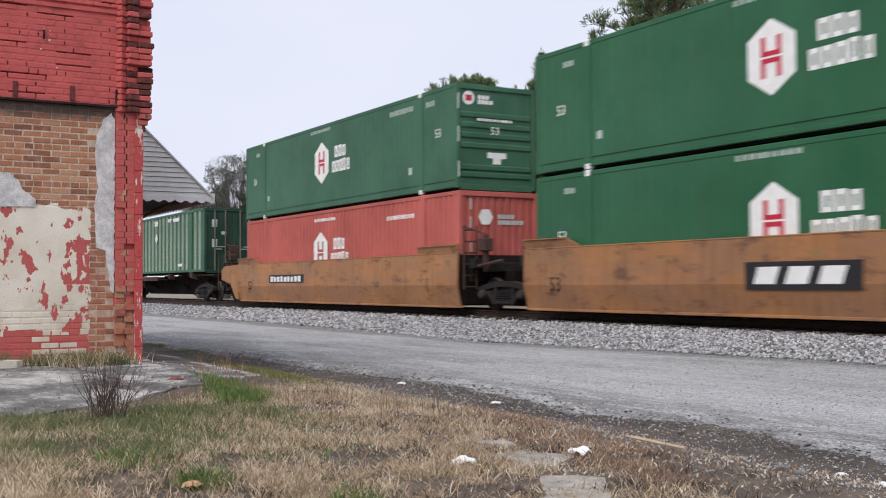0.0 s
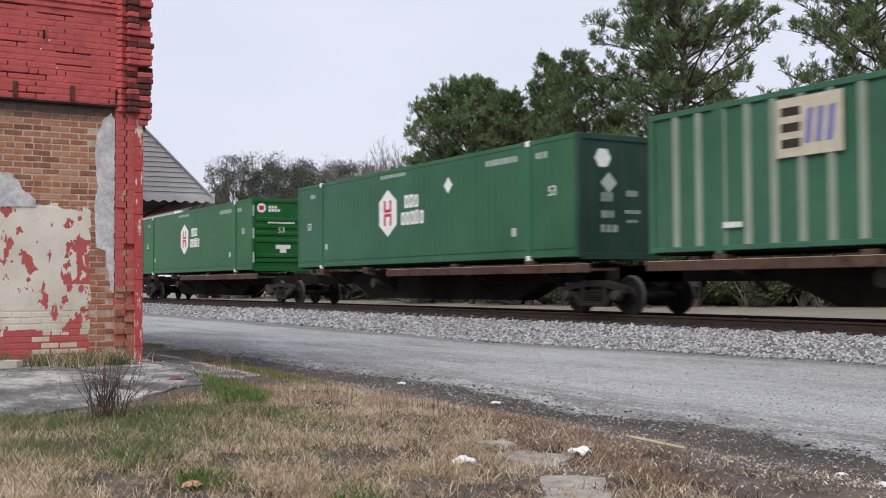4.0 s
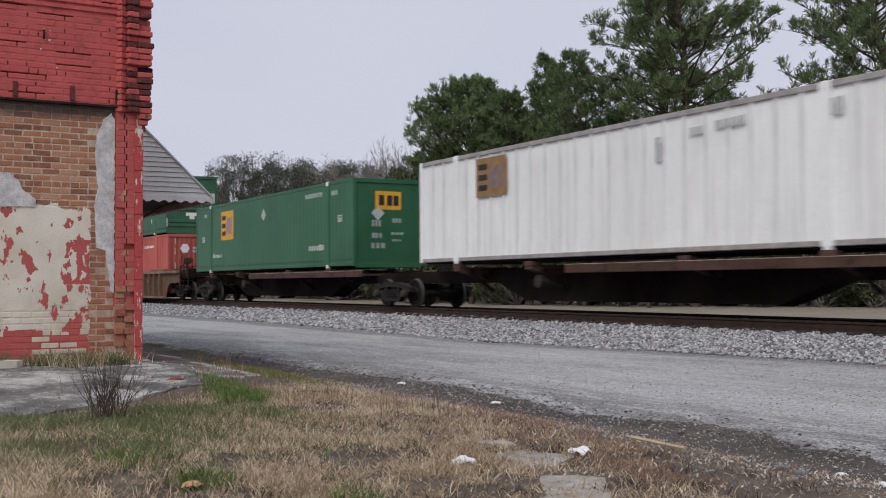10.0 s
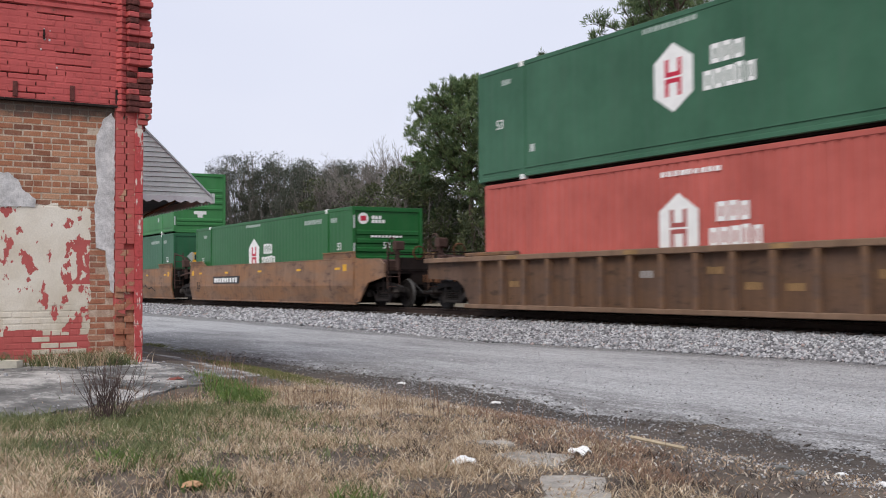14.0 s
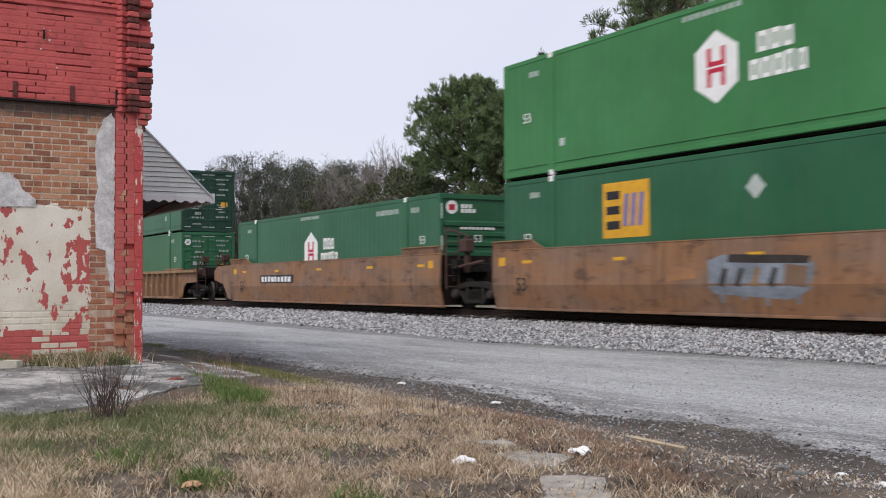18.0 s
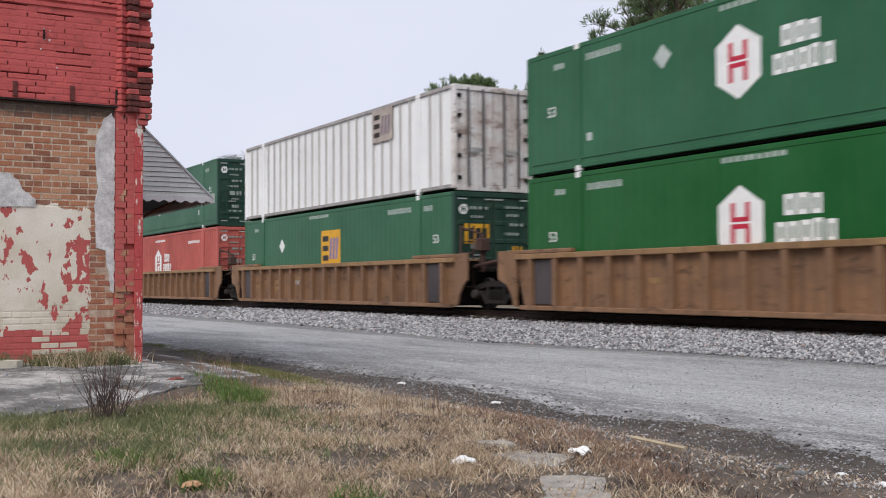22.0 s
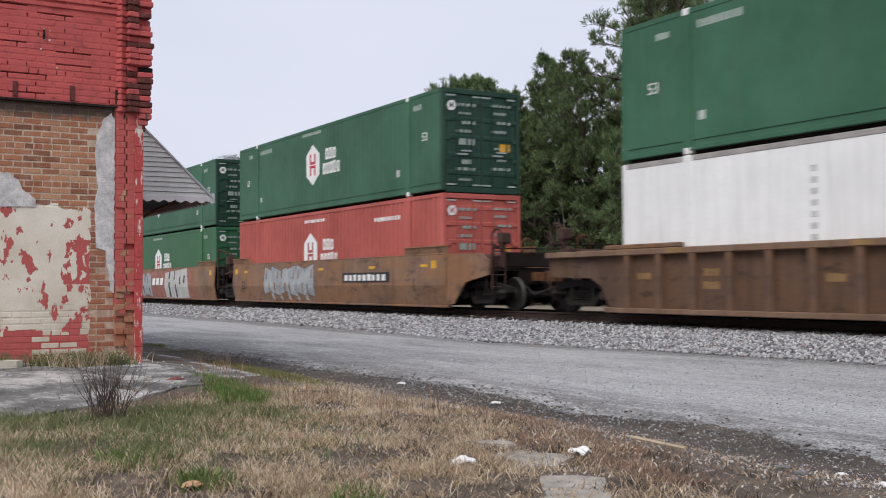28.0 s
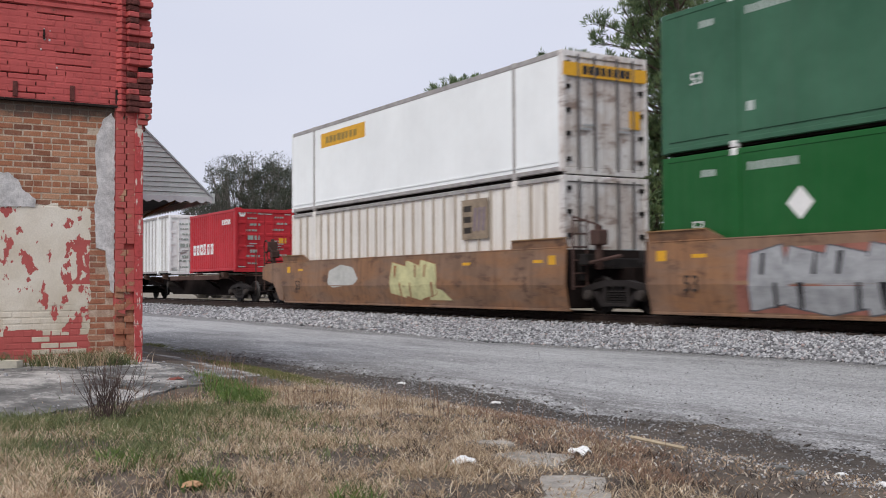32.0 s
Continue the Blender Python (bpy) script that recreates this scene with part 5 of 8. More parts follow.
def spine_car(x0, ln, left, right, label, plat=(6.9, 16.6)):
    root = thing("spine_car", pose(x0, TRACK_Y, RAIL_Z), label, "spine car", "spine cars")
    MOVERS.append(root)
    xl = -2.1 if left == "joint" else -1.75
    xr = ln + (2.3 if right == "joint" else 1.75)
    # the deep centre sill, shallower over the trucks
    prof = [(xl, 0.72), (2.6, 0.72), (3.9, 0.26), (ln - 3.9, 0.26), (ln - 2.6, 0.72), (xr, 0.72), (xr, 1.06), (xl, 1.06)]
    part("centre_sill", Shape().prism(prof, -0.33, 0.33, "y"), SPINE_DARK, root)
    for x in (POST_A, 0.33 * ln, 0.66 * ln, POST_B):
        if x < ln:
            part("cross_arm", Shape().prism([(-1.28, 1.04), (-1.28, 1.14), (1.28, 1.14), (1.28, 1.04), (0.33, 0.8), (-0.33, 0.8)], x - 0.14, x + 0.14, "x"), DECK_MAROON, root)
            for sy in (-1, 1):
                part("pedestal", Shape().box(x - 0.16, x + 0.16, min(sy * 1.05, sy * 1.3), max(sy * 1.05, sy * 1.3), 1.12, 1.235, 0.01), DECK_MAROON, root)
                part("strut", Shape().rod((x + 0.3, sy * 1.1, 1.05), (x + 0.3, sy * 0.3, 0.5), 0.05, 6), SPINE_DARK, root)
    for sy in (-1, 1):
        a, b = sorted((sy * 1.38, sy * 0.62))
        part("platform", Shape().box(plat[0], plat[1], a, b, 0.97, 1.03).box(plat[0], plat[1], min(sy * 1.38, sy * 1.32), max(sy * 1.38, sy * 1.32), 0.93, 1.12, 0.01), DECK_MAROON, root, "rusty maroon wheel platform")
        part("worn_edge", Shape().box(plat[0] + 0.02, plat[1] - 0.02, min(sy * 1.384, sy * 1.33), max(sy * 1.384, sy * 1.33), 1.121, 1.136), WORN_EDGE, root, "platform edge worn to pale primer")
    part("air_tank", Shape().lathe([(-0.45, 0.0), (-0.45, 0.16), (0.45, 0.16), (0.45, 0.0)], (5.4, -0.62, 0.75), 14).box(5.2, 5.6, -0.6, -0.3, 0.62, 0.9), TRUCK_DUST, root)
    if left == "end":
        truck(root, 0.6)
        coupler(root, xl, -1)
        ladder(root, xl + 0.1, SPINE_DARK, -1)
    else:
        truck(root, -2.15)
    if right == "end":
        truck(root, ln - 0.6)
        coupler(root, xr, 1)
        part("brake_mast", Shape().box(xr - 0.05, xr + 0.05, -0.62, -0.5, 1.0, 2.5, 0.012).box(xr - 0.08, xr + 0.14, -0.75, -0.38, 2.0, 2.4, 0.03).rod((xr, -1.25, 0.5), (xr, -1.25, 2.0), 0.022, 6).rod((xr, -0.9, 0.5), (xr, -0.9, 2.0), 0.022, 6), GEAR, root)
        part("handbrake_wheel", Shape().lathe([(0, 0.24), (0.02, 0.27), (0.04, 0.24), (0.02, 0.2)], (xr, -0.85, 2.2), 16), GEAR, root)
    # hitch stand for trailers over the end truck
    part("hitch", Shape().prism([(ln - 1.7, 1.06), (ln - 0.4, 1.06), (ln - 0.7, 1.16), (ln - 1.4, 1.16)], -0.5, 0.5, "y"), DECK_MAROON, root)
    return root


SPINES = ((-62.0, CL, "joint", "end", (0.0, 9.0)), (-80.5, CL, "joint", "joint", (6.9, 16.6)), (-101.3, CL, "end", "joint", (6.9, 16.9)), (-120.5, CL, "joint", "end", (-1.0, 7.0)),
          (-138.9, CL, "joint", "joint", (6.9, 16.9)), (-159.4, CL, "end", "joint", (6.9, 16.9)), (-413.6, 16.3, "joint", "end", (6.9, 14.0)), (-433.0, 16.3, "end", "joint", (6.9, 16.0)))
for x0, ln, le, ri, plat in SPINES:
    CARS[x0] = spine_car(x0, ln, le, ri, "grimy dark spine car with rusty maroon platforms", plat)
# ---- ground ----
def step(a, b, x):
    t = min(1.0, max(0.0, (x - a) / (b - a)))
    return t * t * (3 - 2 * t)


def ground_z(x, y):
    """The lie of the land: road level, a slight rise to the pad in front of the building, the verge."""
    z = -0.03
    z += 0.23 * step(6.0, 4.0, y)
    z += 0.06 * step(4.6, 3.6, y) * step(-8.5, -12.0, x)
    z += 0.03 * noise.noise((x * 0.5, y * 0.5, 0.3)) * step(7.5, 5.0, y)
    if y > 24:
        z += 0.006 * (min(y, 120) - 24)
    return z


def sheet(xs, ys, zf):
    vs = [(x, y, zf(x, y)) for y in ys for x in xs]
    n = len(xs)
    fs = [(j * n + i, j * n + i + 1, (j + 1) * n + i + 1, (j + 1) * n + i) for j in range(len(ys) - 1) for i in range(n - 1)]
    return Shape().add(vs, fs)


def spaced(spans):
    out = []
    for a, b, d in spans:
        n = max(1, round((b - a) / d))
        out += [a + (b - a) * k / n for k in range(n)]
    return out + [spans[-1][1]]


m, nt, b = nodes_of("dirt_and_field")
v = place(nt)
big = tex_noise(nt, v, 0.45, 5)
mid = tex_noise(nt, v, 3.0, 5, 0.7)
fine = tex_noise(nt, v, 40.0, 4, 0.7)
near_col = ramp(nt, mid, [(0.25, (0.056, 0.043, 0.033)), (0.5, (0.108, 0.084, 0.064)), (0.75, (0.21, 0.165, 0.122))])
far_col = ramp(nt, big, [(0.3, (0.225, 0.195, 0.150)), (0.7, (0.315, 0.275, 0.220))])
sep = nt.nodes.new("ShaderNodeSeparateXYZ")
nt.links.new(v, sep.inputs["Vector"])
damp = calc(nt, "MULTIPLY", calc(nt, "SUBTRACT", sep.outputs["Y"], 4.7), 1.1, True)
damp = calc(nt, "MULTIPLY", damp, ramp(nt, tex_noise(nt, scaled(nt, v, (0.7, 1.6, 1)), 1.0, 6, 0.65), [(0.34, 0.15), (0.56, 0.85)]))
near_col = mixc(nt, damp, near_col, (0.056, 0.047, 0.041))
is_far = calc(nt, "GREATER_THAN", sep.outputs["Y"], 17.5)
grit = ramp(nt, fine, [(0.3, 0.65), (0.7, 1.25)])
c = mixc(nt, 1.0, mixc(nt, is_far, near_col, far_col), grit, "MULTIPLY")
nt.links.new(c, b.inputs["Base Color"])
b.inputs["Roughness"].default_value = 0.95
add_bump(nt, b, fine, 0.6, 0.02)
DIRT = m
xs = spaced([(-2500, -300, 550), (-300, -60, 40), (-60, -22, 2), (-22, 0, 0.25), (0, 12, 2), (12, 60, 12), (60, 2500, 610)])
ys = spaced([(-2500, -200, 575), (-200, -10, 38), (-10, -1, 1.5), (-1, 8, 0.25), (8, 30, 2), (30, 200, 17), (200, 2500, 575)])
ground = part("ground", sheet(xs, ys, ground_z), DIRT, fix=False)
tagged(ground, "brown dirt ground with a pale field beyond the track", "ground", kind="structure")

# the gravel road
m, nt, b = nodes_of("worn_gravel_road")
v = place(nt)
stone = nt.nodes.new("ShaderNodeTexVoronoi")
stone.inputs["Scale"].default_value = 55.0
nt.links.new(v, stone.inputs["Vector"])
bw = ramp(nt, stone.outputs["Color"], [(0.0, 0.45), (1.0, 1.4)])
patch = tex_noise(nt, scaled(nt, v, (0.30, 0.8, 1)), 1.0, 6, 0.62)
tracks = tex_noise(nt, scaled(nt, v, (0.10, 1.6, 1)), 1.0, 4, 0.6)
mott = tex_noise(nt, v, 5.0, 5, 0.7)
base = ramp(nt, patch, [(0.28, (0.22, 0.22, 0.22)), (0.46, (0.40, 0.40, 0.40)), (0.7, (0.52, 0.525, 0.525))])
dark = ramp(nt, tracks, [(0.36, 1.0), (0.5, 0.0)])
base = mixc(nt, calc(nt, "MULTIPLY", dark, 0.22), base, (0.10, 0.10, 0.103))
sep = nt.nodes.new("ShaderNodeSeparateXYZ")
nt.links.new(v, sep.inputs["Vector"])
worn = calc(nt, "MULTIPLY", calc(nt, "SUBTRACT", 9.5, sep.outputs["Y"], True), calc(nt, "MULTIPLY", calc(nt, "SUBTRACT", -11.0, sep.outputs["X"]), 0.35, True))
worn = calc(nt, "MULTIPLY", worn, ramp(nt, patch, [(0.38, 1.0), (0.62, 0.1)]))
base = mixc(nt, calc(nt, "MULTIPLY", worn, 0.82), base, (0.13, 0.13, 0.128))
crumb = calc(nt, "MULTIPLY", calc(nt, "SUBTRACT", 7.75, sep.outputs["Y"], True), ramp(nt, tex_noise(nt, scaled(nt, v, (1.0, 3.6, 1)), 1.0, 8, 0.74), [(0.44, 0.0), (0.52, 1.0)]))
base = mixc(nt, calc(nt, "MULTIPLY", crumb, 0.85), base, (0.085, 0.078, 0.07))
spread = calc(nt, "MULTIPLY", calc(nt, "DIVIDE", calc(nt, "SUBTRACT", -11.0, sep.outputs["X"]), 6.5, True), 1.15)
toe = calc(nt, "MULTIPLY", calc(nt, "SUBTRACT", calc(nt, "ADD", sep.outputs["Y"], spread), 12.3), 2.6, True)
toe = calc(nt, "MULTIPLY", toe, ramp(nt, tex_noise(nt, scaled(nt, v, (0.9, 3.0, 1)), 1.0, 7, 0.72), [(0.34, 0.25), (0.46, 1.0)]))
base = mixc(nt, calc(nt, "MULTIPLY", toe, 0.85), base, (0.095, 0.090, 0.086))
flecks = tex_noise(nt, scaled(nt, v, (7.0, 11.0, 1)), 1.0, 6, 0.75)
base = mixc(nt, ramp(nt, flecks, [(0.57, 0.0), (0.70, 0.5)]), base, (0.16, 0.158, 0.155))
base = mixc(nt, ramp(nt, flecks, [(0.36, 0.6), (0.45, 0.0)]), base, (0.66, 0.66, 0.65))
seams = tex_noise(nt, scaled(nt, v, (0.35, 3.2, 1), (4, 2, 0)), 1.0, 7, 0.68)
base = mixc(nt, ramp(nt, seams, [(0.485, 0.0), (0.5, 0.55), (0.515, 0.0)]), base, (0.13, 0.13, 0.13))
base = mixc(nt, 0.3, base, ramp(nt, mott, [(0.3, (0.22, 0.22, 0.225)), (0.7, (0.52, 0.52, 0.53))]))
nt.links.new(mixc(nt, 1.0, base, bw, "MULTIPLY"), b.inputs["Base Color"])
b.inputs["Roughness"].default_value = 0.9
add_bump(nt, b, stone.outputs["Distance"], 0.5, 0.012)
ROAD = m


def road_near(x):
    wob = 0.42 * noise.noise((x * 0.55, 3.1, 0)) + 0.26 * noise.noise((x * 1.9, 7.7, 0)) + 0.12 * noise.noise((x * 6.3, 1.7, 0)) + 0.05 * noise.noise((x * 17.0, 4.7, 0))
    return 6.42 + wob - 0.045 * max(0.0, -x - 12.0)


xs = spaced([(-140, -40, 4), (-40, -2, 0.06), (-2, 40, 3)])
rows = 26
vs, fs = [], []
for x in xs:
    a, e = road_near(x), 13.35
    for j in range(rows):
        y = a + (e - a) * j / (rows - 1)
        z = 0.012 + 0.018 * noise.noise((x * 0.35, y * 0.9, 2)) - (0.055 if j == 0 else 0)
        vs.append((x, y, z))
for i in range(len(xs) - 1):
    for j in range(rows - 1):
        k = i * rows + j
        fs.append((k, k + rows, k + rows + 1, k + 1))
road = part("road", Shape().add(vs, fs), ROAD, fix=False)
tagged(road, "worn pale grey gravel road with dark ruts", "road", kind="structure")

# ---- track: ballast, ties, rails ----
BALLAST = plain("grey_crushed_stone", (0.27, 0.27, 0.28), 0.9, 0, 0.5, 12, 0.8, 0.03, True)
prof_y = ((12.75, -0.02), (13.4, 0.07), (14.3, 0.20), (14.9, 0.27), (15.25, 0.31), (17.2, 0.33), (18.2, 0.25), (19.8, -0.02))


def ballast_foot(x):
    """Where the crushed stone runs out on the road's side; it spreads wider past the crossing."""
    if x > -18:
        return 13.2 - 1.15 * min(1.0, max(0.0, (-x - 11) / 6.5))
    return 11.95 + 0.55 * min(1.0, (-x - 18) / 10)


def ballast_z(y, x=0.0):
    foot = ballast_foot(x)
    if y < 14.3:
        return 0.20 - 0.23 * (14.3 - y) / (14.3 - foot)
    for (a, za), (c, zc) in zip(prof_y, prof_y[1:]):
        if a <= y <= c:
            return za + (zc - za) * (y - a) / (c - a)
    return -0.02


ys = [p[0] for p in prof_y]
ballast = part("ballast", sheet(spaced([(-900, -60, 60), (-60, 0, 0.5), (0, 300, 50)]), spaced([(11.6, 15, 0.15), (15, 19.8, 0.4)]), lambda x, y: ballast_z(y, x) + 0.012 * noise.noise((x * 4, y * 4, 0))), BALLAST, fix=False)
tagged(ballast, "bed of pale grey crushed stone under the track", "ballast", kind="structure")

m, nt, b = nodes_of("loose_ballast_stone")
geo = nt.nodes.new("ShaderNodeNewGeometry")
c = ramp(nt, geo.outputs["Random Per Island"], [(0.0, (0.09, 0.09, 0.095)), (0.35, (0.24, 0.24, 0.25)), (0.75, (0.42, 0.425, 0.44)), (0.93, (0.60, 0.60, 0.61)), (1.0, (0.34, 0.25, 0.23))])
nt.links.new(c, b.inputs["Base Color"])
b.inputs["Roughness"].default_value = 0.85
STONE = m
OCTA = np.array([(1, 0, 0), (-1, 0, 0), (0, 1, 0), (0, -1, 0), (0, 0, 1), (0, 0, -1)], float)
OCTF = np.array([(0, 2, 4), (2, 1, 4), (1, 3, 4), (3, 0, 4), (2, 0, 5), (1, 2, 5), (3, 1, 5), (0, 3, 5)])


def scatter_mesh(name, pts, size, jitter=0.35, flat=0.75, seed=1):
    """Many small angular stones in one mesh."""
    rs = np.random.RandomState(seed)
    n = len(pts)
    v = OCTA[None] * (1 + jitter * (rs.rand(n, 6, 1) - 0.5)) + jitter * 0.5 * (rs.rand(n, 6, 3) - 0.5)
    v = v * size[:, None, None]
    v[:, :, 2] *= flat
    a = rs.rand(n) * 6.28
    ca, sa = np.cos(a)[:, None], np.sin(a)[:, None]
    tilt = (rs.rand(n, 1) - 0.5) * 1.2
    x, y, z = v[..., 0], v[..., 1], v[..., 2]
    x, z = x * np.cos(tilt) - z * np.sin(tilt), x * np.sin(tilt) + z * np.cos(tilt)
    x, y = x * ca - y * sa, x * sa + y * ca
    v = np.stack([x, y, z], -1) + pts[:, None, :]
    f = OCTF[None] + 6 * np.arange(n)[:, None, None]
    return raw_mesh(name, v.reshape(-1, 3), f.reshape(-1, 3))


def raw_mesh(name, v, f):
    me = bpy.data.meshes.new(name)
    k = f.shape[1]
    me.vertices.add(len(v))
    me.vertices.foreach_set("co", np.ascontiguousarray(v, np.float32).ravel())
    me.loops.add(f.size)
    me.loops.foreach_set("vertex_index", np.ascontiguousarray(f, np.int32).ravel())
    me.polygons.add(len(f))
    me.polygons.foreach_set("loop_start", np.arange(0, f.size, k, dtype=np.int32))
    me.update(calc_edges=True)
    me.validate()
    return me


rs = np.random.RandomState(5)
pts = []
for x0, x1, dens in ((-15, -7, 500), (-24, -15, 330), (-40, -24, 150), (-75, -40, 50)):
    n = int((x1 - x0) * 2.35 * dens)
    x = x0 + (x1 - x0) * rs.rand(n)
    foot = np.array([ballast_foot(a) for a in x]) - 0.12 + 0.1 * rs.normal(size=n)
    y = foot + (15.15 - foot) * rs.rand(n) ** 0.85
    pts.append(np.stack([x, y], 1))
pts = np.concatenate(pts)
zz = np.maximum(np.array([ballast_z(c4, a) for a, c4 in pts]), 0.012) + 0.012
size = 0.024 + 0.026 * rs.rand(len(pts)) ** 1.5
size *= np.where(pts[:, 0] < -24, 1.5, np.where(pts[:, 0] < -15, 1.12, 1.0))
st = part("ballast_stones", scatter_mesh("ballast_stones", np.c_[pts, zz], size), STONE)
tagged(st, "loose grey crushed stones on the ballast shoulder", "gravel", kind="stuff")

TIE_WOOD = plain("creosoted_oak", (0.050, 0.040, 0.034), 0.9, 0, 0.35, 3, 0.6, 0.01, True)
tie_mesh = Shape().box(-0.115, 0.115, -1.3, 1.3, -0.12, 0.02, 0.012).mesh("tie")
rail_steel = plain("rusty_rail_steel", (0.056, 0.038, 0.031), 0.75, 0.3, 0.3, 5, 0.3, 0.005, True)
RAIL_HEAD = plain("polished_rail_head", (0.42, 0.41, 0.40), 0.28, 1.0, 0.1, 3, 0.05)
track = thing("railway_track", pose(0, TRACK_Y, 0), "rusty steel rails on dark wooden ties", "railway track")
for k in range(150):
    o = part("tie", tie_mesh, TIE_WOOD, track)
    o.location = (-5.0 - 0.53 * k, 0.03 * math.sin(k * 12.7), 0.32)
RAIL_PROF = [(-0.07, 0.0), (0.07, 0.0), (0.07, 0.012), (0.012, 0.03), (0.012, 0.12), (0.036, 0.135), (0.036, 0.165), (0.028, 0.172), (-0.028, 0.172), (-0.036, 0.165), (-0.036, 0.135), (-0.012, 0.12), (-0.012, 0.03), (-0.07, 0.012)]
for sy in (-1, 1):
    prof = [(sy * 0.7535 + p, RAIL_Z - 0.1725 + q) for p, q in RAIL_PROF]
    r = part("rail", Shape().prism(prof, -700, 200, "x"), rail_steel, track)
    r.data.materials.append(RAIL_HEAD)
    for p in r.data.polygons:
        if p.normal.z > 0.9 and p.center.z > RAIL_Z - 0.01:
            p.material_index = 1
plate = Shape().box(-0.09, 0.09, -0.18, 0.18, 0.0, 0.014).box(-0.07, -0.04, 0.075, 0.1, 0.014, 0.035).box(0.04, 0.07, -0.1, -0.075, 0.014, 0.035).mesh("tie_plate")
for k in range(40):
    o = part("tie_plate", plate, rail_steel, track)
    o.location = (-5.0 - 0.53 * k, -0.7535, 0.341)
# ---- the old brick building ----
WX, BASE, CORNER = -13.2, 0.24, 3.50      # plane of the street wall, its foot, its corner towards the track
LEDGE = 3.38                              # where the upper red wall begins


def wall_material(name, brick, relief):
    """Old masonry: bare brick or mortar, with red paint, and cream paint flaking off the red."""
    m, nt, b = nodes_of(name)
    v = place(nt)
    sep = nt.nodes.new("ShaderNodeSeparateXYZ")
    nt.links.new(v, sep.inputs["Vector"])
    y, z = sep.outputs["Y"], sep.outputs["Z"]
    rnd = nt.nodes.new("ShaderNodeObjectInfo").outputs["Random"]
    isl = nt.nodes.new("ShaderNodeNewGeometry").outputs["Random Per Island"]
    pick = calc(nt, "FRACT", calc(nt, "ADD", rnd, calc(nt, "MULTIPLY", isl, 7.13)))
    n_big, n_mid, n_fine = tex_noise(nt, v, 2.6, 5, 0.6), tex_noise(nt, v, 9.0, 5, 0.65), tex_noise(nt, v, 55.0, 4, 0.7)
    grain = ramp(nt, n_fine, [(0.3, 0.72), (0.7, 1.18)])
    if brick:
        bare = ramp(nt, pick, [(0.0, (0.19, 0.080, 0.050)), (0.25, (0.34, 0.132, 0.070)), (0.7, (0.44, 0.19, 0.10)), (0.88, (0.50, 0.28, 0.17)), (1.0, (0.32, 0.11, 0.065))])
        bare = mixc(nt, calc(nt, "MULTIPLY", ramp(nt, n_mid, [(0.46, 0.0), (0.70, 1.0)]), 0.35), bare, (0.46, 0.31, 0.22))
    else:
        bare = ramp(nt, n_mid, [(0.3, (0.36, 0.26, 0.185)), (0.65, (0.64, 0.53, 0.42))])
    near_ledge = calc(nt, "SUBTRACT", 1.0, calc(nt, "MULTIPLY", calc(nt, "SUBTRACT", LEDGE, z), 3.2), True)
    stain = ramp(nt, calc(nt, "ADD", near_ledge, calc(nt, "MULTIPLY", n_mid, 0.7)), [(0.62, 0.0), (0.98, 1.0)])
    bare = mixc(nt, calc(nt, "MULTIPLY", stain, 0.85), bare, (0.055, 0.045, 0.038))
    rubbed = calc(nt, "MULTIPLY", calc(nt, "GREATER_THAN", y, 2.86), calc(nt, "LESS_THAN", z, 2.2))
    bare = mixc(nt, calc(nt, "MULTIPLY", rubbed, ramp(nt, n_mid, [(0.3, 0.75 if brick else 0.35), (0.65, 0.2)])), bare, (0.30, 0.095, 0.06))
    bare = mixc(nt, 1.0, bare, grain, "MULTIPLY")
    # red paint, thin and worn on the pier, thick on the upper wall
    red = ramp(nt, n_big, [(0.3, (0.43, 0.078, 0.074)), (0.7, (0.55, 0.108, 0.102))])
    red = mixc(nt, calc(nt, "MULTIPLY", ramp(nt, n_mid, [(0.54, 0.0), (0.72, 1.0)]), 0.5), red, (0.20, 0.055, 0.048))
    if not brick:
        red = mixc(nt, 0.10, red, (0.10, 0.022, 0.020))
    edge = calc(nt, "MULTIPLY", calc(nt, "SUBTRACT", n_big, 0.5), 0.5)
    faded = calc(nt, "LESS_THAN", z, LEDGE - 0.02)
    red = mixc(nt, calc(nt, "MULTIPLY", faded, 0.4), red, (0.42, 0.105, 0.09))
    upper = calc(nt, "GREATER_THAN", z, LEDGE - 0.01)
    pier = calc(nt, "GREATER_THAN", calc(nt, "ADD", y, calc(nt, "MULTIPLY", edge, 0.1)), 3.16)
    low_lim = calc(nt, "LESS_THAN", calc(nt, "ADD", z, edge), 2.16)
    west = calc(nt, "LESS_THAN", calc(nt, "ADD", y, calc(nt, "MULTIPLY", edge, 0.5)), 2.90)
    lower = calc(nt, "MULTIPLY", low_lim, west)
    worn = calc(nt, "GREATER_THAN", calc(nt, "ADD", n_mid, calc(nt, "ADD", calc(nt, "MULTIPLY", calc(nt, "SUBTRACT", pick, 0.5), 0.18), calc(nt, "MULTIPLY", calc(nt, "SUBTRACT", 1.45, z, True), 0.4))), 0.62)
    solid_pier = calc(nt, "MULTIPLY", pier, calc(nt, "SUBTRACT", 1.0, worn))
    red_mask = calc(nt, "MAXIMUM", calc(nt, "MAXIMUM", upper, solid_pier), lower)
    flake_up = calc(nt, "MULTIPLY", calc(nt, "GREATER_THAN", n_mid, 0.70), upper)
    red_mask = calc(nt, "SUBTRACT", red_mask, flake_up, True)
    col = mixc(nt, red_mask, bare, red)
    # cream paint over the red, flaking in patches; single bricks below
    n_peel = tex_noise(nt, scaled(nt, v, (1, 1.25, 0.8)), 6.0, 6, 0.6)
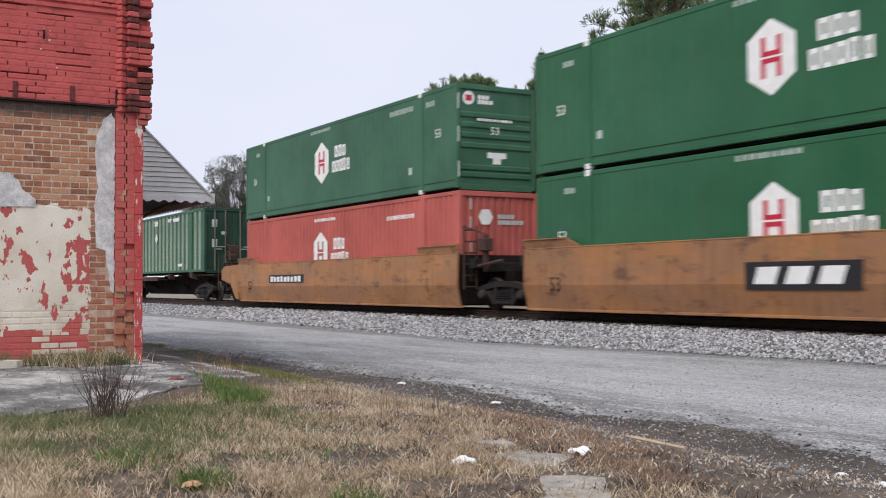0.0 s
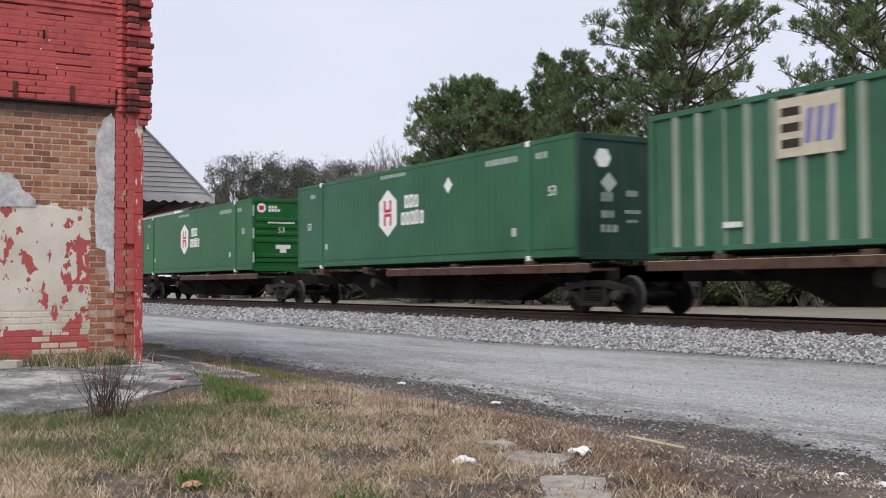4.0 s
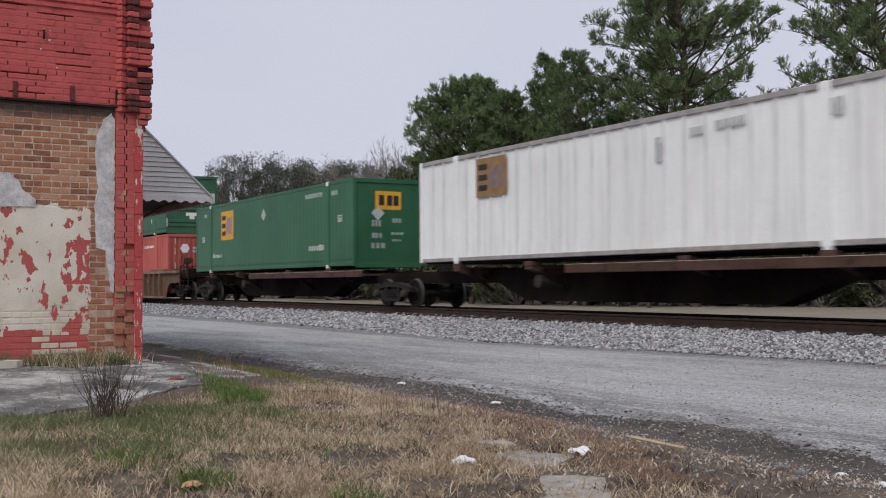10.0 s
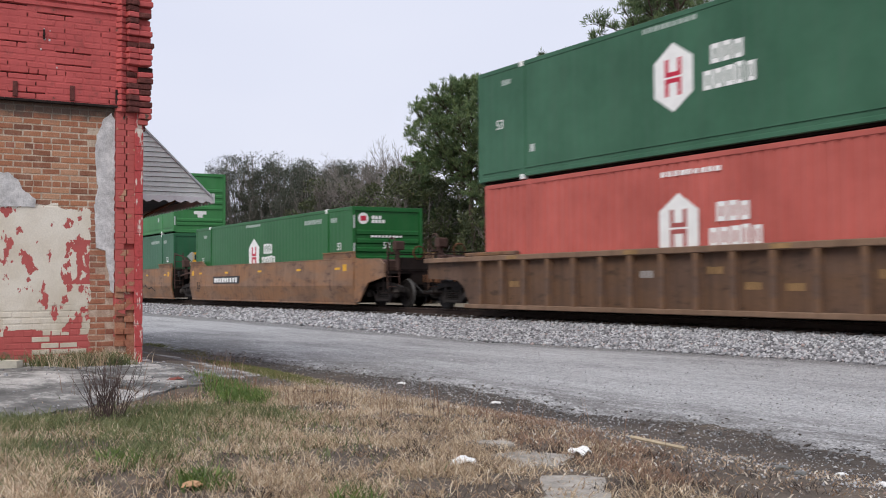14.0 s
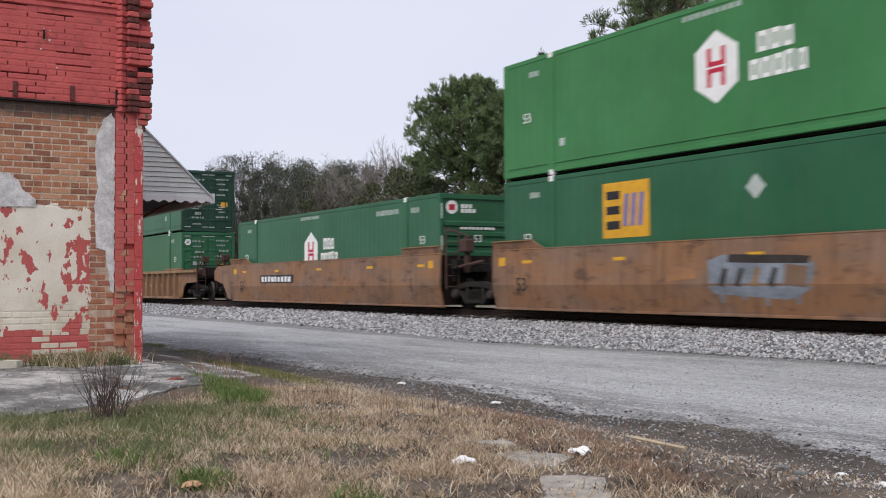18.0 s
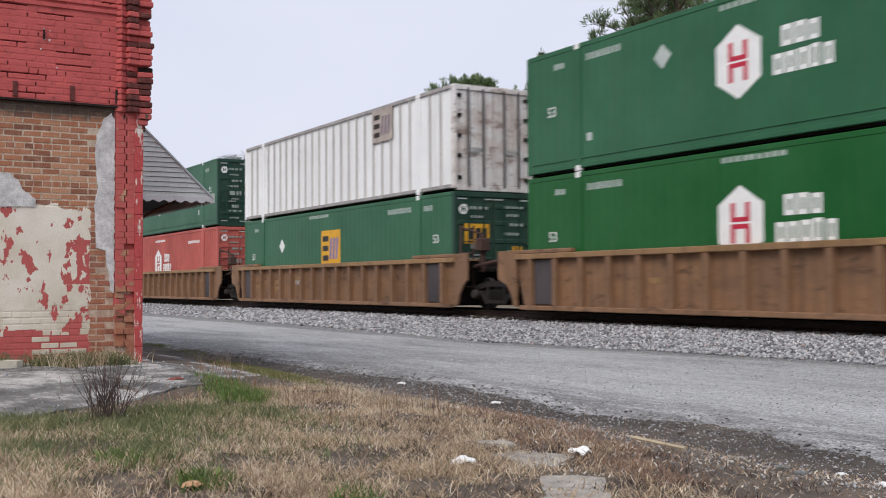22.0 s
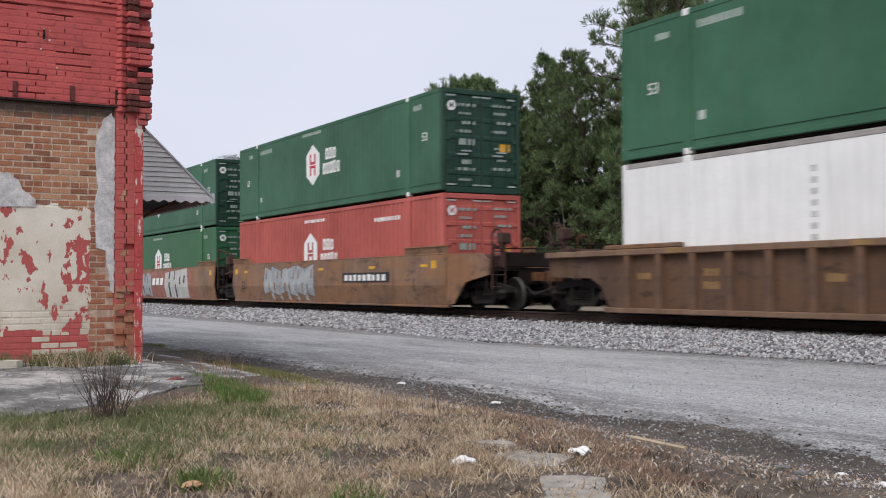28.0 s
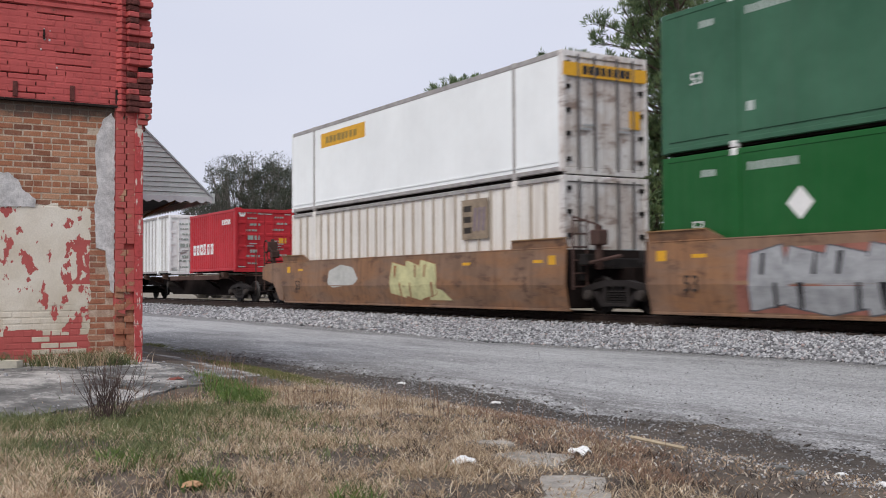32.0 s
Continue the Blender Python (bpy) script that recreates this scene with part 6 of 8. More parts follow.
    peel = calc(nt, "ADD", calc(nt, "MULTIPLY", n_big, 0.35), calc(nt, "MULTIPLY", n_peel, 0.65))
    by_edge = calc(nt, "MULTIPLY", calc(nt, "MULTIPLY", calc(nt, "SUBTRACT", y, 2.55, True), calc(nt, "LESS_THAN", z, 1.75)), calc(nt, "GREATER_THAN", z, 1.22))
    peel = calc(nt, "ADD", peel, calc(nt, "MULTIPLY", by_edge, 0.35))
    keep = calc(nt, "LESS_THAN", peel, 0.557)
    by_brick = calc(nt, "GREATER_THAN", pick, 0.52) if brick else 0.0
    at_foot = calc(nt, "LESS_THAN", calc(nt, "ADD", z, calc(nt, "MULTIPLY", edge, 0.5)), 0.66)
    keep = calc(nt, "MULTIPLY", keep, calc(nt, "SUBTRACT", 1.0, at_foot))
    keep = calc(nt, "MAXIMUM", keep, calc(nt, "MULTIPLY", at_foot, by_brick)) if brick else keep
    cream = ramp(nt, tex_noise(nt, v, 1.4, 5), [(0.3, (0.63, 0.55, 0.44)), (0.7, (0.81, 0.76, 0.67))])
    cream = mixc(nt, 1.0, cream, ramp(nt, n_fine, [(0.3, 0.9), (0.7, 1.06)]), "MULTIPLY")
    tan = calc(nt, "MULTIPLY", calc(nt, "MULTIPLY", calc(nt, "SUBTRACT", 1.5, z, True), 1.3, True), ramp(nt, n_big, [(0.4, 0.0), (0.6, 0.75)]))
    cream = mixc(nt, tan, cream, (0.50, 0.43, 0.32))
    col = mixc(nt, calc(nt, "MULTIPLY", keep, lower), col, cream)
    # green damp along the foot
    damp = calc(nt, "MULTIPLY", calc(nt, "LESS_THAN", calc(nt, "ADD", z, edge), 0.42), ramp(nt, n_mid, [(0.4, 0.0), (0.6, 0.7)]))
    col = mixc(nt, damp, col, (0.16, 0.15, 0.10))
    nt.links.new(col, b.inputs["Base Color"])
    b.inputs["Roughness"].default_value = 0.88
    h = calc(nt, "ADD", calc(nt, "MULTIPLY", n_fine, 0.5), calc(nt, "MULTIPLY", keep, 0.4))
    add_bump(nt, b, h, relief, 0.012)
    return m


BRICK = wall_material("old_painted_brick", True, 0.6)
MORTAR = wall_material("old_painted_mortar", False, 0.8)
DARK_BRICK = plain("soot_and_shade_brick", (0.135, 0.046, 0.041), 0.9, 0, 0.6, 9, 0.8, 0.02, True)
JOINT_DARK = plain("dark_red_joint", (0.12, 0.035, 0.032), 0.95, 0, 0.5, 9, 0.6, 0.02, True)
SOOT_AND_SHADE = plain("black_soot_and_shade", (0.028, 0.020, 0.018), 0.95, 0, 0.5, 9, 0.6, 0.02, True)
PLASTER = plain("grey_white_plaster", (0.62, 0.60, 0.60), 0.9, 0, 0.38, 9, 0.7, 0.02, True, (0.82, 0.80, 0.79))
ROOFING = plain("tar_roofing", (0.06, 0.06, 0.06), 0.95, 0, 0.3, 2, 0.4)
building = thing("brick_building", pose(WX, CORNER, BASE), "old one-storey brick building with peeling red and cream paint", "building")


def bpart(name, shape, material, label="", fix=True):
    o = part(name, shape, material, building, label, fix)
    o.matrix_parent_inverse = building.matrix_basis.inverted()
    return o


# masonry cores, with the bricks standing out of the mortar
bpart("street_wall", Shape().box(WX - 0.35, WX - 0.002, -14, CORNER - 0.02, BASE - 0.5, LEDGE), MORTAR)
bpart("upper_wall", Shape().box(WX - 0.35, WX + 0.012, -14, CORNER + 0.02, LEDGE, 6.4), JOINT_DARK)
bpart("side_wall", Shape().box(WX - 12, WX - 0.35, CORNER - 0.35, CORNER, BASE - 0.5, 5.6), MORTAR)
bpart("rear_wall", Shape().box(WX - 12.3, WX - 12, -14, CORNER, BASE - 0.5, 5.2), MORTAR)
bpart("far_wall", Shape().box(WX - 12, WX - 0.35, -14.3, -14, BASE - 0.5, 5.4), MORTAR)
bpart("roof", Shape().box(WX - 12, WX - 0.35, -14, CORNER - 0.35, 4.9, 5.1), ROOFING)

COURSE, BL, BH = 0.0733, 0.212, 0.060
rs = random.Random(11)
brick_meshes = []
for k in range(6):
    j = lambda a: a * (1 + 0.04 * (rs.random() - 0.5))
    me = Shape().box(-0.05, 0.0, j(-0.097), j(0.097), j(-0.029), j(0.029), 0.004).mesh("brick")
    me.materials.append(BRICK)
    brick_meshes.append(me)
half_meshes = []
for k in range(3):
    me = Shape().box(-0.05, 0.0, -0.047, 0.047, -0.031, 0.031, 0.005).mesh("brick")
    me.materials.append(BRICK)
    half_meshes.append(me)
singles, rest, joints = 0, Shape(), Shape()
course = 0
z = BASE + 0.04
while z < 6.3:
    top = z > LEDGE + 0.02
    header = course % 6 == 5
    pitch = 0.104 if header else BL
    face = WX + (0.040 if top else 0.0)
    y_end = CORNER + 0.02 if top else 3.17
    y = y_end - pitch * (0.5 if course % 2 else 0.98)
    while y > -3.0:
        bare = (not top) and (z > 2.16 or y > 2.95)
        out = 0.004 * rs.random() if bare else (0.005 * rs.random() if top else 0.0045 * rs.random() - 0.001)
        gone = (not top) and y > 2.9 and rs.random() < 0.05
        if not gone:
            if y > 1.72 and not top and z < LEDGE - 0.03 and singles < 300:
                o = part("brick", rs.choice(half_meshes if header else brick_meshes), None, building)
                o.matrix_parent_inverse = building.matrix_basis.inverted()
                o.matrix_basis = pose(face + out, y + 0.004 * (rs.random() - 0.5), z + 0.003 * (rs.random() - 0.5), rs.uniform(-1, 1), 0, 0)
                singles += 1
            else:
                w = (0.047 if header else 0.1) * (1 + 0.03 * (rs.random() - 0.5))
                dz = 0.006 * noise.noise((y * 2.1, z * 3.0, 5)) if top else 0.0
                rest.box(face - 0.05, face + out, y - w, y + w, z + dz - BH / 2, z + dz + BH / 2, (0.007 if top else 0.004) if y > 1.6 and z < 5.2 else 0)
        if top:
            # painted-over joints, fallen out here and there
            gap = noise.noise((y * 1.7, z * 14.0, 3)) + 0.35 * (rs.random() - 0.5) + 0.10 * (y < 2.4)
            if gap < 0.33:
                joints.box(face - 0.045, face - 0.003 * rs.random(), y - pitch * 0.52, y + pitch * 0.52, z - COURSE + BH / 2 - 0.008, z - BH / 2 + 0.008)
            if rs.random() > 0.22 + 0.2 * (y < 2.4):
                joints.box(face - 0.045, face - 0.0005 - 0.003 * rs.random(), y - pitch / 2 - 0.014, y - pitch / 2 + 0.014, z - BH / 2 + 0.003, z + BH / 2 - 0.003)
        y -= pitch
    z += COURSE
    course += 1
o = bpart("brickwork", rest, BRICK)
tagged(o, kind="stuff")
o = bpart("mortar_joints", joints, BRICK)
tagged(o, kind="stuff")

# the corner pier: toothed bricks, some broken back, and a smoother painted edge strip
PIER_MESH = {}


def pier_brick(name, x1, ya, yb, z, material, skew=0.0):
    """One brick of the pier or the corbels, from the wall's face out to x1."""
    key = (name, material.name, round(yb - ya, 2))
    if key not in PIER_MESH:
        half, edge = (0.0325, 0.009) if name == "corbel_brick" else (0.0364, 0.0035)
        PIER_MESH[key] = Shape().box(-0.16, 0.0, -key[2] / 2, key[2] / 2, -half, half, edge).mesh(name)
        PIER_MESH[key].materials.append(material)
    o = part(name, PIER_MESH[key], None, building)
    o.matrix_parent_inverse = building.matrix_basis.inverted()
    o.matrix_basis = pose(x1, (ya + yb) / 2, z, rs.uniform(-2, 2), 0, skew + rs.uniform(-2, 2))


z, k = BASE + 0.04, 0
while z < LEDGE - 0.03:
    for a, bb in (((3.175, 3.275), (3.285, 3.402)) if k % 2 else ((3.175, 3.30), (3.31, 3.402))):
        d = 0.042 + 0.008 * rs.random() - (0.02 + 0.045 * rs.random() if rs.random() < (0.36 if z < 1.35 else 0.06) else 0)
        pier_brick("pier_brick", WX + d, a, bb, z, BRICK)
    z += COURSE
    k += 1
strip = Shape()
z = BASE - 0.05
while z < LEDGE - 0.02:
    h = 0.22 + 0.12 * rs.random()
    strip.box(WX - 0.3, WX + 0.055 + 0.008 * rs.random(), 3.402, CORNER + 0.004 * rs.random(), z, min(z + h - 0.003, LEDGE - 0.02), 0.006)
    z += h
m, nt, b = nodes_of("flaking_red_edge_paint")
v = place(nt)
n1, n2 = tex_noise(nt, scaled(nt, v, (9, 14, 4)), 1.0, 5, 0.65), tex_noise(nt, v, 30, 4)
c = mixc(nt, ramp(nt, n1, [(0.55, 0.0), (0.60, 1.0)]), (0.46, 0.065, 0.065), (0.64, 0.56, 0.50))
nt.links.new(mixc(nt, 1.0, c, ramp(nt, n2, [(0.3, 0.8), (0.7, 1.15)]), "MULTIPLY"), b.inputs["Base Color"])
b.inputs["Roughness"].default_value = 0.8
add_bump(nt, b, n2, 0.4, 0.01)
bpart("edge_strip", strip, m, "bright red paint strip with white flakes")

# corbelled upper corner: ragged courses stepping out, some sooty
z, k = 3.13, 0
while z < 5.4:
    ramp_out = min(1.0, max(0.0, (z - 3.1) / 0.18))
    y1 = 3.53 + 0.06 * ramp_out + 0.016 * (rs.random() - 0.5) + (0.015 if rs.random() < 0.2 else 0)
    for a, bb, d in ((3.21, 3.31, 0.05), (3.30, 3.44, 0.10), (3.43, y1 + 0.018 * (rs.random() - 0.5), 0.085)):
        dd = d * ramp_out + 0.03 + 0.03 * (rs.random() - 0.5) - (0.06 if rs.random() < 0.22 and a > 3.25 else 0)
        if z < LEDGE - 0.1 and a < 3.4:
            continue
        pier_brick("corbel_brick", WX + dd, a, bb, z, (DARK_BRICK if rs.random() < 0.88 else SOOT_AND_SHADE) if rs.random() < (0.48 if a > 3.25 else 0.05) else BRICK, 32 if a < 3.25 else 12 if a < 3.4 else 0)
    z += COURSE
    k += 1
bpart("upper_corner", Shape().box(WX - 0.3, WX + 0.06, 3.2, 3.57, 5.4, 6.4).box(WX - 0.3, WX + 0.04, 3.2, 3.56, 3.3, 5.4), MORTAR)
# the drip ledge, coloured black, the bolts' slots and the row of raised courses high up
led = Shape()
for k in range(24):
    y1 = 3.2 - k * 0.26
    led.box(WX - 0.02, WX + 0.06 + 0.008 * rs.random(), y1 - 0.257, y1, LEDGE - 0.02 + 0.004 * rs.random(), LEDGE + 0.012, 0.004)
# the ledge's thin shadow line is coloured into its bricks
bpart("ledge", led, SOOT_AND_SHADE, "projecting brick ledge coloured black for its shadow line")
# raised dark blocks stand for the shade inside recessed slots
for yy in (1.99, 2.63, 3.165):
    bpart("slot", Shape().box(WX + 0.02, WX + 0.058, yy, yy + 0.055, LEDGE + 0.03, LEDGE + 0.21, 0.005), SOOT_AND_SHADE if yy > 3 else DARK_BRICK, "dark block standing for a recessed slot's shade")
for zz, w in ((4.53, 0.02), (4.60, 0.012)):
    s = Shape()
    for k in range(18):
        s.box(WX, WX + 0.058 + 0.006 * rs.random(), 3.2 - (k + 1) * 0.3, 3.2 - k * 0.3 - 0.02 * rs.random(), zz - w, zz + w, 0.003)
    tagged(bpart("string_course", s, BRICK), kind="stuff")
# an iron anchor high on the wall
bpart("wall_anchor", Shape().rod((WX + 0.03, 2.33, 4.16), (WX + 0.08, 2.33, 4.165), 0.014).box(WX + 0.045, WX + 0.062, 2.322, 2.342, 4.11, 4.23, 0.004), SOOT_AND_SHADE, "small dark iron anchor")
for dy, dz, r in ((0.005, 0.075, 0.007), (0.01, -0.045, 0.012), (0.065, -0.05, 0.012), (-0.03, -0.17, 0.009), (0.15, -0.37, 0.008), (0.07, 0.06, 0.006)):
    bpart("paint_fleck", Shape().prism([(2.33 + dy - r, 4.16 + dz - r), (2.33 + dy + r * 0.6, 4.16 + dz - r * 1.2), (2.33 + dy + r, 4.16 + dz + r), (2.33 + dy - r * 0.7, 4.16 + dz + r * 1.3)], WX + 0.03, WX + 0.048, "x"), PLASTER, "white fleck of old paint")


def patch(name, outline, t, material, label):
    """An irregular flat skin on the wall, outline in (y, z)."""
    pts = []
    n = len(outline)
    for i in range(n):
        (y0, z0), (y1, z1) = outline[i], outline[(i + 1) % n]
        k = max(2, int(math.hypot(y1 - y0, z1 - z0) / 0.04))
        for q in range(k):
            f = q / k
            yy, zz = y0 + (y1 - y0) * f, z0 + (z1 - z0) * f
            pts.append((yy + 0.022 * noise.noise((yy * 17, zz * 17, 1)), zz + 0.022 * noise.noise((yy * 17, zz * 17, 9))))
    return bpart(name, Shape().prism(pts, WX - 0.01, WX + t, "x"), material, label)


patch("plaster_patch", [(2.95, 1.66), (3.06, 1.63), (3.12, 1.15), (3.165, 1.1), (3.168, 3.22), (3.13, 3.31), (3.05, 3.25), (2.99, 3.1), (2.93, 2.86), (2.95, 2.6), (2.97, 2.4), (2.93, 2.2)], 0.016, PLASTER, "strip of grey-white plaster")
patch("plaster_patch", [(1.2, 2.12), (2.25, 2.13), (2.26, 2.22), (2.10, 2.33), (2.06, 2.45), (1.95, 2.52), (1.2, 2.5)], 0.016, PLASTER, "grey-white plaster remnant")
patch("paint_skin", [(0.6, 0.98), (1.6, 0.95), (2.1, 0.92), (2.5, 0.98), (2.86, 0.95), (2.88, 1.5), (2.9, 2.1), (2.4, 2.13), (1.6, 2.12), (0.6, 2.14)], 0.0035, MORTAR, "thick cream paint flaking off red")
patch("concrete_footing", [(-1.0, BASE - 0.1), (3.42, BASE - 0.1), (3.42, BASE + 0.05), (3.0, BASE + 0.07), (2.4, BASE + 0.05), (1.8, BASE + 0.09), (-1.0, BASE + 0.08)], 0.05, PLASTER, "rough concrete footing")

# ---- the metal awning over the trackside walk ----
AWN_X0, AWN_X1 = -16.5, -25.5
SIDING = plain("grey_metal_siding", (0.70, 0.735, 0.70), 0.55, 0.0, 0.12, 3, 0.1)
WHITE_TRIM = plain("white_metal_trim", (0.76, 0.77, 0.76), 0.55, 0.0, 0.1, 3, 0.1)
GROOVE = plain("shadowed_siding_backing", (0.16, 0.165, 0.155), 0.9, 0, 0.2, 3, 0.1)
SIDING_RUST = plain("weathered_galvanised_sheet", (0.46, 0.47, 0.47), 0.5, 0.5, 0.2, 4, 0.1)
awning = thing("metal_awning", pose(AWN_X0, CORNER, 2.6), "grey corrugated metal awning with a scalloped edge", "awning")


def apart_of(name, shape, material, label=""):
    o = part(name, shape, material, awning, label)
    o.matrix_parent_inverse = awning.matrix_basis.inverted()
    return o


SL = (3.627 - 2.60) / (5.48 - 4.4075)
eave_y, eave_z = 5.48, 2.60
top_z = eave_z + SL * (eave_y - CORNER)
# the gable end, clad in lapped boards of sheet
zz = 2.59
while zz < top_z - 0.06:
    z1 = min(zz + 0.069, top_z - 0.012)
    yy0 = eave_y - max(0, (zz - eave_z) / SL)
    yy1 = eave_y - max(0, (z1 - eave_z) / SL)
    apart_of("siding_board", Shape().add([(AWN_X0 + 0.030, CORNER + 0.01, zz), (AWN_X0 + 0.030, yy0, zz), (AWN_X0 + 0.008, yy1, z1), (AWN_X0 + 0.008, CORNER + 0.01, z1), (AWN_X0 - 0.006, CORNER + 0.01, zz), (AWN_X0 - 0.006, yy0, zz), (AWN_X0 - 0.006, yy1, z1), (AWN_X0 - 0.006, CORNER + 0.01, z1)], [(0, 1, 2, 3), (7, 6, 5, 4), (0, 4, 5, 1), (1, 5, 6, 2), (2, 6, 7, 3), (3, 7, 4, 0)]), SIDING)
    zz += 0.0765
# backing coloured dark to draw the shadow lines between the boards
apart_of("gable_backing", Shape().prism([(CORNER + 0.01, 2.59), (eave_y - 0.005, 2.59), (CORNER + 0.01, top_z - 0.02)], AWN_X0 - 0.03, AWN_X0 - 0.008, "x"), GROOVE)
# corrugated roof sheet
prof_n = 150
vs, fs = [], []
for i in range(prof_n + 1):
    x = AWN_X0 + 0.03 - (AWN_X0 - AWN_X1) * i / prof_n
    up = 0.018 * (1 if i % 2 else -1)
    for yy, q in ((CORNER, top_z), (eave_y + 0.05, eave_z - 0.04)):
        vs += [(x, yy, q + up + 0.03), (x, yy, q + up + 0.022)]
for i in range(prof_n):
    a, c4 = i * 4, (i + 1) * 4
    fs += [(a, a + 2, c4 + 2, c4), (a + 1, c4 + 1, c4 + 3, a + 3), (a + 2, a + 3, c4 + 3, c4 + 2)]
apart_of("roof_sheet", Shape().add(vs, fs), SIDING_RUST, "corrugated galvanised roof sheet")


def scallops(a, c4, across, z0, depth, wave):
    """A hanging strip with a wavy lower edge; runs in y at x = across, or in x at y = across."""
    n = 40 * max(1, int(abs(c4 - a) / 1.2))
    pts = [(a, z0)] + [(a + (c4 - a) * i / n, z0 - depth - 0.022 * math.sin(2 * math.pi * (a + (c4 - a) * i / n) / wave)) for i in range(n + 1)] + [(c4, z0)]
    return pts


apart_of("valance", Shape().prism(scallops(CORNER + 0.01, eave_y, 0, 2.60, 0.085, 0.17), AWN_X0 - 0.004, AWN_X0 + 0.034, "x"), WHITE_TRIM, "scalloped grey valance")
apart_of("valance", Shape().prism(scallops(AWN_X1, AWN_X0, 0, 2.60, 0.085, 0.17), eave_y + 0.02, eave_y + 0.035, "y"), SIDING, "scalloped grey valance")
apart_of("corner_trim", Shape().box(AWN_X0 - 0.02, AWN_X0 + 0.03, eave_y - 0.005, eave_y + 0.05, 2.5, 2.66, 0.008), SIDING)
rake = Shape().prism([(CORNER, top_z + 0.025), (CORNER, top_z - 0.01), (eave_y + 0.02, eave_z - 0.04), (eave_y + 0.02, eave_z - 0.005)], AWN_X0 - 0.02, AWN_X0 + 0.04, "x")
apart_of("rake_trim", rake, SIDING_RUST)
apart_of("soffit", Shape().box(AWN_X1, AWN_X0 - 0.02, CORNER, eave_y, 2.62, 2.65), ROOFING)
for x in (-17.5, -20.0, -22.5, -25.0):
    apart_of("bracket", Shape().rod((x, CORNER + 0.02, 1.7), (x, eave_y - 0.3, 2.6), 0.025, 6), RUST)
# ---- helpers for plants ----
def leaf_material(name, stops, clump=2.6):
    m, nt, b = nodes_of(name)
    geo = nt.nodes.new("ShaderNodeNewGeometry")
    oi = nt.nodes.new("ShaderNodeObjectInfo")
    tone = calc(nt, "ADD", calc(nt, "MULTIPLY", geo.outputs["Random Per Island"], 0.62), calc(nt, "MULTIPLY", ramp(nt, tex_noise(nt, geo.outputs["Position"], clump, 3), [(0.33, 0.0), (0.67, 1.0)]), 0.38))
    c = ramp(nt, tone, stops)
    c = mixc(nt, 1.0, c, ramp(nt, oi.outputs["Random"], [(0.0, 0.85), (1.0, 1.1)]), "MULTIPLY")
    nt.links.new(c, b.inputs["Base Color"])
    b.inputs["Roughness"].default_value = 0.6
    tr = nt.nodes.new("ShaderNodeBsdfTranslucent")
    nt.links.new(c, tr.inputs["Color"])
    mx = nt.nodes.new("ShaderNodeMixShader")
    mx.inputs[0].default_value = 0.3
    out = nt.nodes["Material Output"]
    nt.links.new(b.outputs[0], mx.inputs[1])
    nt.links.new(tr.outputs[0], mx.inputs[2])
    nt.links.new(mx.outputs[0], out.inputs["Surface"])
    return m


def limb_path(a, d, ln, bend, rs, n=6):
    """A curved line from a along d, that bends towards bend."""
    pts, p, d = [a], np.array(a, float), np.array(d, float)
    for k in range(n):
        d = d + np.array(bend) / n + rs.normal(size=3) * 0.10
        d /= np.linalg.norm(d)
        p = p + d * ln / n
        pts.append(p.copy())
    return np.array(pts)


def tube(shape, pts, r0, r1, n=6):
    for k in range(len(pts) - 1):
        f0, f1 = k / (len(pts) - 1), (k + 1) / (len(pts) - 1)
        shape.rod(pts[k], pts[k + 1], r0 + (r1 - r0) * f0, n, r0 + (r1 - r0) * f1)


# ---- the concrete apron and broken slabs ----
m, nt, b = nodes_of("weathered_concrete")
v = place(nt)
n1, n2, n3 = tex_noise(nt, scaled(nt, v, (0.75, 1.0, 1.0)), 1.5, 9, 0.72), tex_noise(nt, v, 6, 5, 0.65), tex_noise(nt, v, 60, 3)
c = ramp(nt, n1, [(0.40, (0.085, 0.085, 0.082)), (0.49, (0.18, 0.18, 0.172)), (0.55, (0.40, 0.39, 0.37)), (0.70, (0.62, 0.60, 0.575))])
c = mixc(nt, calc(nt, "MULTIPLY", ramp(nt, n2, [(0.5, 0.0), (0.7, 1.0)]), 0.55), c, (0.13, 0.125, 0.115))
c = mixc(nt, 1.0, c, ramp(nt, n3, [(0.3, 0.8), (0.7, 1.15)]), "MULTIPLY")
nt.links.new(c, b.inputs["Base Color"])
b.inputs["Roughness"].default_value = 0.9
add_bump(nt, b, n2, 0.4, 0.02)
CONCRETE = m


def slab_from(outline, top, thick, wob=0.06, seed=0.0):
    """An irregular slab that follows the ground; outline in (x, y)."""
    pts, n = [], len(outline)
    for i in range(n):
        (x0, y0), (x1, y1) = outline[i], outline[(i + 1) % n]
        k = max(2, int(math.hypot(x1 - x0, y1 - y0) / 0.08))
        for q in range(k):
            f = q / k
            x, y = x0 + (x1 - x0) * f, y0 + (y1 - y0) * f
            pts.append((x + wob * noise.noise((x * 3, y * 3, seed)), y + wob * noise.noise((x * 3, y * 3, seed + 5))))
    k = len(pts)
    vs = [(x, y, ground_z(x, y) + top) for x, y in pts] + [(x, y, ground_z(x, y) + top - thick) for x, y in pts]
    fs = [tuple(range(k))] + [(i, i + k, (i + 1) % k + k, (i + 1) % k) for i in range(k)]
    return Shape().add(vs, fs)


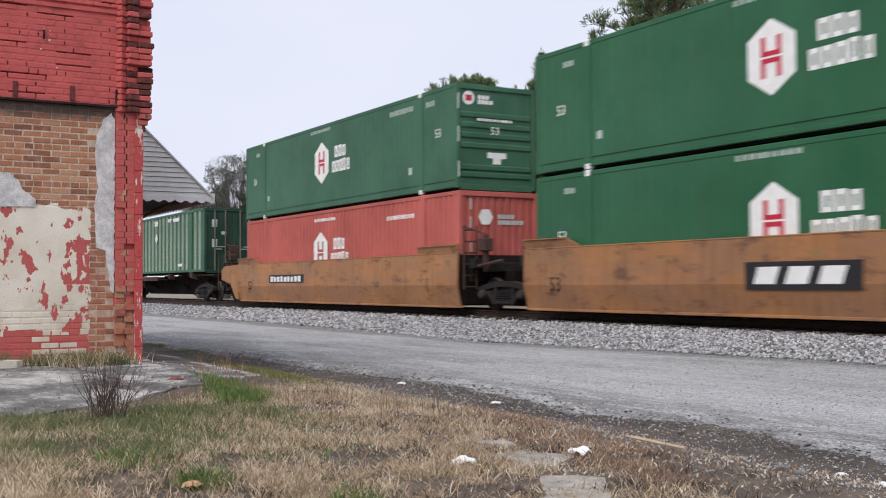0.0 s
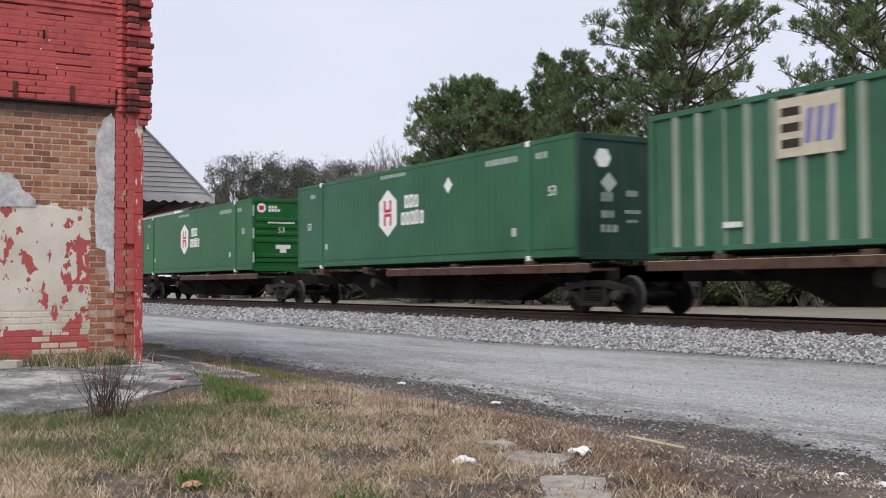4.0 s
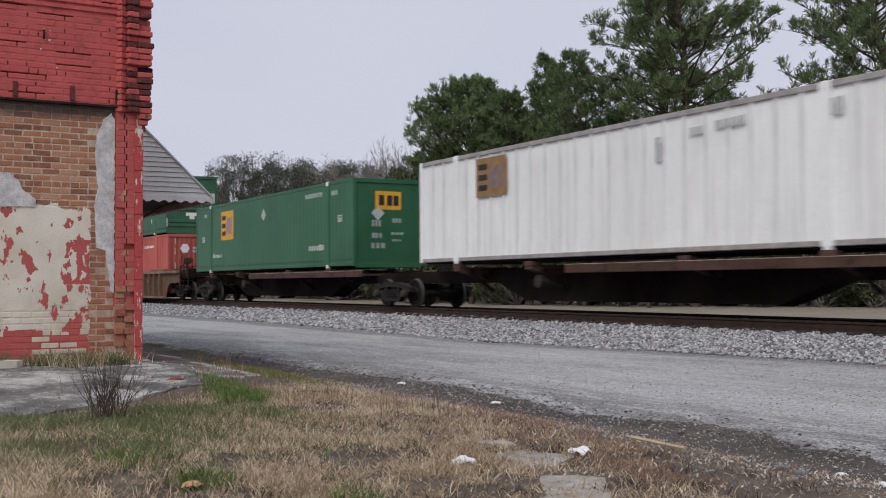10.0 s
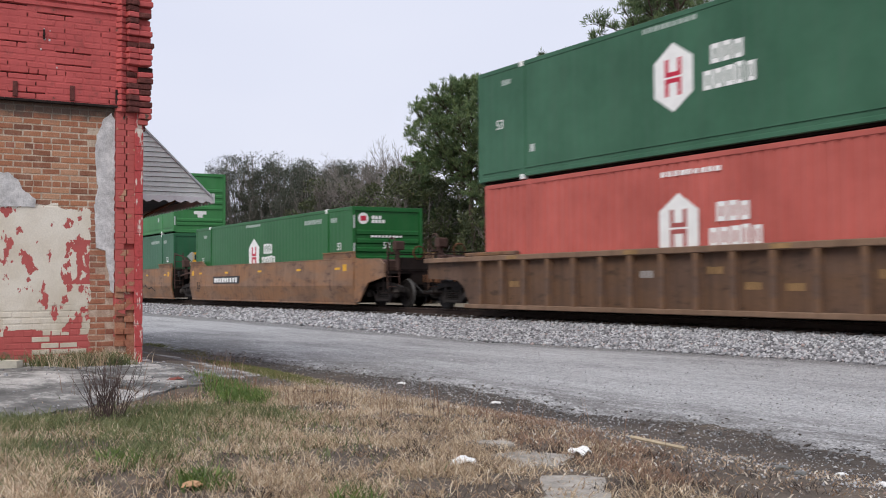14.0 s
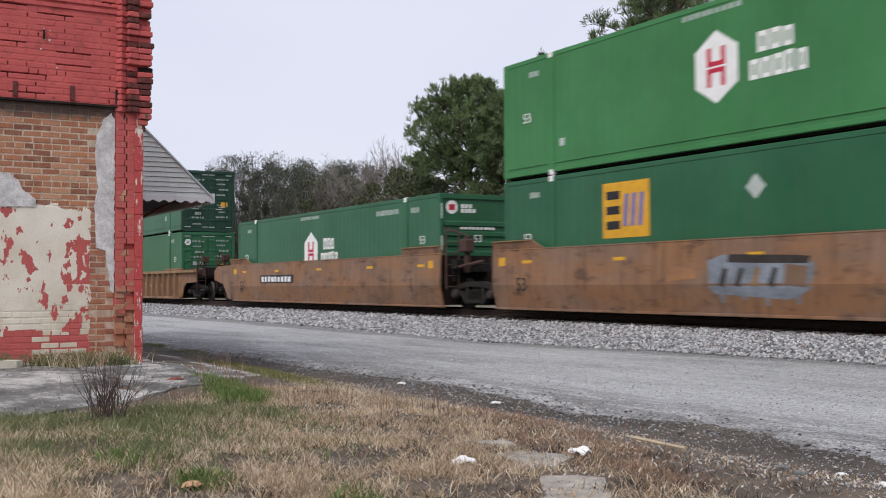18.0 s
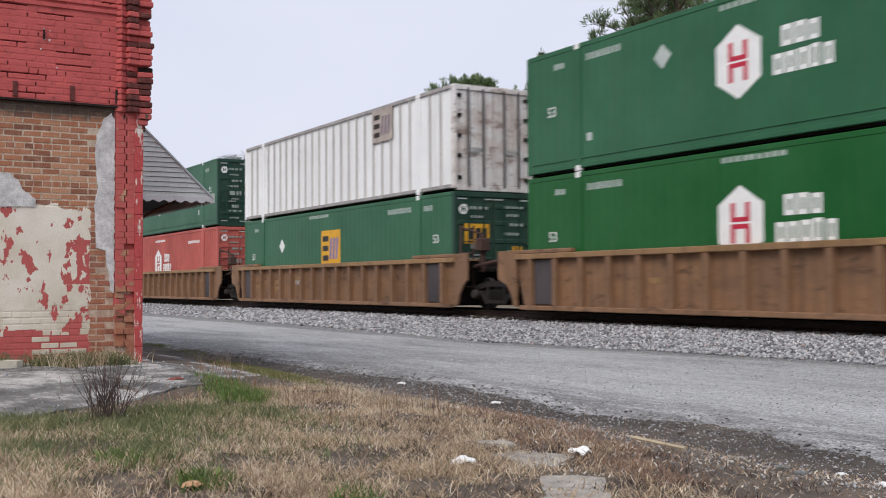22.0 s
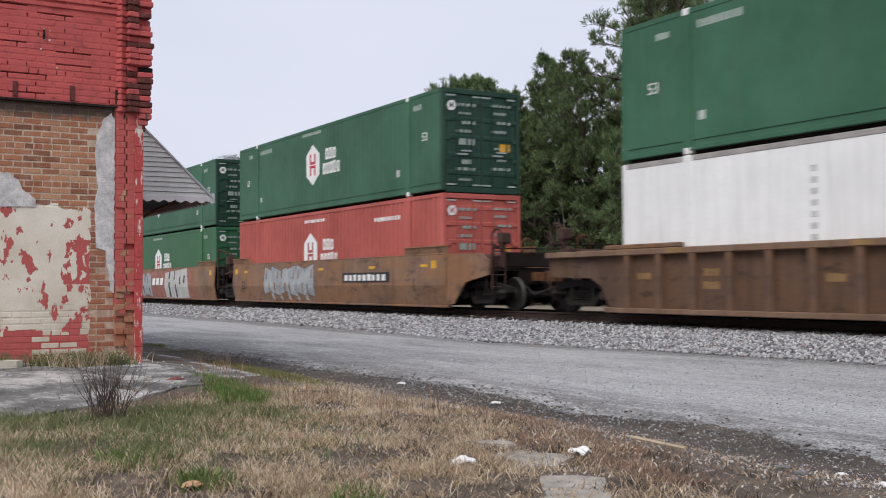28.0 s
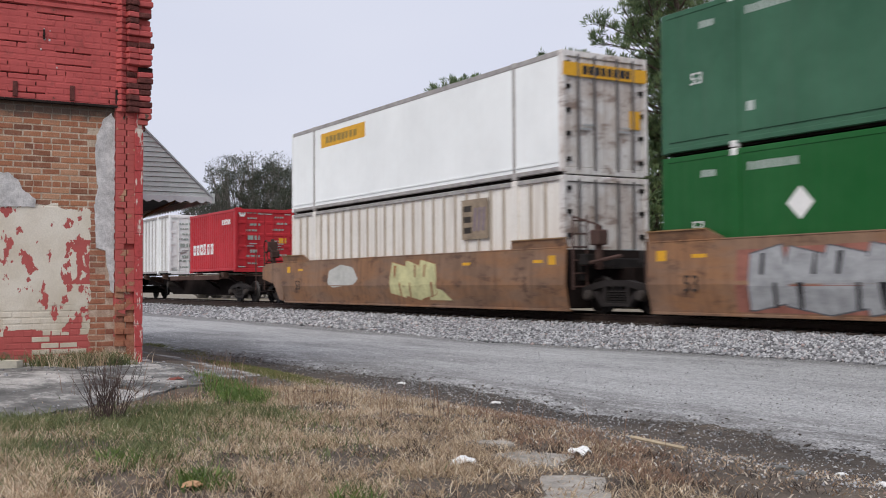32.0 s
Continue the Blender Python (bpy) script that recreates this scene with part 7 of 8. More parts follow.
apron = thing("concrete_apron", pose(-11, 2, 0.2), "cracked pale concrete apron before the building", "pavement")
apron["kind"] = "structure"
for k, out in enumerate((
        [(-8.75, -1.0), (-8.70, 1.15), (-10.6, 1.30), (-13.15, 1.35), (-13.15, -1.0)],
        [(-8.72, 1.19), (-8.95, 1.95), (-9.3, 2.45), (-11.0, 2.62), (-13.15, 2.5), (-13.15, 1.39), (-10.6, 1.34)],
        [(-9.33, 2.5), (-9.75, 2.95), (-10.2, 3.35), (-11.7, 3.62), (-13.15, 3.5), (-13.15, 2.54), (-11.0, 2.66)],
        [(-10.3, 3.42), (-10.75, 3.85), (-11.4, 4.15), (-12.6, 4.35), (-13.9, 4.5), (-15.6, 4.6), (-17.5, 4.6), (-17.5, 3.6), (-13.25, 3.56), (-11.7, 3.66)],
        [(-11.0, 4.08), (-11.5, 4.5), (-12.6, 4.75), (-13.2, 4.62), (-12.6, 4.39)])):
    o = part("slab", slab_from(out, (0.018, 0.021, 0.02, 0.01, 0.005)[k], 0.12, 0.16, k * 3.3), CONCRETE, apron)
    o.matrix_parent_inverse = apron.matrix_basis.inverted()
PALE_CONCRETE = plain("pale_broken_concrete", (0.335, 0.31, 0.275), 0.9, 0, 0.45, 5, 0.6, 0.015, True)
for k, (out, lab) in enumerate((
        ([(-4.22, 2.98), (-4.46, 3.23), (-4.43, 3.40), (-4.31, 3.48), (-4.15, 3.44), (-3.93, 3.2), (-3.85, 3.0), (-3.98, 2.86)], "pale broken concrete slab in dry grass"),
        ([(-5.18, 3.44), (-5.2, 3.6), (-5.0, 3.78), (-4.88, 3.74), (-4.73, 3.51), (-4.86, 3.34)], "pale broken concrete slab in dry grass"),
        ([(-5.75, 3.53), (-5.76, 3.68), (-5.63, 3.79), (-5.46, 3.72), (-5.56, 3.49)], "small piece of broken concrete"))):
    o = part("broken_slab", slab_from(out, 0.016, 0.12, 0.12, 40 + k), PALE_CONCRETE)
    tagged(o, lab, "concrete slab", "broken slabs")


# ---- dry and green grass ----
def ground_np(x, y):
    return np.array([ground_z(a, c4) for a, c4 in zip(x, y)])


def in_view(x, y, margin=0.2):
    """Keeps to the wedge of ground that lies before the tripod."""
    a = np.arctan2(-x, y)
    return (a > 1.0361 - radians(22.6) - margin) & (a < 1.0361 + radians(22.6) + margin)


def blades(name, x, y, length, width, lean, material, label, seed, category="grass", rise=0.0):
    rs = np.random.RandomState(seed)
    n = len(x)
    z = ground_np(x, y) + rise
    az = rs.rand(n) * 6.283
    ln = length * (0.5 + rs.rand(n))
    le = lean * (0.55 + 0.9 * rs.rand(n))
    dx, dy = np.cos(az), np.sin(az)
    p0 = np.stack([x, y, z - 0.005], 1)
    h1 = np.stack([dx * np.sin(le * 0.6), dy * np.sin(le * 0.6), np.cos(le * 0.6)], 1) * (ln * 0.5)[:, None]
    h2 = np.stack([dx * np.sin(le * 1.25), dy * np.sin(le * 1.25), np.cos(le * 1.25)], 1) * (ln * 0.5)[:, None]
    turn = rs.rand(n) * 6.283
    sx, sy = np.cos(turn) * width, np.sin(turn) * width
    sd = np.stack([sx, sy, np.zeros(n)], 1)
    p1 = p0 + h1
    p2 = p1 + h2
    p2[:, 2] = np.maximum(p2[:, 2], z + 0.004)
    v = np.stack([p0 - sd, p0 + sd, p1 + sd * 0.8, p1 - sd * 0.8, p2], 1).reshape(-1, 3)
    k = np.arange(n)[:, None] * 5
    f = np.concatenate([k + np.array([[0, 1, 2]]), k + np.array([[0, 2, 3]]), k + np.array([[3, 2, 4]])])
    o = part(name, raw_mesh(name, v, f), material)
    return tagged(o, label, category, kind="stuff")


DRY = leaf_material("dry_grass_blades", [(0.0, (0.15, 0.105, 0.070)), (0.25, (0.40, 0.29, 0.19)), (0.55, (0.58, 0.455, 0.31)), (0.85, (0.80, 0.69, 0.53)), (1.0, (0.42, 0.21, 0.125))])
FRESH = leaf_material("green_grass_blades", [(0.0, (0.055, 0.095, 0.024)), (0.5, (0.13, 0.215, 0.048)), (1.0, (0.29, 0.36, 0.11))], 7.0)
DULL = leaf_material("dull_green_blades", [(0.0, (0.075, 0.095, 0.04)), (0.6, (0.17, 0.205, 0.08)), (1.0, (0.38, 0.33, 0.19))])


def field(n, x0, x1, y0, y1, seed):
    rs = np.random.RandomState(seed)
    x, y = x0 + (x1 - x0) * rs.rand(n), y0 + (y1 - y0) * rs.rand(n)
    k = in_view(x, y)
    return x[k], y[k], rs.rand(k.sum())


def cover(x, y):
    """How thick the dry grass stands, 0 to 1."""
    edge = 4.72 - 0.08 * (x + 8) - 0.75 * np.clip((x + 5.2) / 1.2, 0, 1) + 0.45 * np.array([noise.noise((a * 0.9, 2.2, 0)) for a in x])
    g = np.clip((edge - y) / 0.7, 0, 1)
    clump = np.array([noise.noise((a * 1.7, c4 * 1.7, 4)) for a, c4 in zip(x, y)])
    apron_edge = np.where(y < 2.2, -8.45, -8.45 - (y - 2.2) * 1.3)
    g *= np.clip((x - apron_edge) / 0.35, 0, 1) + np.where(y > 4.1, 1, 0)
    g = np.clip(g, 0, 1)
    bare = np.zeros(len(x))
    for cx, cy, r in ((-4.15, 3.18, 0.34), (-4.97, 3.55, 0.26), (-5.62, 3.64, 0.16)):
        bare = np.maximum(bare, np.clip(1.3 - np.hypot(x - cx, y - cy) / r, 0, 1))
    fine = np.array([noise.noise((a * 6.0, c4 * 6.0, 8)) for a, c4 in zip(x, y)])
    g *= 1 - 0.8 * np.clip((x + 5.6) / 0.6, 0, 1) * np.clip((y - 3.55 + 0.4 * clump) / 0.4, 0, 1)
    return g * np.clip(0.36 + 1.3 * clump + 1.0 * fine, 0.03, 1.0) * (1 - 0.95 * bare)


x, y, r = field(300000, -9.6, -2.6, 0.3, 5.4, 21)
k = r < cover(x, y) * np.clip(6.2 / np.hypot(x, y), 0.45, 1.1)
x, y = x[k], y[k]
blades("dry_grass", x[::3], y[::3], 0.078, 0.0025, 0.95, DRY, "matted tan and brown dead grass", 1)
blades("dry_grass_mat", np.delete(x, np.s_[::3]), np.delete(y, np.s_[::3]), 0.082, 0.0027, 1.4, DRY, "flattened straw-coloured dead grass", 2)
x, y, r = field(26000, -13.5, -8.2, 3.9, 5.9, 22)
k = r < 0.2 * np.clip((5.75 - y) / 0.5, 0, 1) * (y > 4.05)
k &= (y > 4.45) | (x > -10.3)
blades("dry_grass_verge", x[k], y[k], 0.06, 0.003, 1.2, DRY, "thin dead grass on the road's verge", 3)


# sparser grass over the rest of the lot, to the sides of the tripod and behind it
rs = np.random.RandomState(24)
x, y = -9.0 + 18.0 * rs.rand(24000), -8.0 + 12.4 * rs.rand(24000)
k = ~in_view(x, y) & ((x > -8.4) | (y < -3)) & (np.hypot(x, y) > 0.5)
blades("dry_grass_lot", x[k], y[k], 0.09, 0.006, 1.1, DRY, "dead grass over the dirt lot", 25)


def clump_pts(seed, spots):
    rs = np.random.RandomState(seed)
    X, Y = [], []
    for cx, cy, sx, sy, n in spots:
        X.append(cx + rs.normal(size=n) * sx)
        Y.append(cy + rs.normal(size=n) * sy)
    return np.concatenate(X), np.concatenate(Y)


x, y = clump_pts(5, ((-9.9, 3.42, 0.3, 0.08, 700), (-9.2, 3.32, 0.25, 0.1, 1500), (-8.8, 3.18, 0.2, 0.1, 900), (-10.6, 3.55, 0.3, 0.06, 300)))
blades("green_grass", x, y, 0.09, 0.0034, 0.9, FRESH, "bright green tuft of grass by the apron", 6)
x, y = clump_pts(7, ((-8.2, 1.35, 0.25, 0.25, 2600), (-7.4, 1.9, 0.3, 0.15, 2400), (-8.1, 2.5, 0.3, 0.22, 3200), (-8.3, 0.8, 0.4, 0.25, 2000), (-7.7, 3.0, 0.3, 0.12, 900), (-6.9, 1.1, 0.3, 0.15, 900), (-6.34, 1.75, 0.16, 0.09, 700), (-7.5, 2.3, 0.7, 0.5, 1800), (-6.1, 1.6, 0.22, 0.1, 500), (-5.25, 1.7, 0.12, 0.08, 220), (-4.6, 2.25, 0.1, 0.06, 140), (-6.4, 0.95, 0.5, 0.25, 900), (-6.7, 2.3, 0.8, 0.4, 1200)))
blades("green_weeds", x, y, 0.085, 0.0032, 0.8, DULL, "dull green weeds among the dead grass", 8)
x, y = clump_pts(9, ((-5.2, 1.68, 0.09, 0.06, 160), (-4.35, 2.1, 0.10, 0.05, 110), (-6.05, 1.5, 0.12, 0.07, 120)))
blades("green_sprouts", x, y, 0.09, 0.006, 0.7, FRESH, "small bright green sprouts", 10)
x, y = clump_pts(11, ((-11.7, 4.75, 0.35, 0.15, 3800), (-12.6, 4.93, 0.4, 0.17, 5200), (-13.7, 5.14, 0.5, 0.16, 5200), (-14.8, 5.34, 0.5, 0.13, 3200), (-21.5, 6.2, 0.9, 0.13, 3200), (-19.0, 5.9, 0.8, 0.12, 500), (-10.8, 4.6, 0.5, 0.2, 700)))
MOSS = leaf_material("verge_moss_blades", [(0.0, (0.09, 0.10, 0.03)), (0.6, (0.20, 0.215, 0.065)), (1.0, (0.33, 0.30, 0.13))])
blades("verge_moss", x, y, 0.05, 0.004, 1.0, MOSS, "mossy green growth on the road's verge", 12)
x, y = clump_pts(13, ((-13.0, 2.35, 0.10, 0.10, 260), (-12.95, 2.72, 0.12, 0.10, 700), (-12.9, 3.08, 0.12, 0.09, 600), (-13.0, 2.0, 0.05, 0.4, 120), (-13.0, 1.2, 0.07, 0.3, 500), (-13.0, 1.78, 0.06, 0.06, 300)))
blades("wall_weeds", x, y, 0.17, 0.005, 0.6, DULL, "green and brown weeds along the wall's foot", 14, "weeds")
x, y = clump_pts(15, ((-13.0, 2.4, 0.08, 0.10, 150), (-12.9, 2.85, 0.12, 0.2, 700)))
blades("dead_wall_weeds", x, y, 0.20, 0.004, 0.7, DRY, "dead brown weeds along the wall's foot", 16, "weeds")

REDDISH = leaf_material("reddish_dead_blades", [(0.0, (0.13, 0.075, 0.052)), (0.5, (0.30, 0.18, 0.12)), (1.0, (0.50, 0.36, 0.25))])
x, y = clump_pts(17, ((-5.2, 4.25, 0.3, 0.08, 500), (-4.6, 3.85, 0.2, 0.12, 500), (-4.1, 3.75, 0.15, 0.10, 250), (-6.4, 4.5, 0.4, 0.12, 700), (-5.6, 3.95, 0.3, 0.1, 500), (-7.4, 4.9, 0.4, 0.12, 500)))
blades("reddish_grass", x, y, 0.07, 0.0026, 1.1, REDDISH, "reddish brown dead grass at the dirt's edge", 18)
x, y = clump_pts(19, ((-9.6, 3.5, 0.45, 0.16, 70), (-11.2, 3.8, 0.35, 0.12, 60), (-8.3, 3.55, 0.35, 0.2, 60), (-7.2, 4.0, 0.6, 0.25, 50), (-8.6, 2.55, 0.3, 0.2, 40), (-9.9, 2.3, 0.25, 0.2, 12), (-6.2, 4.3, 0.5, 0.2, 40)))
blades("dead_stalks", x, y, 0.24, 0.0024, 0.32, REDDISH, "thin upright dead weed stalks", 20, "weeds")
# loose chips, leaves and grit
rs = np.random.RandomState(31)
x, y, r = field(15000, -12, -2.6, 3.2, 6.9, 33)
k = r < np.clip((y - 3.4) / 1.6, 0.02, 1) * 0.75
x, y = x[k], y[k]
st = part("grit", scatter_mesh("grit", np.stack([x, y, ground_np(x, y) + 0.004], 1), 0.004 + 0.010 * rs.rand(len(x)) ** 3), STONE)
tagged(st, "scattered small stones on the dirt verge", "gravel", kind="stuff")
m, nt, b = nodes_of("loose_road_stone")
geo = nt.nodes.new("ShaderNodeNewGeometry")
c = ramp(nt, geo.outputs["Random Per Island"], [(0.0, (0.17, 0.165, 0.16)), (0.3, (0.34, 0.335, 0.33)), (0.8, (0.52, 0.52, 0.51)), (1.0, (0.66, 0.66, 0.65))])
nt.links.new(c, b.inputs["Base Color"])
b.inputs["Roughness"].default_value = 0.9
ROAD_STONE = m
x, y, r = field(36000, -26, -3.0, 6.3, 13.0, 34)
k = r < 0.45
x, y = x[k], y[k]
st = part("road_grit", scatter_mesh("road_grit", np.stack([x, y, np.full(len(x), 0.020)], 1), 0.004 + 0.011 * rs.rand(len(x)) ** 4, 0.5, 0.6), ROAD_STONE)
tagged(st, "loose gravel lying on the road", "gravel", kind="stuff")
# broken bits lying on the apron
rs = np.random.RandomState(45)
n = 900
x, y = -13.0 + 4.4 * rs.rand(n), 0.9 + 2.9 * rs.rand(n) ** 0.8
k = x < -8.9 - 1.1 * np.clip(y - 2.2, 0, 9)
x, y = x[k], y[k]
st = part("apron_rubble", scatter_mesh("apron_rubble", np.stack([x, y, ground_np(x, y) + 0.024], 1), 0.005 + 0.020 * rs.rand(len(x)) ** 4, 0.6, 0.5, 46), STONE)
tagged(st, "bits of rubble scattered on the concrete apron", "rubble", kind="stuff")
# crumbs of the road's broken edge on the dirt, and clods of dirt on the road
rs = np.random.RandomState(41)
n = 3500
x = -20 + 17 * rs.rand(n)
y = np.array([road_near(a) for a in x]) + rs.normal(size=n) * 0.22 - 0.12
k = in_view(x, y)
x, y = x[k], y[k]
st = part("road_crumbs", scatter_mesh("road_crumbs", np.stack([x, y, np.maximum(ground_np(x, y), np.where(rs.rand(len(x)) < 0.5, 0.0, -0.02)) + 0.006], 1), 0.006 + 0.018 * rs.rand(len(x)) ** 3, 0.6, 0.35, 42), ROAD)
tagged(st, "crumbled pale grey road edge", "gravel", kind="stuff")
n = 700
x = -20 + 17 * rs.rand(n)
y = np.array([road_near(a) for a in x]) + rs.normal(size=n) * 0.32 + 0.05
k = in_view(x, y)
x, y = x[k], y[k]
st = part("dirt_clods", scatter_mesh("dirt_clods", np.stack([x, y, np.full(len(x), 0.012)], 1), 0.006 + 0.022 * rs.rand(len(x)) ** 3, 0.6, 0.3, 43), DIRT)
tagged(st, "dark dirt clods along the road's edge", "dirt", kind="stuff")
LITTER_LEAF = leaf_material("dead_leaves", [(0.0, (0.16, 0.09, 0.05)), (0.5, (0.40, 0.28, 0.18)), (1.0, (0.66, 0.55, 0.42))])
x, y, r = field(9000, -9.5, -2.8, 0.4, 5.6, 35)
blades("dead_leaves", x, y, 0.030, 0.0045, 1.4, LITTER_LEAF, "small dead leaves and wood chips", 36, "leaf litter", 0.015)

PALE_CHIP = leaf_material("pale_chips", [(0.0, (0.40, 0.30, 0.24)), (0.5, (0.66, 0.58, 0.48)), (1.0, (0.82, 0.78, 0.70))])
x, y, r = field(2600, -9.0, -2.8, 1.6, 5.2, 37)
k = r < np.clip((y - 1.4) / 2.0, 0.1, 1)
blades("wood_chips", x[k], y[k], 0.034, 0.0055, 1.5, PALE_CHIP, "pale wood chips and scraps in the grass", 38, "wood chips", 0.02)
SOIL = leaf_material("dark_dead_stems", [(0.0, (0.035, 0.026, 0.020)), (0.6, (0.075, 0.052, 0.040)), (1.0, (0.14, 0.095, 0.07))])
rs = np.random.RandomState(39)
cx, cy = -9.2 + 6.2 * rs.rand(110), 1.0 + 3.4 * rs.rand(110)
x, y = np.repeat(cx, 50) + rs.normal(size=5500) * 0.09, np.repeat(cy, 50) + rs.normal(size=5500) * 0.05
k = in_view(x, y) & (x > -8.3 - 1.2 * np.clip(y - 2.2, 0, 9))
blades("dark_thatch", x[k], y[k], 0.055, 0.0022, 1.2, SOIL, "dark rotting thatch in the dead grass", 40, rise=0.012)

# ---- small things on the ground ----
PAPER = plain("white_paper_litter", (0.78, 0.78, 0.77), 0.7, 0, 0.08, 6, 0.1)


def crumpled(at, size, material, label, seed, name="litter", category="litter", flat=0.3):
    rs = np.random.RandomState(seed)
    n = 7
    vs, fs = [], []
    for j in range(n):
        for i in range(n):
            u, w = i / (n - 1) - 0.5, j / (n - 1) - 0.5
            vs.append((u * size[0] + 0.012 * rs.normal() * size[0] * 4, w * size[1] + 0.012 * rs.normal() * size[1] * 4, 0.012 + flat * size[1] * (0.5 - 1.6 * (u * u + w * w) + 0.5 * noise.noise((u * 2.2 + seed, w * 2.2, 0))) + 0.004 * rs.rand()))
    for j in range(n - 1):
        for i in range(n - 1):
            k = j * n + i
            fs.append((k, k + 1, k + n + 1, k + n))
    m = len(vs)
    vs += [(a, c4, e - 0.006) for a, c4, e in vs]
    fs += [(d + m, c4 + m, b4 + m, a + m) for a, b4, c4, d in fs]
    ring = [i for i in range(n)] + [j * n + n - 1 for j in range(1, n)] + [(n - 1) * n + i for i in range(n - 2, -1, -1)] + [j * n for j in range(n - 2, 0, -1)]
    fs += [(a, b4, b4 + m, a + m) for a, b4 in zip(ring, ring[1:] + ring[:1])]
    o = part(name, Shape().add(vs, fs), material)
    o.matrix_basis = pose(at[0], at[1], ground_z(at[0], at[1]) + 0.015, 0, 0, seed * 37 % 180)
    return tagged(o, label, category)


crumpled((-5.06, 3.11), (0.13, 0.10), PAPER, "crumpled white paper litter on dry grass", 2, flat=0.45)
crumpled((-4.99, 3.88), (0.12, 0.09), PAPER, "crumpled white wrapper beside a broken slab", 5, flat=0.45)
crumpled((-10.56, 3.14), (0.13, 0.10), plain("faded_red_wrapper", (0.22, 0.075, 0.06), 0.7), "faded red wrapper on the concrete apron", 3)
crumpled((-5.11, 1.60), (0.10, 0.09), plain("tan_dead_leaf", (0.50, 0.30, 0.17), 0.7), "curled tan dead leaf in the grass", 4, "leaf", "leaf")
crumpled((-11.35, 6.13), (0.10, 0.08), PAPER, "bit of white litter at the road's edge", 6)
crumpled((-9.1, 6.0), (0.09, 0.06), PAPER, "bit of white litter on the dirt verge", 7)
for k, (a, c4, q) in enumerate(((-4.4, 4.9, 0.05), (-4.3, 5.3, 0.04), (-4.0, 4.6, 0.06), (-3.7, 4.9, 0.05), (-4.9, 5.1, 0.04))):
    crumpled((a, c4), (q * 1.6, q), PAPER if k % 2 else CONCRETE, "pale scrap on the dirt verge", 11 + k, "scrap", "scrap")
stick = Shape()
path = [(-5.31, 4.54), (-5.2, 4.545), (-5.08, 4.548), (-4.95, 4.552), (-4.84, 4.56)]
for a, c4 in zip(path, path[1:]):
    stick.rod((a[0], a[1], ground_z(*a) + 0.05), (c4[0], c4[1], ground_z(*c4) + 0.05), 0.012, 6)
o = part("stick", stick, plain("bleached_wood", (0.46, 0.38, 0.27), 0.8))
tagged(o, "bleached wooden stick on the dirt verge", "stick")
o = part("stone_slab", slab_from([(-13.1, 1.75), (-12.9, 2.1), (-12.75, 2.0), (-12.8, 1.7)], 0.10, 0.1, 0.04, 60), plain("pale_stone", (0.56, 0.52, 0.43), 0.9, 0, 0.2, 5, 0.4, 0.01, True))
tagged(o, "pale flat stone at the wall's foot", "stone")

# the leafless weed clump on the apron's edge
rs = np.random.RandomState(91)
weed = thing("dead_weed", pose(-8.15, 1.92, ground_z(-8.15, 1.92)), "leafless dark brown weed clump with thin stalks", "weed")
STALK = plain("dark_dead_stalk", (0.085, 0.060, 0.055), 0.9, 0, 0.3, 6, 0.2)
for k in range(64):
    az, le = rs.rand() * 6.283, 0.08 + 0.46 * rs.rand()
    d = np.array([math.cos(az) * le, math.sin(az) * le, 1.0])
    pl = limb_path((rs.normal() * 0.06, rs.normal() * 0.06, -0.02), d / np.linalg.norm(d), 0.28 + 0.26 * rs.rand(), (d[0] * 0.25, d[1] * 0.25, 0), rs, 5)
    s = Shape()
    tube(s, pl, 0.0030, 0.0013, 4)
    for q in (2, 3, 4):
        dd = pl[q] - pl[q - 1]
        dd = dd / np.linalg.norm(dd) + rs.normal(size=3) * 0.45
        tube(s, limb_path(pl[q], dd / np.linalg.norm(dd), 0.06 + 0.08 * rs.rand(), (0, 0, 0.5), rs, 2), 0.0018, 0.001, 3)
    part("stalk", s, STALK, weed, fix=False)
# ---- trees ----
BARK = plain("pine_bark", (0.085, 0.065, 0.052), 0.95, 0, 0.4, 3, 0.7, 0.03)
TWIG = plain("grey_twigs", (0.20, 0.18, 0.165), 0.9, 0, 0.25, 3, 0.3, 0.01)


NEEDLES = leaf_material("pine_needles", [(0.0, (0.045, 0.080, 0.038)), (0.4, (0.105, 0.165, 0.070)), (0.8, (0.20, 0.265, 0.105)), (1.0, (0.30, 0.32, 0.16))])
SHRUB_LEAF = leaf_material("olive_leaves", [(0.0, (0.034, 0.048, 0.022)), (0.5, (0.070, 0.088, 0.038)), (0.85, (0.115, 0.128, 0.055)), (1.0, (0.20, 0.17, 0.09))])
OAK_LEAF = leaf_material("grey_green_leaves", [(0.0, (0.050, 0.062, 0.046)), (0.6, (0.078, 0.090, 0.062)), (1.0, (0.110, 0.112, 0.078))], 0.9)


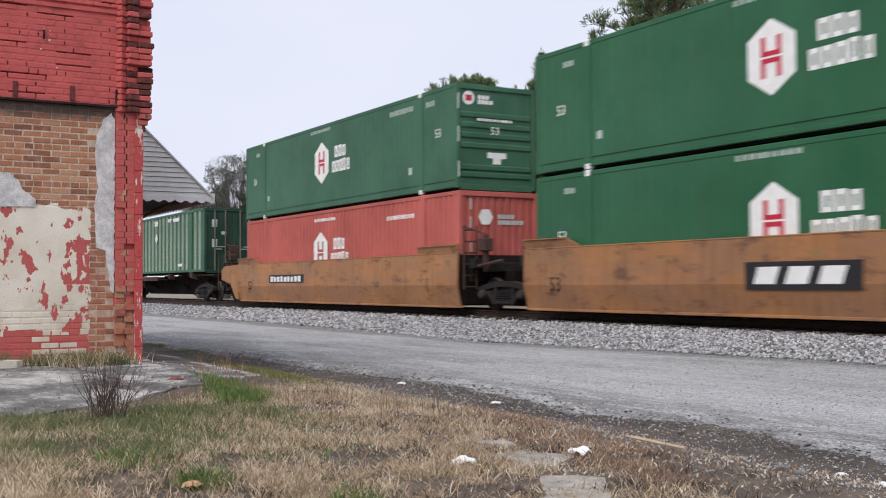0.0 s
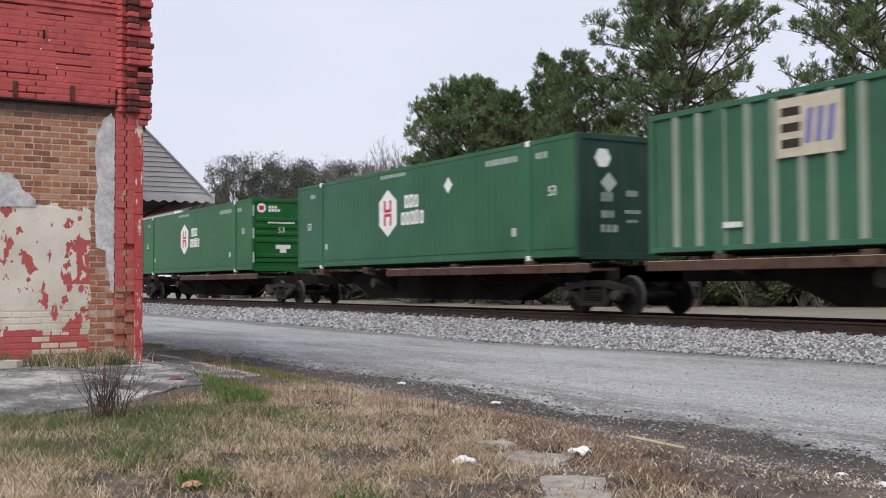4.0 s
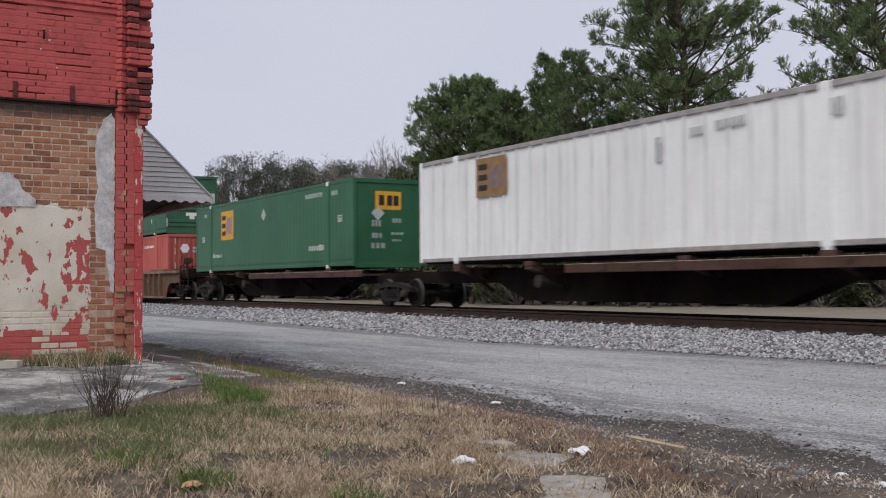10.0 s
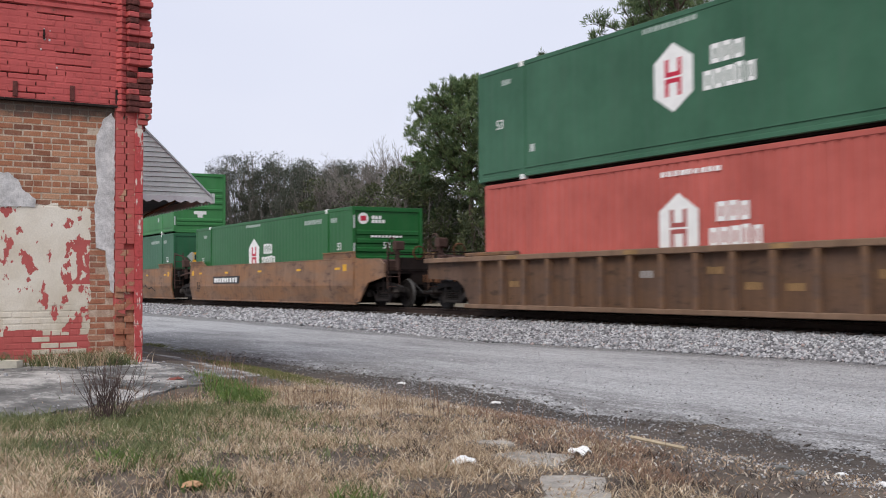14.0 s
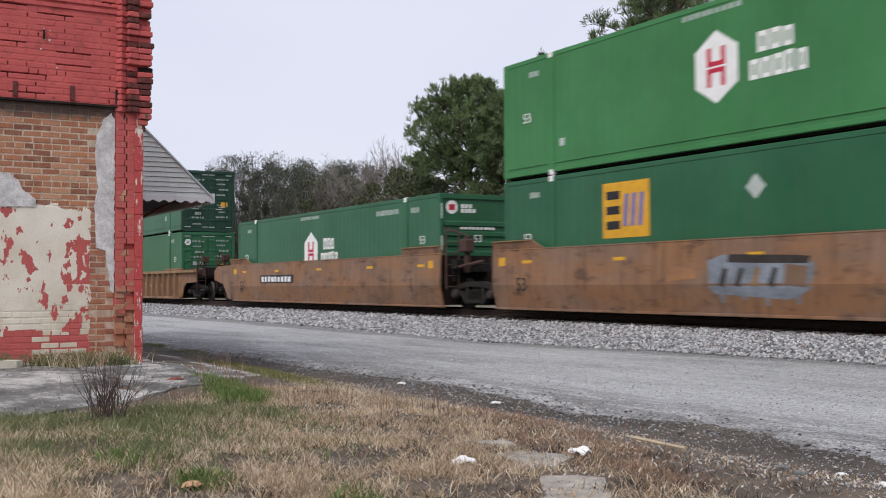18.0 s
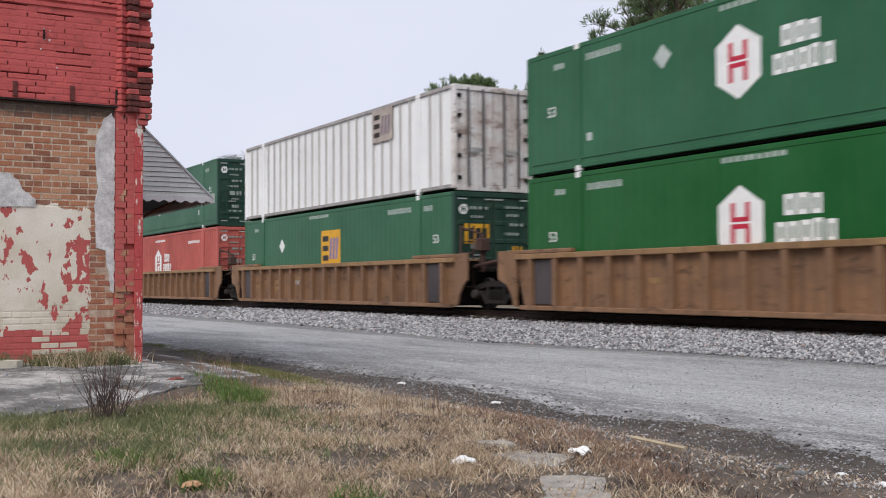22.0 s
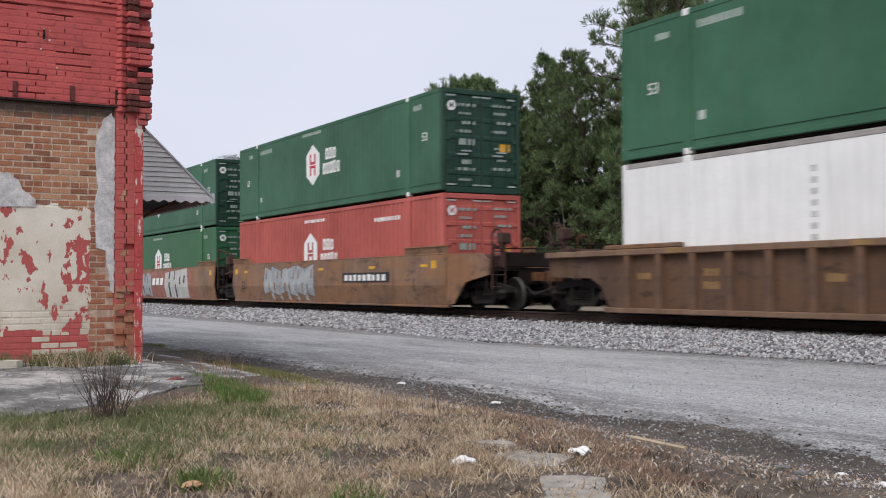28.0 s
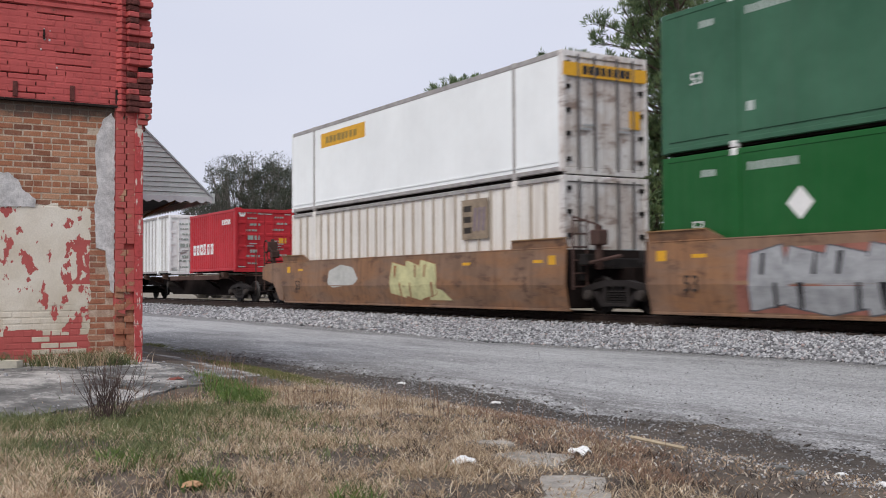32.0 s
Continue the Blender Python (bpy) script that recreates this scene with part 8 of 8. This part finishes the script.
def tufts(pts, axes, n_needles, length, width, rs):
    """Brushes of long needles round short shoots at pts that point along axes. Returns vertices and faces."""
    n = len(pts)
    side = rs.normal(size=(n, n_needles, 3))
    side -= (side * axes[:, None, :]).sum(2, keepdims=True) * axes[:, None, :]
    side /= np.linalg.norm(side, axis=2, keepdims=True) + 1e-9
    th = 0.25 + 1.0 * rs.rand(n, n_needles, 1)
    d = axes[:, None, :] * np.cos(th) + side * np.sin(th)
    root = pts[:, None, :] + axes[:, None, :] * (0.24 * rs.rand(n, n_needles, 1) - 0.06)
    flat = np.cross(d, rs.normal(size=(n, n_needles, 3)))
    flat /= np.linalg.norm(flat, axis=2, keepdims=True) + 1e-9
    ln = length * (0.65 + 0.5 * rs.rand(n, n_needles, 1))
    tip, mid = root + d * ln, root + d * ln * 0.55
    v = np.stack([root, mid + flat * width, tip, mid - flat * width], 2).reshape(-1, 3)
    return v, np.arange(n * n_needles)[:, None] * 4 + np.array([[0, 1, 2, 3]])


def pine(at, height, low, wide, label, seed, limbs=50, shape=0.4, sub=13, lean=(0, 0), needles=22):
    """A pine: trunk, limbs that turn up at their ends, and forking shoots that carry brushes of needles. The crown starts at height low and is wide metres in radius at its widest (at the share 'shape' of the crown)."""
    rs = np.random.RandomState(seed)
    root = thing("pine_tree", pose(*at), label, "tree", "pines beyond the track")
    tr = Shape()
    trunk = limb_path((0, 0, -0.3), (0.02 + lean[0], 0.02 + lean[1], 1), height * 0.95, (-lean[0], -lean[1], 0.1), rs, 9)
    tube(tr, trunk, height * 0.014, height * 0.004, 8)
    part("trunk", tr, BARK, root)
    P, A = [], []
    for k in range(limbs):
        g = ((k + rs.rand()) / limbs) ** 0.9
        env = 0.5 + 0.5 * math.sin(math.pi / 2 * g / shape) if g < shape else math.cos(math.pi / 2 * (g - shape) / (1 - shape)) ** 0.55
        ln = max(0.5, wide * env * (0.5 + 0.5 * rs.rand() ** 0.6))
        az = k * 2.39996 + rs.normal() * 0.4
        rise = 0.05 + 0.75 * g ** 1.5 + rs.normal() * 0.13
        hz = low + (height - low) * g * 0.97 - ln * (rise + 0.2) * 0.75
        i = min(0.985, max(0.08, hz / (height * 0.95))) * 9
        a = trunk[int(i)] + (trunk[min(int(i) + 1, 9)] - trunk[int(i)]) * (i % 1)
        d = np.array([math.cos(az), math.sin(az), rise])
        line = limb_path(a, d / np.linalg.norm(d), ln, (0, 0, 0.45), rs, 6)
        s = Shape()
        r = 0.014 + 0.010 * ln
        tube(s, line, r, r * 0.3, 5)
        for q in range(max(4, int(sub * (0.35 + 0.65 * ln / wide)))):
            f = (0.30 + 0.70 * rs.rand() ** 0.6) * 6
            j = min(5, int(f))
            b0, fwd = line[j] + (line[j + 1] - line[j]) * (f - j), line[j + 1] - line[j]
            fwd = fwd / np.linalg.norm(fwd)
            dv = fwd * 0.6 + rs.normal(size=3) * np.array([0.6, 0.6, 0.28]) + np.array([0, 0, 0.22])
            dv /= np.linalg.norm(dv)
            sl = (0.3 + 0.6 * rs.rand()) * (0.65 + 0.6 * (1 - f / 6)) * min(1.25, 0.35 + 0.32 * ln)
            tip = b0 + dv * sl
            tube(s, [b0, (b0 + tip) / 2 + rs.normal(size=3) * 0.04, tip], r * 0.3, r * 0.15, 3)
            for e in range(1 + rs.randint(0, 2)):
                p = tip if e == 0 else b0 + (tip - b0) * (0.45 + 0.5 * rs.rand()) + rs.normal(size=3) * 0.16
                ax = dv * 0.45 + np.array([0, 0, 0.75]) + rs.normal(size=3) * 0.25
                P.append(p)
                A.append(ax / np.linalg.norm(ax))
        P.append(line[6])
        A.append(np.array([0, 0, 1.0]))
        part("limb", s, BARK, root, fix=False)
    v, f = tufts(np.array(P), np.array(A), needles, 0.32, 0.019, rs)
    part("crown", raw_mesh("crown", v, f), NEEDLES, root, "dark green brushes of needles")
    return root


def leafy(name, at, height, width, material, label, seed, leaves=14000, size=0.15, stems=9, category="shrub", group="brush beyond the track", lobes=26, twig=TWIG, low=0.12):
    """A many-stemmed shrub or round tree: stems that end in lobes of small leaves, with gaps between the lobes."""
    rs = np.random.RandomState(seed)
    root = thing(name, pose(*at), label, category, group)
    C, R = [], []
    groups = [Shape() for _ in range(stems)]
    base = [np.array([rs.normal() * 0.10 * width, rs.normal() * 0.10 * width, -0.1]) for _ in range(stems)]
    for k in range(lobes):
        az = k * 2.39996 + rs.rand()
        g = low + (1 - low) * ((k + rs.rand()) / lobes)
        env = math.sqrt(max(0.02, 1 - abs((g - 0.42) / 0.62) ** 2.2))
        rr = 0.5 * width * env * (0.25 + 0.75 * rs.rand() ** 0.5)
        cen = np.array([rr * math.cos(az), rr * math.sin(az), height * g * (0.92 + 0.1 * rs.rand())])
        j = k % stems
        mid = (base[j] + cen) / 2 + rs.normal(size=3) * 0.05 * width
        r = 0.006 * height
        tube(groups[j], [base[j], (base[j] + mid) / 2, mid, (mid + cen) / 2, cen], r * 1.6, r * 0.4, 5)
        rad = width * (0.05 + 0.06 * rs.rand()) * (34 / lobes) ** 0.2
        for q in range(5 if lobes < 100 else 2):
            e = cen + rs.normal(size=3) * rad
            tube(groups[j], [(mid + cen) / 2, cen * 0.6 + e * 0.4, e], r * 0.35, r * 0.12, 4)
        C.append(cen)
        R.append(rad)
    for s in groups:
        part("stem", s, twig, root, fix=False)
    C, R = np.array(C), np.array(R)
    pick = rs.randint(0, lobes, leaves)
    o = rs.normal(size=(leaves, 3))
    o /= np.linalg.norm(o, axis=1, keepdims=True)
    o *= (R[pick] * (0.35 + 0.95 * rs.rand(leaves) ** 0.6))[:, None] * np.array([1.15, 1.15, 0.85])
    p = C[pick] + o
    p[:, 2] = np.maximum(p[:, 2], 0.05)
    d = rs.normal(size=(leaves, 3)) + np.array([0, 0, 0.3])
    d /= np.linalg.norm(d, axis=1, keepdims=True)
    sd = np.cross(d, rs.normal(size=(leaves, 3)))
    sd /= np.linalg.norm(sd, axis=1, keepdims=True) + 1e-9
    ln = size * (0.6 + 0.8 * rs.rand(leaves, 1))
    v = np.stack([p, p + d * ln * 0.5 + sd * ln * 0.32, p + d * ln, p + d * ln * 0.5 - sd * ln * 0.32], 1).reshape(-1, 3)
    part("foliage", raw_mesh("foliage", v, np.arange(leaves)[:, None] * 4 + np.array([[0, 1, 2, 3]])), material, root, "clumps of small leaves")
    return root


def bare_tree(at, height, spread, seed, label):
    rs = np.random.RandomState(seed)
    root = thing("bare_tree", pose(*at), label, "tree", "bare trees beyond the track")
    wood = [Shape()]

    def grow(a, d, ln, r, level, s):
        pl = limb_path(a, d, ln, (0, 0, 0.25), rs, 4)
        tube(s, pl if level < 4 else pl[::2], r, r * 0.55, 5 if level < 2 else 3)
        if level == 6:
            return
        for k in range(3 if level else 6):
            q = 4 if k == 0 else rs.randint(2, 5)
            dd = (pl[q] - pl[q - 1])
            dd = dd / np.linalg.norm(dd) + rs.normal(size=3) * (0.5 if level else 0.4) * spread
            dd[2] = abs(dd[2]) * 0.9 + 0.1
            if level == 0:
                wood.append(Shape())
            grow(pl[q], dd / np.linalg.norm(dd), ln * (0.55 + 0.2 * rs.rand()), max(0.011, r * 0.5), level + 1, wood[-1])

    grow(np.array((0, 0, -0.2)), np.array((0, 0, 1.0)), height * 0.36, height * 0.014, 0, wood[0])
    part("trunk", wood[0], TWIG, root, fix=False)
    for s in wood[1:]:
        part("limb", s, TWIG, root, fix=False)
    return root


P_LAB = "tall pine with a dark open crown"
YOUNG = "young pine at the wood's edge"
pine((-52.6, 33.0, 0.0), 13.3, 7.4, 4.6, "round-topped pine with an open dark crown", 3, 100, 0.5, 22)
pine((-57.4, 33.0, 0.0), 9.6, 3.0, 2.3, YOUNG, 47, 40, 0.4)
pine((-49.2, 34.2, 0.0), 12.2, 4.5, 3.3, P_LAB, 14, 66, 0.45, 18)
pine((-46.3, 35.0, 0.0), 12.6, 4.0, 2.7, P_LAB, 15, 60, 0.4, 15)
pine((-44.2, 34.6, 0.0), 14.4, 4.5, 2.5, P_LAB, 5, 62, 0.35, 15)
pine((-42.4, 36.2, 0.0), 13.8, 4.0, 2.9, P_LAB, 16, 60, 0.4, 15)
pine((-40.4, 36.0, 0.0), 18.2, 5.0, 3.2, P_LAB, 8, 90, 0.45, 16)
pine((-37.4, 36.0, 0.0), 20.5, 8.0, 5.3, "tall pine with a straight trunk and spreading limbs", 21, 94, 0.3, 20)
pine((-29.0, 40.4, 0.0), 19.0, 6.6, 5.2, "large dark pine with drooping limbs", 33, 110, 0.33, 19)
pine((-33.8, 47.5, 0.0), 11.5, 3.0, 2.8, P_LAB, 41, 36, 0.4)
pine((-46.5, 33.0, 0.0), 9.2, 2.0, 2.6, YOUNG, 43, 40, 0.35)
pine((-41.0, 34.5, 0.0), 10.0, 2.0, 2.8, YOUNG, 44, 44, 0.35)
pine((-38.0, 33.6, 0.0), 8.8, 2.0, 2.6, YOUNG, 45, 38, 0.35)

for k, (x, y, h, w) in enumerate(((-90, 33, 12.5, 9.5), (-86.5, 35.5, 11.8, 10), (-84, 38, 11.2, 11), (-95.0, 31.5, 9.6, 6), (-81, 36.5, 10.8, 10), (-77.5, 38, 10.6, 9))):
    leafy("leafy_tree", (x, y, 0.1), h, w, OAK_LEAF, "grey-green leafy tree with a ragged rounded crown", 50 + k, 44000, 0.115, 8, "tree", "leafy trees beyond the track", 150)
for k, (x, y, h, sp) in enumerate(((-71.5, 35.8, 12.2, 0.85), (-69.0, 38.5, 12.4, 0.9), (-74.5, 36.0, 11.2, 0.9), (-67.0, 36.0, 11.6, 0.9), (-70.2, 36.5, 12.6, 0.95))):
    bare_tree((x, y, 0.1), h, sp, 70 + k, "leafless grey tree with fine twigs")
for k, (x, y, h, w) in enumerate(((-73, 34, 9.0, 8), (-66, 36, 9.0, 8), (-61, 36, 8.5, 8), (-57, 32, 8.0, 6.5), (-53.5, 35.5, 7.2, 6), (-49, 33.5, 6.8, 6), (-45, 35, 7.0, 6),
                                  (-41.5, 35.5, 6.8, 6), (-38.5, 38.5, 7.0, 6), (-35.5, 38.0, 6.4, 5), (-33.0, 39.5, 6.6, 5), (-30.5, 41.0, 7.0, 5.5), (-27.5, 42.0, 6.6, 5.5), (-34.5, 44.5, 8.0, 7), (-24.0, 44.0, 6.8, 6), (-30.0, 46.0, 9.4, 7), (-32.5, 42.5, 9.2, 6.5), (-36.5, 42.0, 8.8, 6.5))):
    leafy("shrub", (x, y, 0.08), h, w, SHRUB_LEAF, "dense dark olive shrub at the wood's edge", 100 + k, 11000, 0.19, 6, lobes=60, low=0.04)

# the wood behind them, as one mass of leaves
rs = np.random.RandomState(77)
n = 90000
t = rs.rand(n)
x = -104 + 96 * t + rs.normal(size=n) * 1.0
y = 42 + 8 * np.abs(rs.normal(size=n)) + 5 * np.sin(x * 0.21)
z = (6.6 + 1.2 * np.sin(x * 0.5) + 0.8 * np.sin(x * 1.7)) * rs.rand(n) ** 0.8
p = np.stack([x, y, z], 1)
d = rs.normal(size=(n, 3))
d /= np.linalg.norm(d, axis=1, keepdims=True)
sd = np.cross(d, rs.normal(size=(n, 3)))
sd /= np.linalg.norm(sd, axis=1, keepdims=True)
ln = 0.32 * (0.6 + 0.8 * rs.rand(n, 1))
v = np.stack([p, p + d * ln * 0.5 + sd * ln * 0.34, p + d * ln, p + d * ln * 0.5 - sd * ln * 0.34], 1).reshape(-1, 3)
o = part("woods", raw_mesh("woods", v, np.arange(n)[:, None] * 4 + np.array([[0, 1, 2, 3]])), SHRUB_LEAF)
tagged(o, "dark olive woods beyond the track", "woods", kind="stuff")


def motions():
    times = [2.0 * k for k in range(17)]
    for ob in MOVERS:
        x, y, z = ob.location
        walk(ob, [(t, pose(x + run(t), y, z)) for t in times])
    # the wheels roll on the rail
    n = 640
    turns = [(32.0 * k / n, math.degrees(run(32.0 * k / n) / WHEEL_R)) for k in range(n + 1)]
    for ob in WHEELSETS:
        x, y, z = ob.location
        walk(ob, [(t, pose(x, y, z, 0, a % 360.0, 0)) for t, a in turns])


motions()
